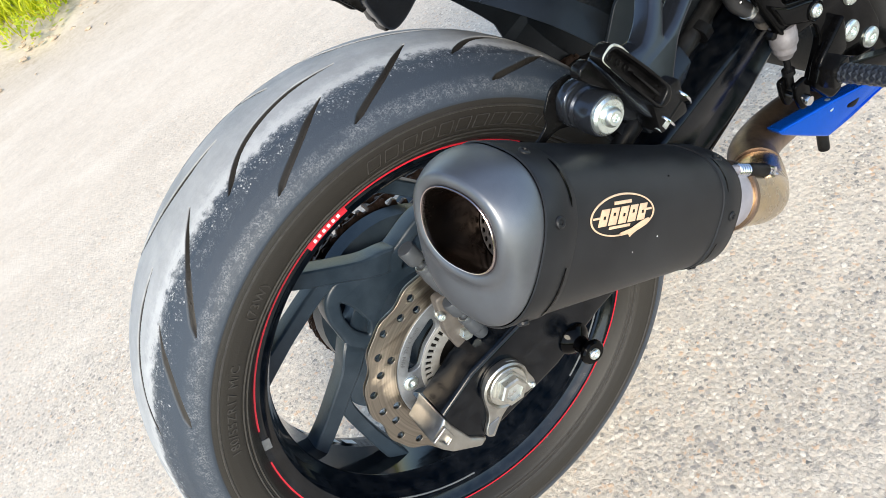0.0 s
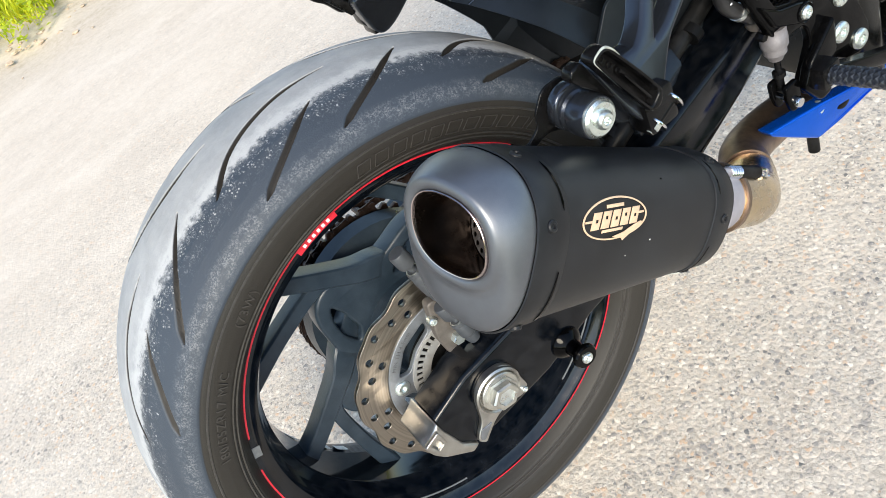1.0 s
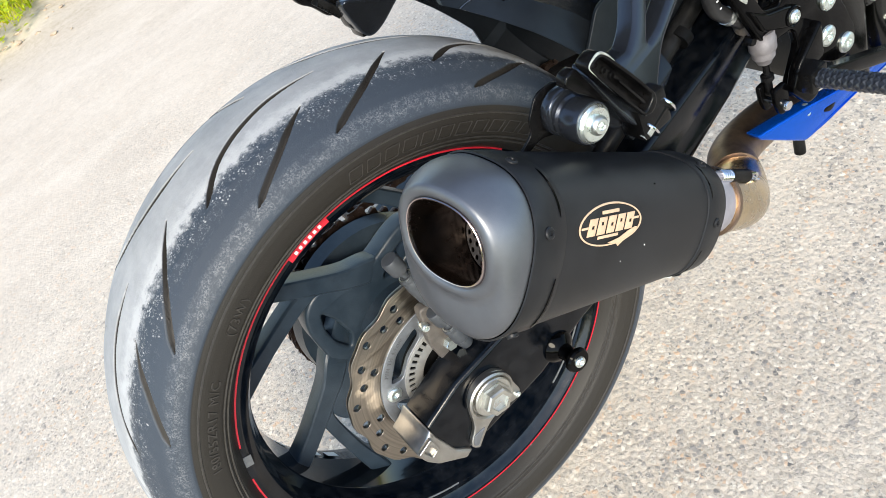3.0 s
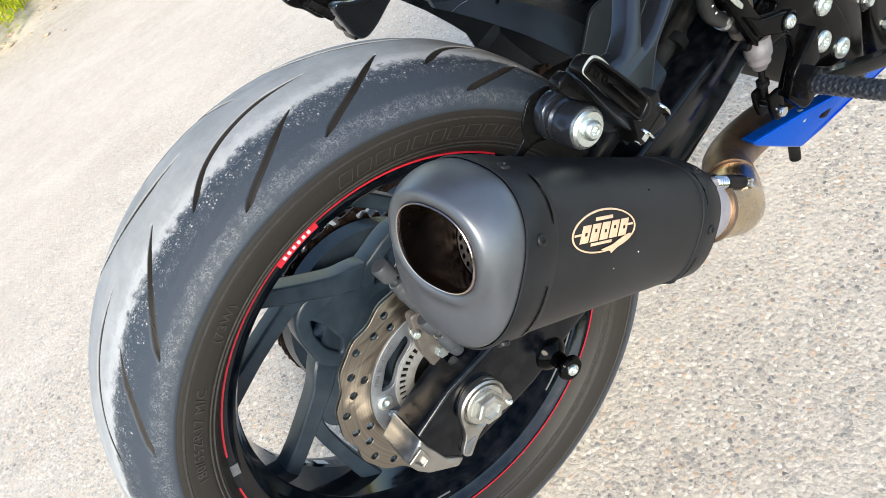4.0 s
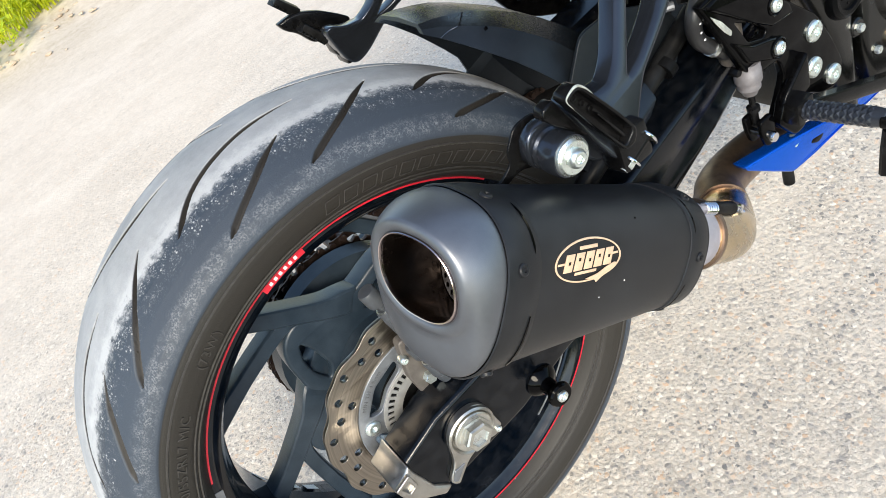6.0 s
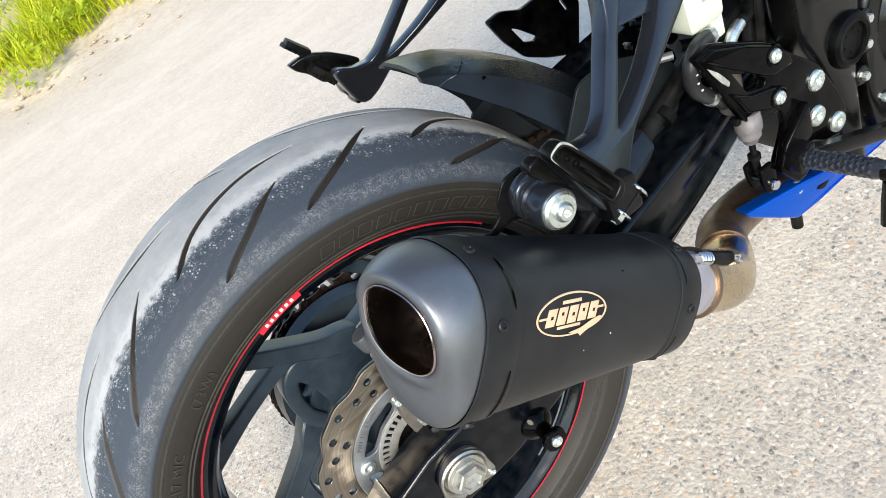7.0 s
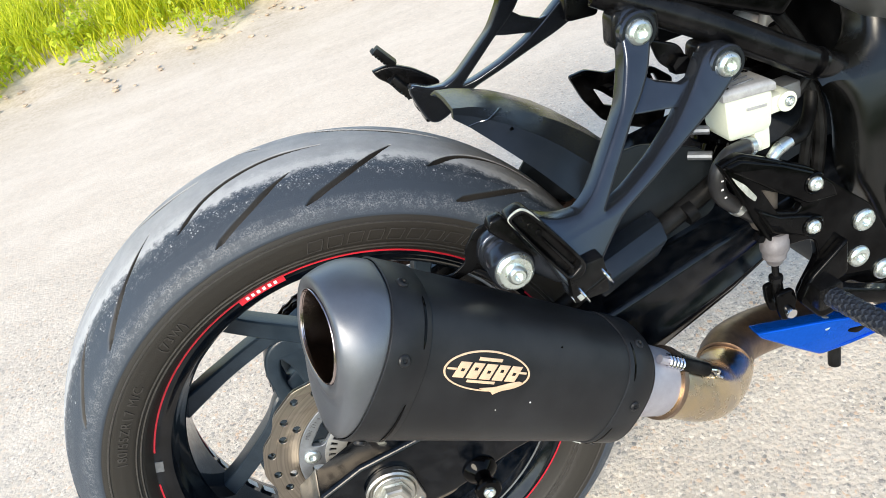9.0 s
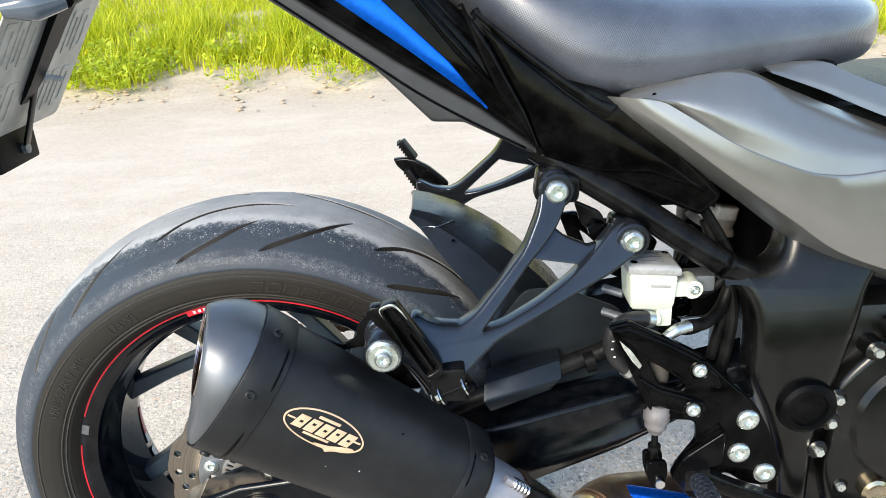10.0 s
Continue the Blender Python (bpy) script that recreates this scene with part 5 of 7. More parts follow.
# ---- exhaust pipe ----
def build_pipe():
    p0, p1 = can_at(0.240, 0, 0), can_at(0.294, 0, 0)
    pipe = part("exhaust_pipe", tube([(0.364, -0.160, -0.0160), (0.3760, -0.1460, -0.0185), (0.3900, -0.1320, -0.0215), (0.4200, -0.1180, -0.0300), (0.4550, -0.1080, -0.0400), (0.5050, -0.0950, -0.0580), (0.5600, -0.0880, -0.0750)], 0.0258, 28), M_PIPE_BROWN, bike, "heat-browned steel exhaust pipe")
    part("inlet_sleeve", tube([p0, (p0 + p1) / 2, p1], [0.0345, 0.0335, 0.0310], 28), M_PIPE_MATTE, pipe, "blasted grey muffler inlet")
    part("elbow", tube([p1 - AX * 0.004, p1 + AX * 0.010, (0.309, -0.207, 0.0180), (0.333, -0.191, -0.0040), (0.358, -0.168, -0.0165), (0.372, -0.152, -0.0205)], [0.0315, 0.0318, 0.0300, 0.0285, 0.0278, 0.0275], 32), M_PIPE_GOLD, pipe, "polished heat-golden pipe elbow")
    part("joint_ring", tube([p1 - AX * 0.002, p1 + AX * 0.003], 0.0345, 32), M_PIPE_BROWN, pipe)
    part("clamp", tube([(0.367, -0.1560, -0.0170), (0.379, -0.1425, -0.0195)], 0.0278, 32), M_PIPE_BROWN, pipe, "pipe clamp")
    part("clamp_edge", tube([(0.3660, -0.1575, -0.0167), (0.3672, -0.1560, -0.0170)], 0.0283, 32), M_PIPE_BROWN, pipe, "bright clamp edge")
    # spring with its rubber sleeve
    a, b = Vector((0.268, -0.232, 0.096)), Vector((0.330, -0.222, 0.040))
    d = (b - a).normalized()
    s1 = d.orthogonal().normalized()
    s2 = d.cross(s1)
    coil = [a + d * (0.005 + 0.0042 * k / 12) + (s1 * math.cos(k * math.pi / 6) + s2 * math.sin(k * math.pi / 6)) * 0.0052 for k in range(12 * 6)]
    part("spring", tube(coil, 0.0013, 6, smooth=False), M_CHROME, pipe, "bright retaining spring")
    part("spring_sleeve", tube([a + d * 0.024, a + d * 0.058], 0.0066, 14), M_RUBBER, pipe, "black rubber spring sleeve")
    for k in range(3):
        off = s2 * (0.004 - 0.004 * k)
        part("spring_hook", tube([a + d * 0.056 + off, a + d * 0.068 + off * 1.6, a + d * (0.074 + 0.004 * k) + s1 * -0.004], 0.0012, 6), M_CHROME, pipe)
    part("spring_lug", tube([a - d * 0.004, a + d * 0.008], 0.004, 8), M_PIPE_MATTE, pipe)
    return pipe


build_pipe()


# ---- passenger foot-rest brackets ----
def bracket_warp(sgn):
    def warp(c):
        y = -0.154 + 0.3975 * (c.z - 0.3575) + 0.1627 * (c.x - 0.3254) + c.y
        return Vector((c.x, y * sgn, c.z))
    return warp


def bracket_y(x, z):
    return -0.154 + 0.3975 * (z - 0.3575) + 0.1627 * (x - 0.3254)


def build_bracket(sgn, label):
    outline = [(0.311, 0.368), (0.319, 0.377), (0.334, 0.374), (0.341, 0.360), (0.334, 0.345), (0.325, 0.327), (0.312, 0.3115), (0.298, 0.299), (0.2785, 0.277), (0.259, 0.2555), (0.2500, 0.2455, 0.003), (0.2676, 0.2482), (0.3013, 0.2620), (0.3337, 0.2805), (0.3555, 0.2986), (0.366, 0.309), (0.378, 0.321), (0.392, 0.325), (0.408, 0.318), (0.410, 0.302), (0.398, 0.294), (0.373, 0.2805), (0.345, 0.2694), (0.3045, 0.2523), (0.2654, 0.2377), (0.250, 0.226), (0.228, 0.208), (0.210, 0.200), (0.198, 0.208), (0.190, 0.232), (0.182, 0.262), (0.190, 0.268), (0.2086, 0.256), (0.229, 0.2530, 0.003), (0.243, 0.260), (0.266, 0.283), (0.292, 0.310), (0.308, 0.342)]
    web = [(0.318, 0.327), (0.332, 0.3145), (0.354, 0.304), (0.368, 0.306), (0.350, 0.2875), (0.3095, 0.2965), (0.298, 0.300)]
    warp = bracket_warp(sgn)
    br = flat("footrest_bracket", [rounded(outline, 0.010)], M_BRACKET, bike, side(0.009), 0.021, 0.0036, label, warp, seg=3)
    flat("web", [rounded(web, 0.002)], M_BRACKET, br, side(0.013), 0.009, 0.0015, "", warp)
    # bosses and bolts
    for x, z in ((0.3254, 0.3575), (0.3947, 0.3078)):
        y = bracket_y(x, z)
        o = Vector((x, sgn * (y - 0.0010), z))
        part("boss", lathe([(0.0165, -0.02), (0.0165, 0.001), (0.015, 0.003), (0.0125, 0.003), (0.012, 0.0015), (0.0, 0.0015)], o, (0, -sgn, 0), 28), M_BRACKET, br)
        bolt(br, o + Vector((0, -sgn * 0.002, 0)), (0, -sgn, 0), r=0.0105, h=0.006)
    return br


bracket_r = build_bracket(1, "satin black cast foot-rest bracket")
build_bracket(-1, "satin black cast foot-rest bracket")


def build_hanger():
    hb = part("hanger_bush", lathe([(0.0, 0.196), (0.0165, 0.196), (0.0172, 0.199), (0.0172, 0.212), (0.0155, 0.214), (0.0155, 0.217), (0.0180, 0.219), (0.0180, 0.232), (0.0165, 0.235), (0.0, 0.235)], (0.1610, 0, 0.2415), (0, -1, 0), 36), M_BRACKET, bike, "black rubber and steel muffler hanger bush")
    part("hanger_washer", lathe([(0.0, 0.2395), (0.0130, 0.2395), (0.0152, 0.2375), (0.0156, 0.2345), (0.0, 0.2345)], (0.1610, 0, 0.2415), (0, -1, 0), 36), M_ZINC, hb, "zinc hanger washer")
    bolt(hb, (0.1610, -0.2395, 0.2415), r=0.0080, h=0.0055)
    # strap of the muffler and the bracket's ear
    flat("hanger_strap", [rounded([(0.178, 0.252), (0.168, 0.266), (0.148, 0.266), (0.134, 0.250), (0.134, 0.240), (0.118, 0.232), (0.086, 0.252), (0.084, 0.249), (0.118, 0.226), (0.140, 0.230), (0.156, 0.222), (0.174, 0.230)], 0.006)], M_SATIN, hb, side(-0.1935), 0.0025, 0.0008, "dark wire-thin muffler strap")
    flat("bracket_ear", [rounded([(0.150, 0.226), (0.140, 0.240), (0.146, 0.262), (0.166, 0.266), (0.200, 0.244), (0.224, 0.226), (0.222, 0.198), (0.204, 0.192), (0.180, 0.216)], 0.010)], M_BRACKET, bracket_r, side(-0.2035), 0.012, 0.003)
    return hb


build_hanger()


def build_passenger_peg(sgn, y0, label):
    """A folded foot-rest: a rounded channel with a rib, hinged on the bracket by a chrome spring."""
    tip, root = Vector((0.1695, 0, 0.291)), Vector((0.2065, 0, 0.218))
    d = (root - tip).normalized()
    place = frame_at((tip.x, y0, tip.z), d, (0, -1, 0))
    ln = (root - tip).length
    m = Matrix.Diagonal((1, sgn, 1, 1)) @ place
    outer = rounded([(-0.008, -0.006), (-0.004, 0.010), (ln * 0.5, 0.0130), (ln - 0.010, 0.0135), (ln - 0.004, 0.004), (ln - 0.008, -0.0055), (ln * 0.4, -0.0065)], 0.006)
    inner = rounded([(-0.004, -0.0035), (-0.001, 0.0070), (ln * 0.5, 0.0100), (ln - 0.014, 0.0105), (ln - 0.012, -0.0030), (ln * 0.4, -0.0040)], 0.004)
    peg = flat("passenger_peg", [outer, inner], M_SATIN, bike, m, 0.016, 0.002, label)
    flat("peg_floor", [inner], M_SATIN, peg, m @ Matrix.Translation((0, 0, -0.004)), 0.005, 0.0005)
    flat("peg_rib", [rounded([(0.030, 0.0020), (ln - 0.014, 0.0020), (ln - 0.014, 0.0050), (0.030, 0.0040)], 0.001)], M_SATIN, peg, m @ Matrix.Translation((0, 0, 0.001)), 0.008, 0.001)
    for k in range(3):
        flat("peg_mark", [circle2(0.006 + 0.010 * k, 0.002 + 0.001 * k, 0.0028, 14), circle2(0.006 + 0.010 * k, 0.002 + 0.001 * k, 0.0019, 14)], M_SATIN, peg, m @ Matrix.Translation((0, 0, -0.0008)), 0.0016, 0.0003)
    flat("peg_wing", [rounded([(-0.002, -0.006), (-0.006, -0.016), (-0.001, -0.022), (0.012, -0.020), (0.046, -0.010)], 0.003)], M_SATIN, peg, m @ Matrix.Translation((0, 0, -0.014)), 0.012, 0.002)
    part("hinge_block", block((0.200, -0.010, 0.192), (0.232, 0.016, 0.226), 0.004), M_SATIN, peg).location = (0, sgn * (y0 + 0.014), 0)
    pin = Vector((0.2308, sgn * -0.235, 0.2075)), Vector((0.2091, sgn * -0.235, 0.1988))
    ax = (pin[1] - pin[0]).normalized()
    part("hinge_pin", tube([pin[0] - ax * 0.003, pin[1] + ax * 0.004], 0.0045, 12), M_SATIN, peg)
    for c in pin:
        part("hinge_clip", lathe([(0.0040, -0.001), (0.0098, -0.001), (0.0104, 0.0), (0.0098, 0.001), (0.0040, 0.001)], c, ax, 24), M_CHROME, peg, "chrome hinge clip")
    part("hinge_nut", lathe([(0.0, 0.001), (0.0052, 0.001), (0.0052, 0.005), (0.0034, 0.006), (0.0034, 0.009), (0, 0.009)], pin[1], ax, 6), M_ZINC, peg)
    # worn edge round the tip
    part("worn_edge", tube([Vector(m @ Vector(p)) for p in ((0.006, -0.0058, 0.0068), (-0.0050, -0.0050, 0.0072), (-0.0066, 0.001, 0.0074), (-0.0042, 0.0075, 0.0074), (0.004, 0.0102, 0.0072), (0.014, 0.0108, 0.0068))], [0.0002, 0.0005, 0.0008, 0.0011, 0.0008, 0.0002], 8), M_SCUFF, peg, "worn bare metal edge")
    return peg


build_passenger_peg(1, -0.243, "folded satin black passenger foot-rest")


def build_left_peg():
    """The far foot-rest, folded up, its two ribbed rubber pads to the outside."""
    peg = flat("passenger_peg", [rounded([(0.1520, 0.2855, 0.002), (0.1677, 0.2880), (0.1824, 0.2858), (0.2025, 0.2755), (0.2213, 0.2600), (0.2320, 0.2492), (0.2167, 0.2387), (0.1996, 0.2402), (0.1788, 0.2447), (0.1679, 0.2645), (0.1558, 0.2751)], 0.006)], M_SATIN, bike, side(0.2400), 0.012, 0.003, "folded satin black passenger foot-rest with rubber pads", lambda c: Vector((c.x, c.y + 0.25 * (0.2 - c.x), c.z)), seg=3)
    flat("peg_heel", [rounded([(0.1902, 0.2440), (0.1907, 0.2241), (0.2033, 0.2046), (0.2190, 0.2136), (0.2230, 0.2440)], 0.003)], M_SATIN, peg, side(0.2340), 0.022, 0.003)
    for a, b in (((0.1650, 0.254, 0.3108), (0.1830, 0.251, 0.2840)), ((0.1730, 0.2335, 0.2740), (0.1915, 0.2300, 0.2440))):
        a, b = Vector(a), Vector(b)
        n = 7
        pad = part("rubber_pad", slab(a, b, 0.008, 0.010, 0.018, 0.018, up=(0, 1, 0.3), bevel=0.002), M_RUBBER, peg, "ribbed rubber pad")
        for k in range(n):
            c = a + (b - a) * (k + 0.5) / n
            part("pad_rib", slab(c + Vector((-0.005, -0.008, -0.002)), c + Vector((-0.005, 0.008, 0.0)), 0.0022, 0.0022, 0.006, 0.006, up=(1, 0, 0.6), bevel=0.0006), M_RUBBER, pad)
    part("hinge_block", block((0.196, 0.216, 0.206), (0.226, 0.246, 0.240), 0.004), M_SATIN, peg)
    return peg


build_left_peg()

# ---- rear hugger ----
def build_hugger():
    # angle ahead of the top; ridge radius and half width; flank's middle; its lower edge
    rows = [
        (31.4, 0.3585, 0.034, 0.3545, 0.0410, 0.351, 0.0450),
        (34.0, 0.3640, 0.035, 0.3580, 0.0460, 0.3485, 0.0525),
        (37.0, 0.3690, 0.036, 0.3610, 0.0550, 0.3450, 0.0660),
        (40.0, 0.3740, 0.037, 0.3640, 0.0620, 0.3420, 0.0770),
        (44.0, 0.3790, 0.038, 0.3660, 0.0690, 0.3390, 0.0870),
        (48.0, 0.3840, 0.039, 0.3670, 0.0740, 0.3360, 0.0930),
        (52.0, 0.3880, 0.040, 0.3680, 0.0780, 0.3340, 0.0965),
        (56.0, 0.3920, 0.041, 0.3680, 0.0810, 0.3325, 0.0985),
        (59.5, 0.3950, 0.042, 0.3660, 0.0840, 0.3250, 0.1000),
        (61.5, 0.3980, 0.043, 0.3550, 0.0860, 0.2920, 0.1010),
        (67.0, 0.4030, 0.044, 0.3550, 0.0880, 0.2860, 0.1020),
        (72.0, 0.4100, 0.044, 0.3600, 0.0900, 0.3000, 0.1020),
        (77.0, 0.4200, 0.044, 0.3700, 0.0900, 0.3250, 0.1020),
    ]
    rings = []
    for a, r0, h0, r1, h1, r2, h2 in rows:
        out = [(r2, -h2), (r1, -h1), (r0, -h0), (r0 + 0.002, 0.0), (r0, h0), (r1, h1), (r2, h2)]
        inn = [(r2, h2 - 0.003), (r1 - 0.003, h1 - 0.003), (r0 - 0.003, h0 - 0.002), (r0 - 0.002, 0.0), (r0 - 0.003, -h0 + 0.002), (r1 - 0.003, -h1 + 0.003), (r2, -h2 + 0.003)]
        rings.append([polar(r, a, y) for r, y in out + inn])
    hug = part("rear_hugger", loft(rings), M_HUGGER, bike, "black plastic rear wheel hugger", 20)
    part("seam", tube([polar(0.3492, 33.6, -0.0524), polar(0.3555, 35.0, -0.0520), polar(0.3605, 36.2, -0.0538), polar(0.3668, 37.4, -0.0462), polar(0.3716, 38.4, -0.0376)], 0.0007, 6), M_CHROMEBLACK, hug, "fine moulded seam")
    part("hole_plug", lathe([(0.0016, -0.002), (0.0016, 0.0003), (0.0010, 0.0004), (0, 0.0004)], (0.2294, -0.0700, 0.2806), (0.45, -0.7, 0.5), 12), M_GLOSS, hug)
    part("clip_dimple", lathe([(0.0, 0.0012), (0.007, 0.001), (0.009, -0.001)], (0.318, -0.094, 0.185), (0.2, -1, 0.1), 20), M_PLASTIC, hug)
    flat("guard_flank", [rounded([(0.258, 0.176), (0.300, 0.232), (0.340, 0.232), (0.400, 0.205), (0.420, 0.170), (0.405, 0.130), (0.270, 0.100)], 0.01)], M_FLANK, hug, side(-0.0985), 0.004, 0.001)
    return hug


build_hugger()

# ---- rear-set plates ----
HEEL = [(0.373, 0.2235, 0.002), (0.394, 0.228, 0.006), (0.430, 0.207), (0.462, 0.188), (0.497, 0.151), (0.525, 0.124), (0.536, 0.104), (0.550, 0.074), (0.562, 0.042, 0.012), (0.549, 0.020, 0.012), (0.520, 0.028), (0.500, 0.044), (0.480, 0.030), (0.452, 0.028), (0.445, 0.050), (0.468, 0.085), (0.464, 0.110), (0.430, 0.114), (0.416, 0.126)]
HEEL_HOLE = [(0.412, 0.184, 0.002), (0.436, 0.169), (0.452, 0.152), (0.446, 0.147), (0.426, 0.155)]

FAR_PLATE = [(0.3787, 0.2166), (0.4027, 0.2185), (0.4318, 0.2039), (0.4562, 0.2052), (0.4947, 0.1904), (0.5193, 0.1673), (0.4928, 0.1005), (0.4458, 0.1235), (0.4132, 0.1447), (0.3923, 0.1797)]
FAR_HOLE = [(0.4079, 0.1910), (0.4178, 0.1834), (0.4417, 0.1582), (0.4349, 0.1563), (0.4189, 0.1643)]
FAR_SLOT = [(0.4888, 0.1832), (0.4944, 0.1800), (0.5005, 0.1631), (0.4948, 0.1639)]


def build_rearset(sgn, label):
    loops = [rounded(HEEL, 0.008), rounded(HEEL_HOLE, 0.003)] if sgn > 0 else [rounded(FAR_PLATE, 0.006), rounded(FAR_HOLE, 0.003), rounded(FAR_SLOT, 0.002)]
    pl = flat("rearset_plate", loops, M_GLOSS, bike, Matrix.Diagonal((1, sgn, 1, 1)) @ side(-0.1700), 0.010, 0.0022, label)
    return pl


rearset = build_rearset(1, "gloss black rear-set plate with round bolts")
build_rearset(-1, "gloss black rear-set plate")
flat("heel_ridge", [rounded([(0.3735, 0.2228, 0.001), (0.391, 0.2245), (0.430, 0.205), (0.4620, 0.1850), (0.4830, 0.1630), (0.4870, 0.1500), (0.4560, 0.1535), (0.4290, 0.1740), (0.3920, 0.2070)], 0.003)], M_GLOSS, rearset, side(-0.1765), 0.007, 0.0028)
flat("heel_foot", [rounded([(0.4030, 0.1685), (0.4170, 0.1370), (0.4600, 0.1150), (0.4730, 0.1230), (0.4720, 0.1330), (0.4480, 0.1440), (0.4250, 0.1520)], 0.004)], M_GLOSS, rearset, side(-0.1765), 0.006, 0.0024)
flat("scuff", [rounded([(0.3830, 0.2090, 0.001), (0.3955, 0.1965), (0.4065, 0.1795), (0.4040, 0.1755), (0.3970, 0.1840), (0.3880, 0.1985)], 0.002)], M_SCUFF, rearset, side(-0.1753), 0.001, 0.0003, "scuffed bare metal patch")
for x, z, r in ((0.5172, 0.1085, 0.0115), (0.5116, 0.0684, 0.0115), (0.541, 0.0404, 0.0115)):
    bolt(rearset, (x, -0.1752, z), r=r, h=0.0045)
for x, z in ((0.4619, 0.1733), (0.4587, 0.1278)):
    part("bolt_seat", lathe([(0.0108, -0.004), (0.0108, 0.0012), (0.0098, 0.002), (0.0088, 0.0012), (0.0085, 0.0005), (0, 0.0005)], (x, -0.1795, z), (0, -1, 0), 24), M_GLOSS, rearset)
    bolt(rearset, (x, -0.1802, z), r=0.0072, h=0.004)
flat("peg_mount", [rounded([(0.4934, 0.1030), (0.4930, 0.0600), (0.4760, 0.0560), (0.4800, 0.0200), (0.4620, 0.0180), (0.4400, 0.0480), (0.4518, 0.0720)], 0.006)], M_GLOSS, rearset, side(-0.1790), 0.012, 0.0028)
bolt(rearset, (0.412, -0.1650, 0.128), r=0.0045, h=0.005, mat=M_SATIN, hexed=True)


def build_master_cylinder():
    mc = part("master_cylinder", lathe([(0.0, 0.0), (0.011, 0.0), (0.0125, 0.003), (0.0125, 0.050), (0.0, 0.052)], (0.4275, -0.150, 0.128), (0.06, 0, 1), 24), M_CASTGREY, bike, "grey brake master cylinder with pushrod")
    part("pushrod_boot", lathe([(0.0, -0.004), (0.0070, -0.003), (0.0085, 0.001), (0.0108, 0.004), (0.0114, 0.0048), (0.0114, 0.0115), (0.0130, 0.0125), (0.0136, 0.0140), (0.0136, 0.0245), (0.0128, 0.0258), (0.0128, 0.034), (0.0, 0.034)], (0.4262, -0.166, 0.096), (0.05, 0, 1), 24), M_BOOT, mc, "grey pushrod boot")
    part("pushrod", lathe([(0.0, 0.0), (0.0042, 0.0), (0.0042, 0.016), (0.0068, 0.017), (0.0068, 0.022), (0.0035, 0.023), (0.0035, 0.046)], (0.4262, -0.1665, 0.055), (0.0, 0, 1), 12), M_SATIN, mc)
    for y in (-0.178, -0.160):
        flat("clevis", [rounded([(0.416, 0.066), (0.436, 0.066), (0.438, 0.050), (0.434, 0.031), (0.422, 0.031), (0.417, 0.048)], 0.005)], M_GLOSS, mc, side(y), 0.006, 0.0015, "black clevis")
    part("clevis_pin", lathe([(0.0, 0.186), (0.0050, 0.186), (0.0058, 0.1845), (0.0058, 0.181), (0.004, 0.181), (0.004, 0.15)], (0.4292, 0, 0.0405), (0, -1, 0), 18), M_CHROME, mc, "bright clevis pin")
    return mc


build_master_cylinder()


def build_rider_peg():
    peg = part("rider_peg", lathe([(0.0, 0.0), (0.0085, 0.0), (0.0098, 0.003), (0.0098, 0.080), (0.0085, 0.090), (0.0, 0.094)], (0.463, -0.192, 0.054), (0.03, -1.0, 0.12), 20), M_PEG, bike, "knurled black rider foot-rest")
    ax = Vector((0.03, -1.0, 0.12)).normalized()
    o = Vector((0.463, -0.192, 0.054))
    s1 = Vector((1, 0, 0)) - ax * ax.x
    s1.normalize()
    s2 = ax.cross(s1)
    d = 0.0030
    vs = [(-d, -d, 0), (d, -d, 0), (d, d, 0), (-d, d, 0), (0, 0, 0.0015)]
    me = bpy.data.meshes.new("stud")
    me.from_pydata(vs, [], [(0, 1, 4), (1, 2, 4), (2, 3, 4), (3, 0, 4), (3, 2, 1, 0)])
    me.materials.append(M_PEG)
    for i in range(12):
        for j in range(10):
            t = 2 * math.pi * j / 10 + (0.314 if i % 2 else 0)
            nrm = s1 * math.cos(t) + s2 * math.sin(t)
            ob = new("stud", me)
            ob.parent = peg
            ob.matrix_local = frame_at(o + ax * (0.008 + 0.0062 * i) + nrm * 0.0093, ax, nrm)
    part("peg_tip", slab((0.4655, -0.278, 0.0645), (0.4640, -0.306, 0.0640), 0.020, 0.008, 0.013, 0.006, up=(0, 0, 1), bevel=0.003), M_SATIN, peg)
    part("feeler", tube([(0.462, -0.283, 0.056), (0.463, -0.279, 0.030), (0.464, -0.276, -0.003)], 0.0052, 8, smooth=False), M_SATIN, peg, "black feeler peg")
    part("hinge", block((0.449, -0.200, 0.042), (0.475, -0.172, 0.068), 0.003), M_SATIN, peg)
    bolt(peg, (0.466, -0.190, 0.042), (0, -0.3, -1), r=0.005, h=0.004, mat=M_SATIN, hexed=True)
    return peg


build_rider_peg()
part("brake_pedal", tube([(0.470, -0.178, 0.047), (0.501, -0.186, 0.034), (0.551, -0.190, 0.0135), (0.612, -0.192, -0.013), (0.72, -0.196, -0.060)], 0.0085, shape=[(-0.55, -1), (0.55, -1), (0.72, -0.75), (0.72, 0.75), (0.55, 1), (-0.55, 1), (-0.72, 0.75), (-0.72, -0.75)]), M_SATIN, bike, "satin black brake pedal arm")

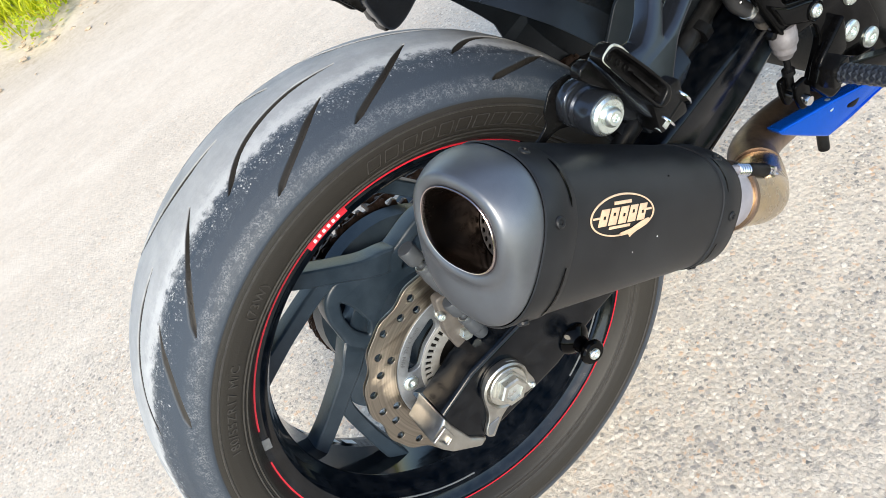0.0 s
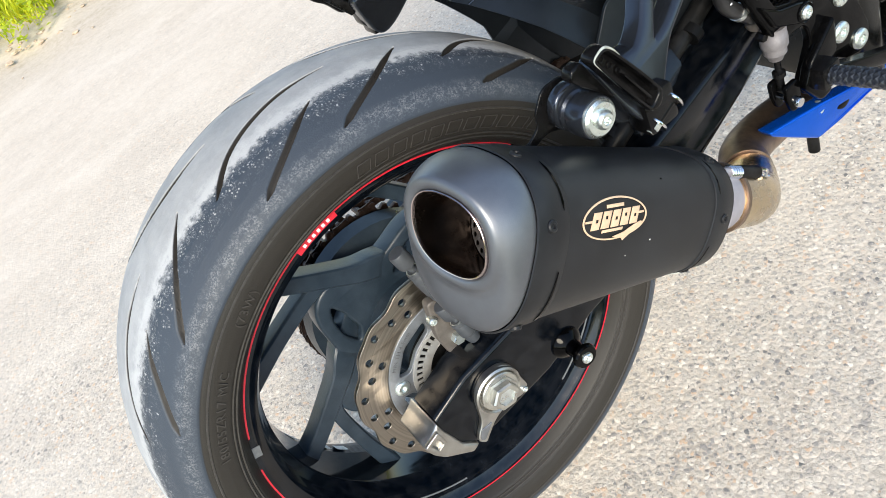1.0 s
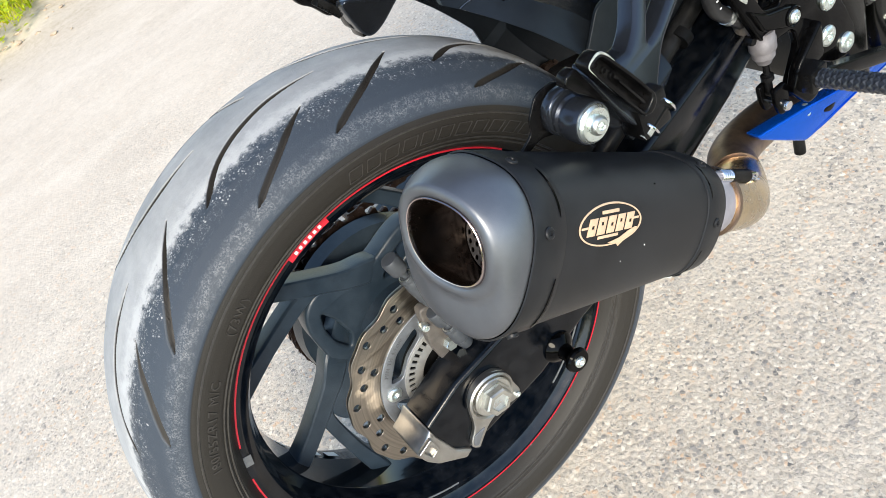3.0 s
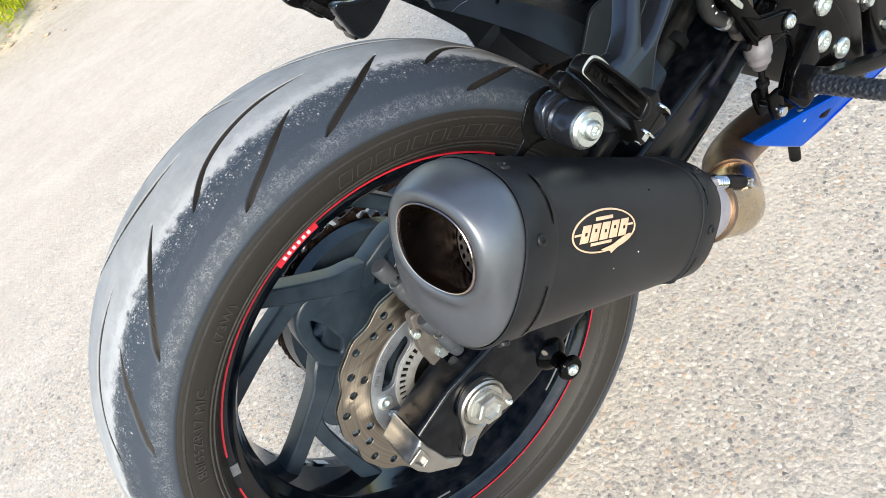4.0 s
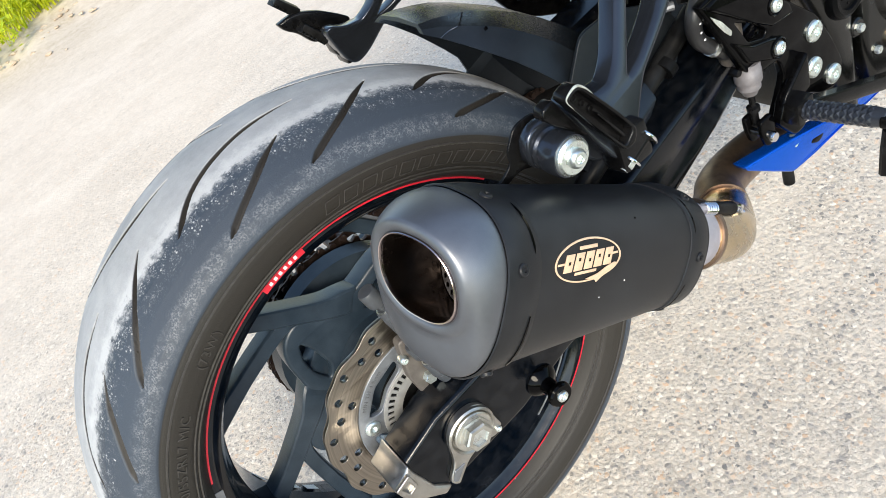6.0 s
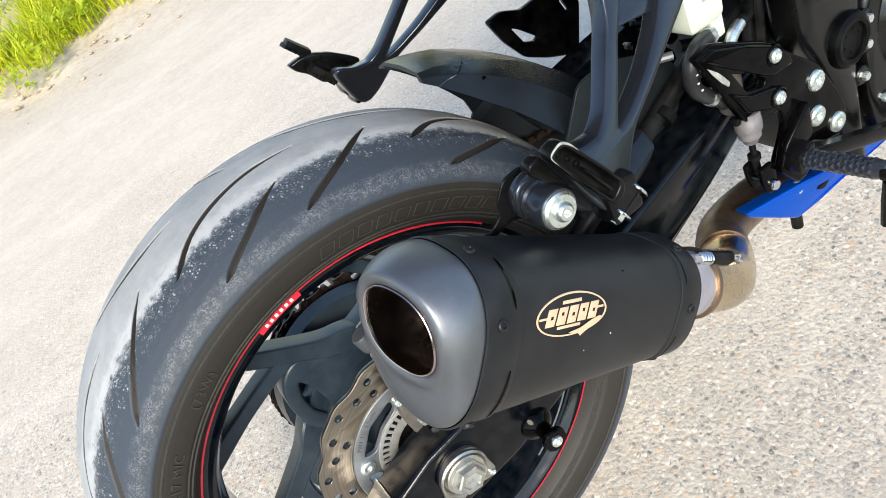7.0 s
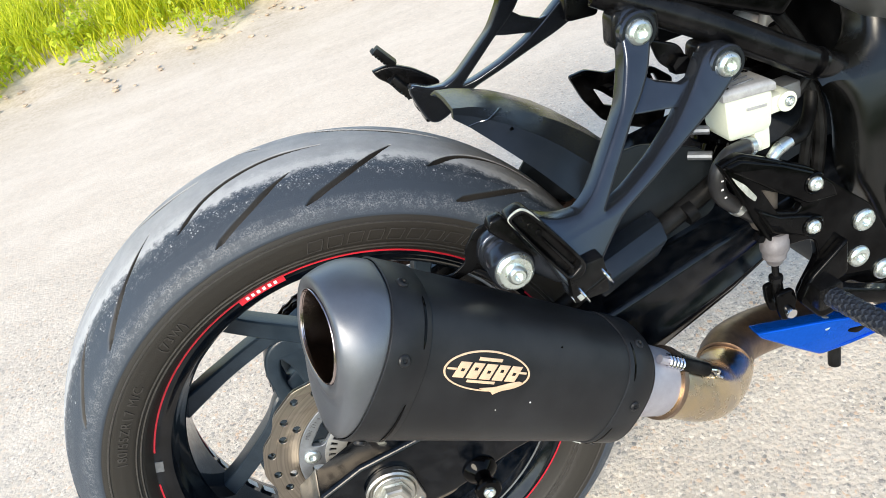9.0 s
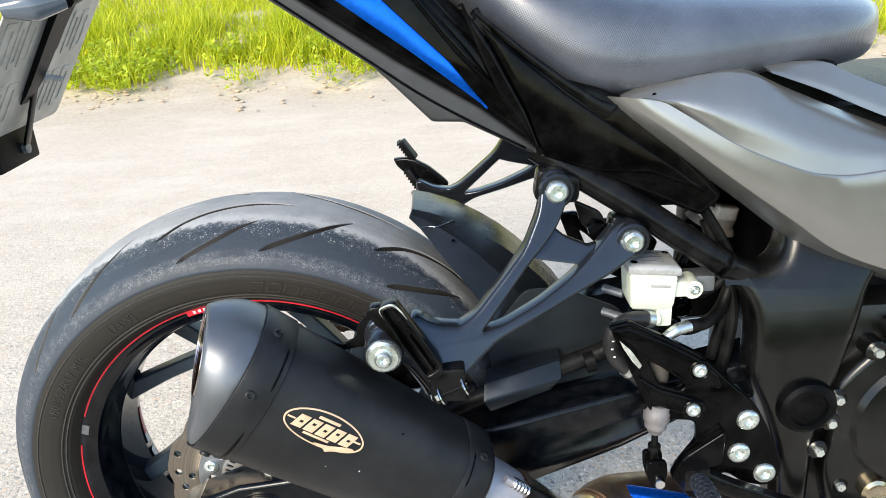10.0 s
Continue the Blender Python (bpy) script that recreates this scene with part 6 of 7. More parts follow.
# ---- brake fluid reservoir ----
def build_reservoir():
    res = part("fluid_reservoir", loft([[Vector(p) for p in r] for r in (
        [(0.402, -0.147, 0.2260), (0.438, -0.147, 0.2230), (0.438, -0.116, 0.2230), (0.402, -0.116, 0.2260)],
        [(0.399, -0.150, 0.2320), (0.443, -0.150, 0.2290), (0.443, -0.112, 0.2290), (0.399, -0.112, 0.2320)],
        [(0.397, -0.151, 0.2680), (0.445, -0.151, 0.2630), (0.445, -0.110, 0.2630), (0.397, -0.110, 0.2680)])]), M_RESERVOIR, bike, "milky white brake fluid reservoir with grey lid")
    bevel_mesh(res, 0.004)
    lid = part("lid", loft([[Vector(p) for p in r] for r in (
        [(0.395, -0.153, 0.268), (0.447, -0.153, 0.263), (0.447, -0.108, 0.263), (0.395, -0.108, 0.268)],
        [(0.395, -0.153, 0.275), (0.447, -0.153, 0.270), (0.447, -0.108, 0.270), (0.395, -0.108, 0.275)],
        [(0.398, -0.150, 0.278), (0.444, -0.150, 0.273), (0.444, -0.112, 0.273), (0.398, -0.112, 0.278)])]), M_RESCAP, res, "grey reservoir lid")
    bevel_mesh(lid, 0.0015)
    for x, y in ((0.402, -0.145), (0.440, -0.117)):
        part("lid_screw", lathe([(0.0036, 0.0), (0.0036, 0.0008), (0.0028, 0.0012), (0.0012, 0.0012), (0, 0.0004)], (x, y, 0.2785 - (x - 0.388) * 0.115), (0.11, 0, 1), 14), M_GLOSS, res)
    for k in range(3):
        part("lid_writing", block((0.409, -0.143 + 0.009 * k, 0.2752), (0.432, -0.1415 + 0.009 * k, 0.2766), 0.0002, 1), M_CARRIER, res)
    flat("level_mark", [rounded([(0.418, 0.2520), (0.438, 0.2500), (0.438, 0.2525), (0.418, 0.2545)], 0.0008)], M_RESCAP, res, side(-0.1510), 0.001, 0.0002)
    part("mounting_ear", lathe([(0.0, -0.012), (0.0095, -0.012), (0.0095, 0.012), (0.0, 0.012)], (0.4615, -0.135, 0.2445), (0, -1, 0), 24), M_RESERVOIR, res)
    part("ear_arm", block((0.436, -0.145, 0.236), (0.462, -0.125, 0.253), 0.003), M_RESERVOIR, res)
    bolt(res, (0.4625, -0.1475, 0.2450), r=0.0050, h=0.003)
    part("outlet_boss", block((0.4260, -0.1480, 0.2060), (0.4420, -0.1250, 0.2340), 0.003), M_RESERVOIR, res)
    part("outlet", lathe([(0.0068, 0.0), (0.0068, 0.012), (0, 0.012)], (0.428, -0.147, 0.2145), (-1, -0.1, 0.15), 16), M_RESERVOIR, res)
    run = [(0.4210, -0.1480, 0.2155), (0.4060, -0.1530, 0.2195), (0.3920, -0.1580, 0.2200), (0.3815, -0.1590, 0.2110), (0.3785, -0.1580, 0.1970), (0.3830, -0.1570, 0.1810), (0.3940, -0.1570, 0.1680), (0.4060, -0.1560, 0.1560), (0.4160, -0.1540, 0.1460)]
    hose = part("reservoir_hose", tube(run, 0.0078, 16), M_HOSE, res, "black reservoir hose with white print")
    for a, b in ((run[0], (0.4150, -0.1500, 0.2172)), ((0.3955, -0.1570, 0.1665), (0.4000, -0.1566, 0.1620))):
        part("hose_clamp", tube([a, b], 0.0088, 16), M_STEEL, hose, "bright hose clamp")
    for x, z in ((0.4010, 0.2200), (0.3950, 0.2195), (0.3795, 0.2030), (0.3788, 0.1940), (0.3815, 0.1850)):
        part("hose_print", block((x - 0.0012, -0.1664, z - 0.0008), (x + 0.0012, -0.1655, z + 0.0008), 0.0002, 1), M_HOSEMARK, hose)
    return res


build_reservoir()
banjo = part("banjo_fitting", tube([(0.418, -0.158, 0.186), (0.430, -0.156, 0.194), (0.446, -0.152, 0.2035), (0.460, -0.148, 0.205)], [0.0045, 0.005, 0.0062, 0.0062], 14), M_STEEL, bike, "zinc banjo fitting on the brake hose")
part("banjo_bolt", lathe([(0.0085, 0.0), (0.0085, 0.010), (0.0055, 0.011), (0, 0.011)], (0.414, -0.158, 0.180), (-0.2, -0.1, 1), 6), M_STEEL, banjo)
part("brake_line", tube([(0.458, -0.148, 0.205), (0.480, -0.140, 0.204), (0.500, -0.125, 0.215), (0.515, -0.110, 0.245)], 0.0065, 12), M_RUBBER, banjo)

# ---- frame, subframe, engine ----
FRAME = [(0.483, 0.264, 0.004), (0.505, 0.246), (0.518, 0.222), (0.520, 0.180), (0.519, 0.148), (0.538, 0.112), (0.556, 0.060), (0.566, 0.0), (0.572, -0.06), (0.600, -0.06), (0.597, 0.05), (0.598, 0.085), (0.610, 0.145), (0.622, 0.200), (0.634, 0.250), (0.700, 0.300), (0.760, 0.360), (0.640, 0.420), (0.580, 0.385), (0.556, 0.300), (0.5490, 0.2710), (0.5300, 0.2585), (0.5010, 0.2670)]


def frame_lean(c):
    """The beam's upper part rolls inwards."""
    return Vector((c.x, c.y + 2.6 * max(0.0, c.z - 0.180) ** 2 if c.z < 0.33 else c.y + 0.0585 + 0.78 * (c.z - 0.33), c.z))


frame_part = flat("main_frame", [rounded(FRAME, 0.02, 6)], M_FRAME, bike, side(-0.1450), 0.048, 0.014, "satin black cast main frame", frame_lean, seg=4, cuts=[0.10, 0.16] + [0.18 + 0.015 * k for k in range(16)])
part("pivot_cap", lathe([(0.0300, 0.166), (0.0305, 0.170), (0.0285, 0.176), (0.0240, 0.1785), (0.0195, 0.1780), (0.0185, 0.1755), (0.0, 0.1755)], (0.5775, 0, 0.1175), (0, -1, 0), 40), M_PLASTIC, frame_part, "round black pivot cap")
for k in range(6):
    a = radians(60 * k + 15)
    part("cap_hole", lathe([(0.0014, 0.0), (0.0014, 0.0006), (0, 0.0006)], (0.5775 + 0.0125 * math.cos(a), -0.1755, 0.1175 + 0.0125 * math.sin(a)), (0, -1, 0), 8), M_GLOSS, frame_part)
sub = part("subframe", tube([(0.540, -0.126, 0.240), (0.484, -0.146, 0.2745), (0.405, -0.138, 0.330), (0.340, -0.126, 0.372), (0.312, -0.116, 0.390)], 0.0140, 20), M_SATIN, bike, "satin black steel subframe tube")
part("weld", tube([(0.4905, -0.150, 0.2705), (0.4875, -0.150, 0.2725)], [0.0146, 0.0148], 16), M_SATIN, sub)
part("tube_left", tube([(0.500, 0.150, 0.268), (0.405, 0.138, 0.330), (0.325, 0.126, 0.382), (0.240, 0.105, 0.440)], 0.0165, 16), M_SATIN, sub)
for x, z, w in ((0.3254, 0.3575, 0.020), (0.3947, 0.3078, 0.020)):
    for sg in (1, -1):
        flat("mounting_tab", [rounded([(x - w, z - 0.012), (x - w * 0.8, z + 0.020), (x + w * 1.2, z + 0.010), (x + w * 1.1, z - 0.016)], 0.008)], M_SATIN, sub, Matrix.Diagonal((1, sg, 1, 1)) @ side(-0.138), 0.020, 0.003)
flat("gusset", [rounded([(0.345, 0.340), (0.372, 0.326), (0.380, 0.304), (0.368, 0.300), (0.352, 0.316)], 0.006)], M_SATIN, sub, side(-0.130), 0.006, 0.0015)
bolt(sub, (0.366, -0.136, 0.312), r=0.009, h=0.008, mat=M_GLOSS, hexed=True)
for z in (0.205, 0.232):
    part("cross_pin", tube([(0.382, -0.105, z), (0.400, -0.118, z - 0.002)], 0.0045, 10), M_CARRIER, sub)


def build_shock():
    top, low = Vector((0.538, 0.005, 0.272)), Vector((0.470, 0.010, 0.120))
    d = (low - top).normalized()
    s1 = d.orthogonal().normalized()
    s2 = d.cross(s1)
    coil = [top + d * (0.030 + 0.00175 * k) + (s1 * math.cos(k * 0.42) + s2 * math.sin(k * 0.42)) * 0.026 for k in range(75)]
    sh = part("shock_absorber", tube(coil, 0.0058, 8, smooth=False), M_GLOSS, bike, "black coil spring shock absorber")
    part("damper", tube([top, low], 0.015, 16), M_GLOSS, sh)
    part("spring_collar", lathe([(0.0, -0.002), (0.022, -0.002), (0.024, 0.004), (0.024, 0.014), (0.027, 0.016), (0.030, 0.022), (0.0, 0.022)], top, d, 28), M_SHOCK, sh, "bright shock spring collar")
    flat("collar_notch", [rounded([(0.520, 0.270), (0.545, 0.268), (0.548, 0.284), (0.524, 0.288)], 0.003)], M_SHOCK, sh, side(-0.026), 0.012, 0.003)
    return sh


build_shock()
core = part("under_tray", block((0.575, -0.110, 0.120), (0.720, 0.110, 0.420), 0.015), M_PLASTIC, bike, "black plastic battery tray")
part("tray_side", block((0.520, 0.060, 0.100), (0.580, 0.110, 0.300), 0.012), M_PLASTIC, core)
part("tray_wall", block((0.430, 0.020, 0.270), (0.580, 0.110, 0.405), 0.012), M_PLASTIC, core)
part("tray_top", block((0.330, -0.105, 0.400), (0.600, 0.105, 0.452), 0.012), M_PLASTIC, core)
for k, (a, b, c) in enumerate((((0.470, -0.110, 0.330), (0.510, -0.115, 0.250), (0.495, -0.120, 0.150)), ((0.485, -0.100, 0.300), (0.512, -0.120, 0.215), (0.505, -0.125, 0.130)), ((0.440, -0.100, 0.240), (0.480, -0.115, 0.225), (0.515, -0.120, 0.260)), ((0.430, -0.095, 0.190), (0.470, -0.110, 0.180), (0.505, -0.120, 0.205)))):
    part("cable", tube([a, b, c], 0.0055 + 0.001 * (k % 2), 10), M_RUBBER, core, "black cable")
part("connector", block((0.446, -0.128, 0.232), (0.490, -0.105, 0.250), 0.003), M_CARRIER, core, "grey wiring connector")


def build_engine():
    eng = part("engine", block((0.590, -0.150, -0.080), (0.800, 0.150, 0.220), 0.02), M_FRAME, bike, "dark cast engine with clutch cover")
    cov = flat("clutch_cover", [rounded([(0.604, 0.130), (0.620, 0.155), (0.650, 0.186), (0.720, 0.215), (0.790, 0.180), (0.800, 0.0), (0.720, -0.07), (0.625, -0.040), (0.606, 0.030), (0.612, 0.085)], 0.02)], M_FRAME, eng, side(-0.155), 0.030, 0.008, "", seg=3)
    part("cover_dome", lathe([(0.080, 0.168), (0.074, 0.176), (0.060, 0.179), (0.0, 0.180)], (0.705, 0, 0.090), (0, -1, 0), 40), M_FRAME, eng)
    for x, z in ((0.598, 0.060), (0.627, 0.013), (0.610, 0.123), (0.641, 0.176), (0.606, 0.095), (0.660, 0.195)):
        part("bolt_lug", lathe([(0.011, 0.150), (0.011, 0.168), (0.009, 0.170), (0, 0.170)], (x, 0, z), (0, -1, 0), 18), M_FRAME, eng)
        bolt(eng, (x, -0.170, z), r=0.0050, h=0.005, hexed=True)
    part("oil_plug", lathe([(0.015, 0.168), (0.015, 0.178), (0.011, 0.180), (0.006, 0.178), (0, 0.178)], (0.662, 0, 0.008), (0, -1, 0), 24), M_PIPE_GOLD, eng, "brassy oil plug")
    return eng


build_engine()

# ---- blue belly fairing ----
def build_belly():
    def warp(c):
        return Vector((c.x, c.y - 0.004 * math.sin(min(max((c.x - 0.40) / 0.25, 0), 1) * math.pi) + 0.10 * max(0, -0.03 - c.z), c.z))

    bel = flat("belly_fairing", [rounded([(0.4040, 0.0100, 0.003), (0.4085, 0.0015, 0.003), (0.4420, -0.0255), (0.4765, -0.0535, 0.004), (0.5160, -0.0560), (0.5590, -0.0560), (0.6450, -0.0630), (0.780, -0.070), (0.780, -0.030), (0.675, -0.038), (0.633, -0.0400), (0.560, -0.0310), (0.4800, -0.0065), (0.4150, 0.0085)], 0.006)], M_BLUE, bike, side(-0.1535), 0.018, 0.0030, "metallic blue belly fairing", warp, seg=4)
    flat("slot", [rounded([(0.505, -0.033), (0.521, -0.043), (0.533, -0.036), (0.517, -0.026)], 0.006)], M_GLOSS, bel, side(-0.1640), 0.003, 0.001)
    part("drain_peg", tube([(0.5467, -0.096, -0.040), (0.5467, -0.096, -0.152)], 0.0075, 12, smooth=False), M_RUBBER, bel, "black rubber peg")
    bolt(bel, (0.484, -0.160, -0.015), (0, -1, 0.4), r=0.008, h=0.004)
    return bel


build_belly()

# ---- fairings, seat and tail ----
def grid_panel(name, rows, thick, mat, label, parent=None, sharp=40):
    """A curved panel through rows of points, with a thickness towards the bike's middle."""
    lines = [spline(r, 6) for r in rows]
    cols = list(zip(*lines))
    sm = [spline(c, 5) for c in cols]
    rings = []
    for c in sm:
        sg = 1 if c[0].y < 0 else -1
        rings.append(list(c) + [p + Vector((0, thick * sg, 0)) for p in reversed(c)])
    return part(name, loft(rings), mat, parent or bike, label, sharp)


def along(pts, n):
    """n points at even steps of a line through the given ones."""
    line = spline(pts, 10)
    d = np.concatenate([[0], np.cumsum([(q - p).length for p, q in zip(line, line[1:])])])
    at = np.linspace(0, d[-1], n)
    return [Vector([float(np.interp(v, d, [p[k] for p in line])) for k in range(3)]) for v in at]


def build_side_cover():
    """Graphite cover under the seat: a rounded upper face with a ledge, a sharp crease, a bulged lower face and a bevelled rim."""
    n = 26
    top = along([(0.3850, -0.146, 0.4380), (0.4010, -0.1445, 0.4425), (0.4368, -0.139, 0.4494), (0.4720, -0.135, 0.4530), (0.5024, -0.135, 0.4490), (0.5399, -0.135, 0.4307), (0.5944, -0.135, 0.4069), (0.6321, -0.135, 0.3915), (0.7200, -0.135, 0.3560)], n)
    crease = along([(0.4140, -0.1500, 0.4380), (0.4370, -0.1565, 0.4235), (0.4758, -0.1665, 0.3990), (0.5016, -0.1715, 0.3860), (0.5275, -0.1755, 0.3755), (0.5483, -0.178, 0.3678), (0.5700, -0.178, 0.3645), (0.5887, -0.178, 0.3638), (0.6300, -0.178, 0.3680), (0.7200, -0.178, 0.3740)], n)
    low = along([(0.3845, -0.1462, 0.4382), (0.4090, -0.1525, 0.4195), (0.4306, -0.1580, 0.4035), (0.4839, -0.1670, 0.3620), (0.5397, -0.170, 0.3210), (0.5977, -0.170, 0.2810), (0.7200, -0.170, 0.2350)], n)
    rim_line = along([(0.3690, -0.1380, 0.4385), (0.3880, -0.1360, 0.4190), (0.4410, -0.1330, 0.3760), (0.4960, -0.1320, 0.3350), (0.5485, -0.1320, 0.2930), (0.5940, -0.1320, 0.2640), (0.7200, -0.1320, 0.2110)], n)

    def sheet(name, a, b, bows, label, parent=None):
        rings = []
        for p, q in zip(a, b):
            grow = min(1.0, (q - p).length / 0.05)
            out = [p + (q - p) * f + Vector((0, bow * grow, 0)) for f, bow in bows]
            rings.append(out + [v + Vector((0, 0.0015 + 0.0065 * min(1.0, len(rings) / 4), 0)) for v in reversed(out)])
        return part(name, loft(rings), M_FAIRING, parent or bike, label, 35)

    cover = sheet("side_fairing", [c + Vector((0, -0.0012, 0)) for c in crease], low, ((0, 0), (0.03, -0.0014), (0.2, -0.0022), (0.4, -0.0034), (0.6, -0.0040), (0.8, -0.0030), (0.94, -0.0012), (1, 0)), "satin graphite side fairing under the seat")
    sheet("upper_face", top, [c + Vector((0, 0.0022, 0.0)) for c in crease], ((0, 0), (0.12, -0.0045), (0.26, -0.0085), (0.40, -0.0115), (0.52, -0.0125), (0.64, -0.0110), (0.76, -0.0075), (0.88, -0.0035), (1, 0)), "", cover)
    sheet("fairing_ledge", [v + Vector((0, 0.010, 0.0030 * min(1.0, k / 8))) for k, v in enumerate(top)], [v + Vector((0, 0.0008, -0.0006)) for v in top], ((0, 0), (0.5, 0), (1, 0)), "", cover)
    sheet("fairing_rim", low, rim_line, ((0, 0), (0.06, -0.001), (0.5, -0.001), (1, 0)), "", cover)
    return cover


side_cover = build_side_cover()
part("cover_screw", lathe([(0.0022, -0.001), (0.0022, 0.0006), (0, 0.0008)], (0.4120, -0.1503, 0.4392), (0.2, -1, 0.4), 12), M_GLOSS, side_cover)
tank_cover = grid_panel("tank_cover", [
    [(0.520, -0.116, 0.4530), (0.5723, -0.120, 0.4540), (0.594, -0.123, 0.4450), (0.6314, -0.125, 0.4290), (0.780, -0.125, 0.372)],
    [(0.520, -0.128, 0.4520), (0.5680, -0.136, 0.4400), (0.592, -0.138, 0.4300), (0.6310, -0.140, 0.4140), (0.780, -0.140, 0.355)],
    [(0.522, -0.133, 0.4490), (0.5640, -0.140, 0.4330), (0.592, -0.142, 0.4205), (0.6300, -0.144, 0.4040), (0.780, -0.144, 0.343)],
], 0.010, M_FAIRING, "satin graphite tank side cover")
part("cover_core", block((0.500, -0.122, 0.340), (0.780, 0.115, 0.415), 0.01), M_PLASTIC, tank_cover)


def build_seat():
    rows = [(0.215, 0.070, 0.556, 0.600), (0.252, 0.105, 0.527, 0.600), (0.290, 0.130, 0.490, 0.578), (0.335, 0.144, 0.456, 0.556), (0.375, 0.148, 0.442, 0.542), (0.440, 0.144, 0.444, 0.528), (0.510, 0.128, 0.451, 0.520), (0.570, 0.106, 0.453, 0.514), (0.618, 0.084, 0.456, 0.508), (0.652, 0.058, 0.460, 0.502), (0.672, 0.025, 0.468, 0.494)]
    rings = []
    for x, w, lo, hi in rows:
        half, zc = [], lo + 0.30 * (hi - lo)
        for k in range(28):
            t = 2 * math.pi * k / 28
            c, v = math.cos(t), math.sin(t)
            half.append(Vector((x, -w * math.copysign(abs(c) ** 0.85, c), zc + (hi - zc if v > 0 else zc - lo + 0.024) * math.copysign(abs(v) ** 0.85, v))))
        rings.append(half)
    cols = [spline(c, 4) for c in zip(*rings)]
    return part("seat", loft([list(r) for r in zip(*cols)]), M_SEAT, bike, "black grained vinyl rider seat", 50)


build_seat()


side_panel = flat("side_panel", [rounded([(0.256, 0.520, 0.003), (0.268, 0.506), (0.300, 0.478), (0.332, 0.456), (0.366, 0.446), (0.398, 0.430), (0.486, 0.338), (0.466, 0.318), (0.400, 0.350), (0.318, 0.386)], 0.006)], M_GLOSS, bike, side(-0.1300), 0.020, 0.005, "gloss black side panel", seg=3)
flat("panel_face", [rounded([(0.2561, 0.5135, 0.001), (0.2855, 0.4858), (0.310, 0.465), (0.335, 0.4437), (0.3657, 0.4216), (0.3867, 0.4063), (0.4296, 0.3756), (0.4720, 0.3430, 0.002), (0.440, 0.3560), (0.4142, 0.3670), (0.3669, 0.3705), (0.3160, 0.3870, 0.002), (0.301, 0.4300), (0.2720, 0.4880)], 0.004)], M_GLOSS, side_panel, side(-0.1405), 0.009, 0.0022, "", seg=3)
flat("panel_facet", [rounded([(0.2440, 0.5250, 0.001), (0.2545, 0.5125), (0.2700, 0.4870), (0.2985, 0.4310), (0.3140, 0.3900, 0.001), (0.3043, 0.3991), (0.2746, 0.4472), (0.2607, 0.4800)], 0.004)], M_GLOSS, side_panel, side(-0.1420), 0.010, 0.0035, "", lambda c: Vector((c.x, c.y - 0.30 * (c.x - 0.28 + 0.45 * (c.z - 0.455)), c.z)), seg=3)
flat("seat_base", [rounded([(0.258, 0.520), (0.300, 0.484), (0.336, 0.456), (0.366, 0.436), (0.384, 0.430), (0.372, 0.418), (0.336, 0.445), (0.286, 0.488), (0.256, 0.516)], 0.003)], M_SATIN, side_panel, side(-0.1385), 0.008, 0.002)
tail = flat("tail_fairing", [rounded([(0.060, 0.560), (0.108, 0.535), (0.188, 0.479), (0.262, 0.432), (0.313, 0.392), (0.322, 0.400), (0.300, 0.440), (0.262, 0.486), (0.228, 0.524), (0.200, 0.560)], 0.006)], M_GLOSS, bike, side(-0.1220), 0.026, 0.006, "gloss black tail fairing with blue flash", seg=3)
flat("blue_flash", [rounded([(0.100, 0.565), (0.138, 0.534), (0.200, 0.487), (0.266, 0.433, 0.001), (0.234, 0.476), (0.178, 0.532), (0.150, 0.565)], 0.004)], M_BLUE, tail, side(-0.1358), 0.004, 0.0012, "blue painted flash")
flat("tail_ridge", [rounded([(0.196, 0.540), (0.206, 0.540), (0.250, 0.486), (0.312, 0.400, 0.002), (0.290, 0.428), (0.240, 0.482)], 0.004)], M_GLOSS, tail, side(-0.1360), 0.010, 0.004)
flat("undertail", [rounded([(0.040, 0.566), (0.079, 0.537), (0.166, 0.474), (0.215, 0.422), (0.244, 0.420), (0.308, 0.386), (0.316, 0.388), (0.262, 0.431), (0.188, 0.478), (0.108, 0.534), (0.070, 0.566)], 0.003)], M_UNDERTAIL, tail, side(-0.1180), 0.024, 0.004, "dark grey plastic undertail", seg=3)
part("undertail_groove", tube([(0.060, -0.1302, 0.5560), (0.083, -0.1302, 0.5385), (0.166, -0.1302, 0.4775), (0.205, -0.1302, 0.4490), (0.246, -0.1302, 0.4235), (0.300, -0.1302, 0.3930)], 0.0013, 8), M_GLOSS, tail)
flat("undertail_floor", [rounded([(0.050, 0.560), (0.170, 0.476), (0.216, 0.432), (0.300, 0.404), (0.330, 0.420), (0.220, 0.540)], 0.004)], M_PLASTIC, tail, side(0.0), 0.20, 0.004)


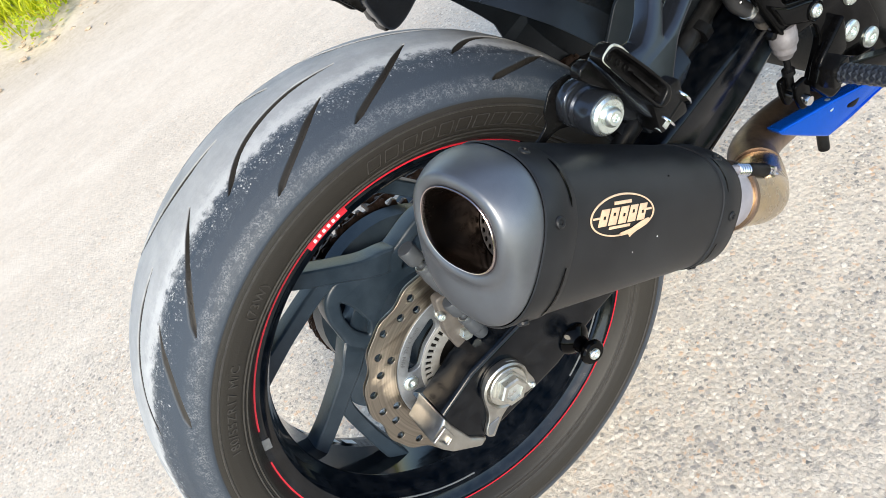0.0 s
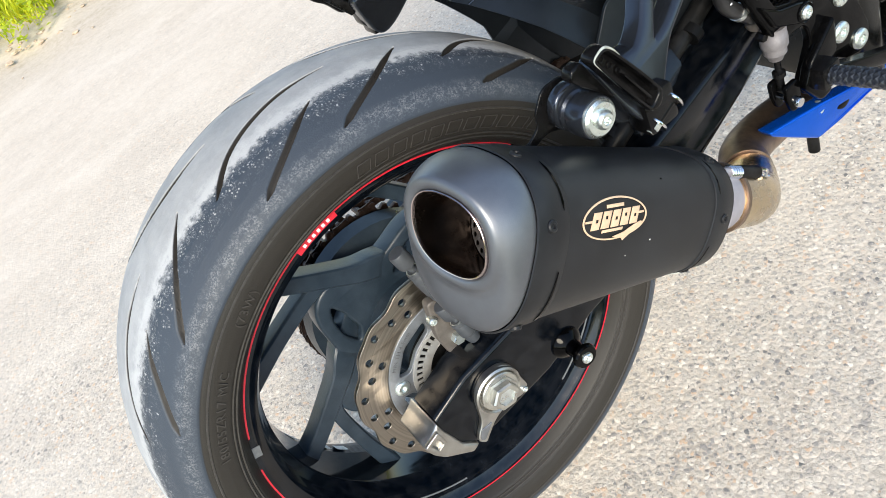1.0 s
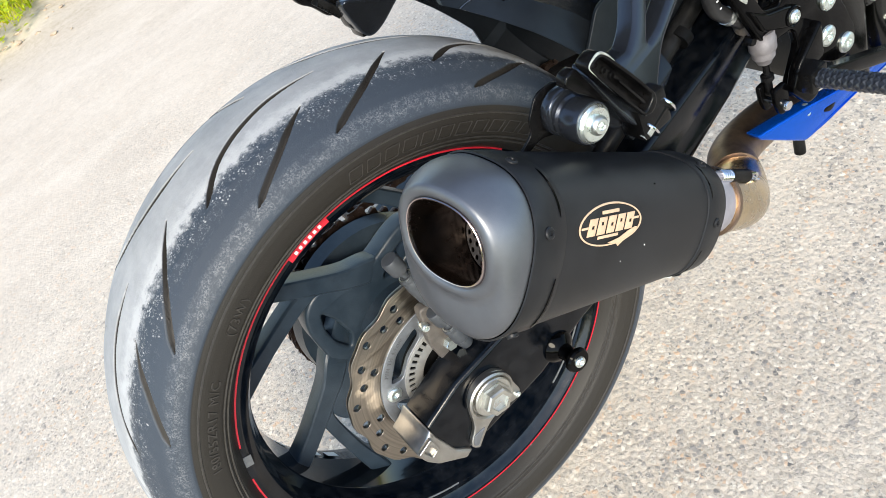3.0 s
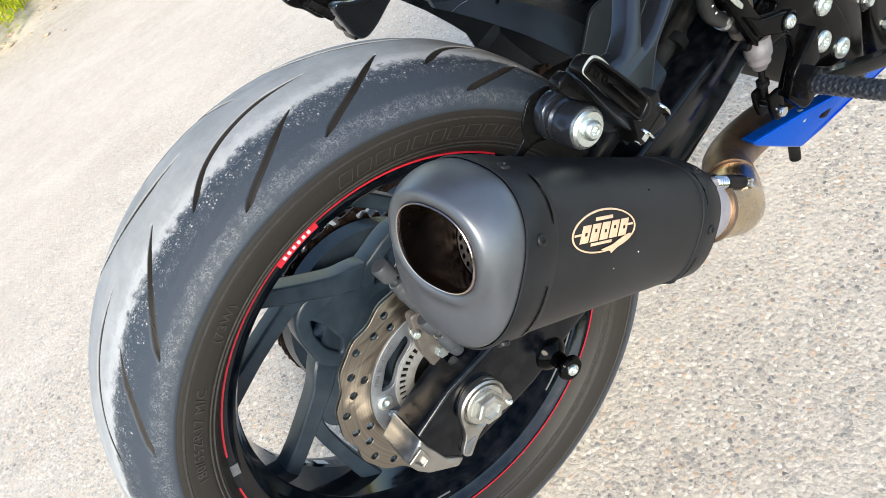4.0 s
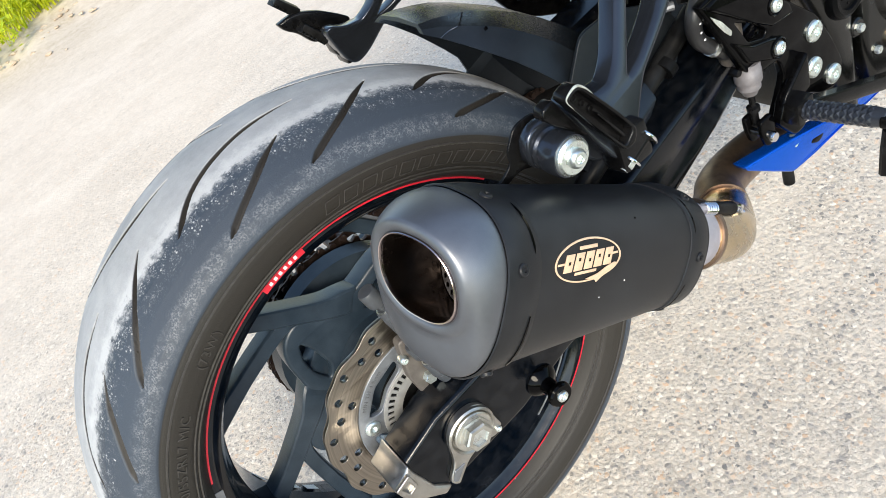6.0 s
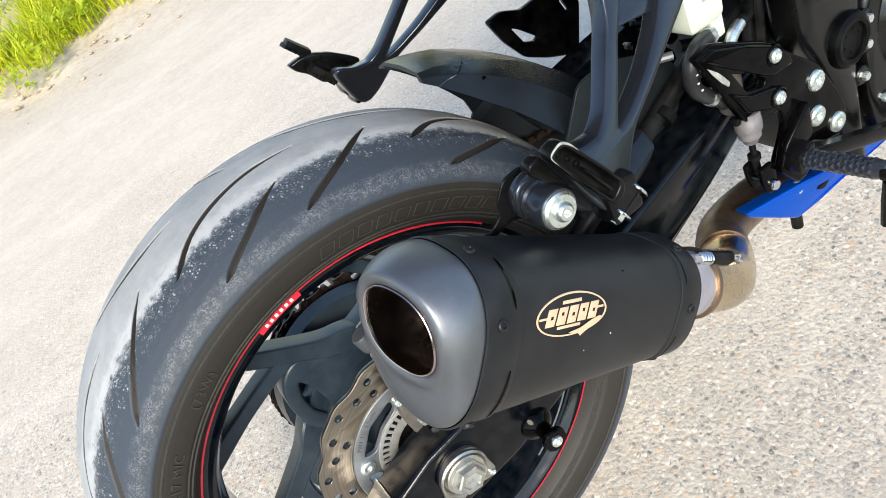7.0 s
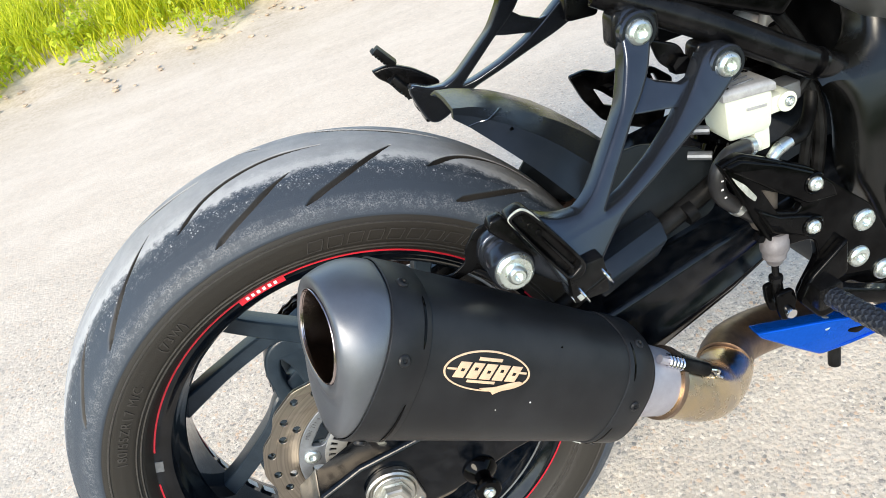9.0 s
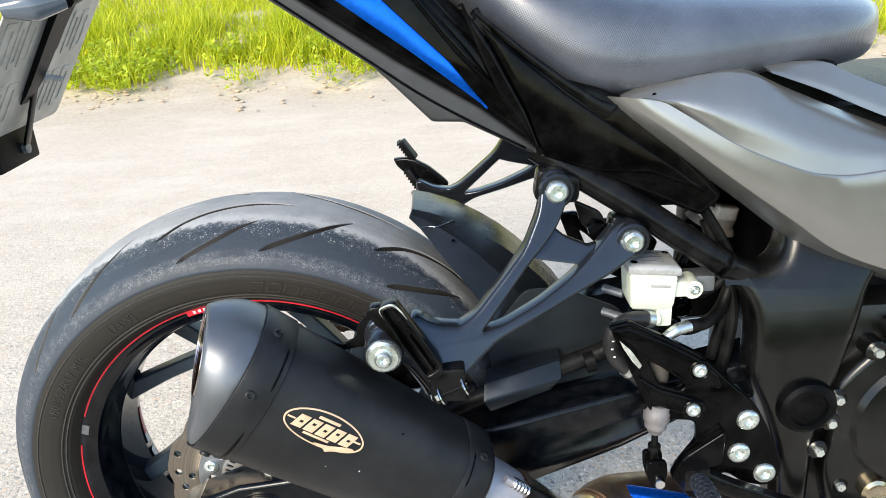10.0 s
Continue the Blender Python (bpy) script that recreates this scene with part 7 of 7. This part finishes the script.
def build_plate():
    slope = Vector((0.052, 0, 0.080)).normalized()
    m = Matrix.Translation((-0.243, 0, 0.408)) @ Matrix((Vector((0, 1, 0)), slope, Vector((0, 1, 0)).cross(slope))).transposed().to_4x4()
    holder = part("plate_holder", tube([(-0.120, 0.0, 0.580), (-0.160, 0.0, 0.530), (-0.205, 0.0, 0.462), (-0.222, 0.0, 0.440)], [0.019, 0.017, 0.013, 0.007], shape=[(-1, -0.35), (1, -0.35), (0.8, 0.35), (-0.8, 0.35)]), M_PLASTIC, bike, "black plastic number plate holder")
    flat("number_plate", [rounded([(-0.105, 0.0), (0.105, 0.0), (0.105, 0.175), (-0.105, 0.175)], 0.010)], M_PLATE, holder, m, 0.0022, 0.0008, "bare metal back of the number plate")
    for i, (x, w) in enumerate(((-0.085, 0.010), (-0.062, 0.006), (-0.040, 0.010), (0.030, 0.008), (0.055, 0.008), (0.080, 0.010))):
        for j in range(2):
            flat("plate_emboss", [rounded([(x - w, 0.018 + 0.072 * j), (x + w, 0.018 + 0.072 * j), (x + w, 0.070 + 0.072 * j), (x - w, 0.070 + 0.072 * j)], 0.003), rounded([(x - w * 0.5, 0.026 + 0.072 * j), (x + w * 0.5, 0.026 + 0.072 * j), (x + w * 0.5, 0.062 + 0.072 * j), (x - w * 0.5, 0.062 + 0.072 * j)], 0.002)], M_PLATE, holder, m @ Matrix.Translation((0, 0, 0.0012)), 0.0016, 0.0005)
    part("plate_bolt", tube([(-0.206, 0.018, 0.464), (-0.186, 0.026, 0.458)], 0.0030, 8), M_RESCAP, holder)
    part("plate_nut", lathe([(0.0065, 0.0), (0.0065, 0.005), (0, 0.005)], (-0.204, 0.019, 0.4635), (0.9, 0.2, -0.2), 6), M_RESCAP, holder)
    part("reflector_stay", slab((-0.210, 0.012, 0.455), (-0.236, 0.012, 0.392), 0.010, 0.012, 0.003, 0.003, up=(0.8, 0, -0.4), bevel=0.0008), M_SATIN, holder)
    ref = part("reflector", block((-0.250, -0.042, 0.372), (-0.240, 0.042, 0.412), 0.003), M_PLASTIC, holder, "black back of the rear reflector")
    part("reflector_boss", lathe([(0.006, 0.0), (0.006, 0.005), (0.002, 0.006), (0, 0.006)], (-0.240, 0.012, 0.388), (1, 0, 0), 14), M_CARRIER, holder)
    sig = part("turn_signal", tube([(-0.108, -0.096, 0.547), (-0.130, -0.110, 0.5430), (-0.153, -0.120, 0.5415)], [0.010, 0.0145, 0.008], 18), M_LENS, holder, "smoked turn signal")
    part("signal_stalk", tube([(-0.110, -0.010, 0.572), (-0.104, -0.055, 0.556), (-0.108, -0.096, 0.547)], 0.010, 12), M_RUBBER, holder)
    return holder


build_plate()
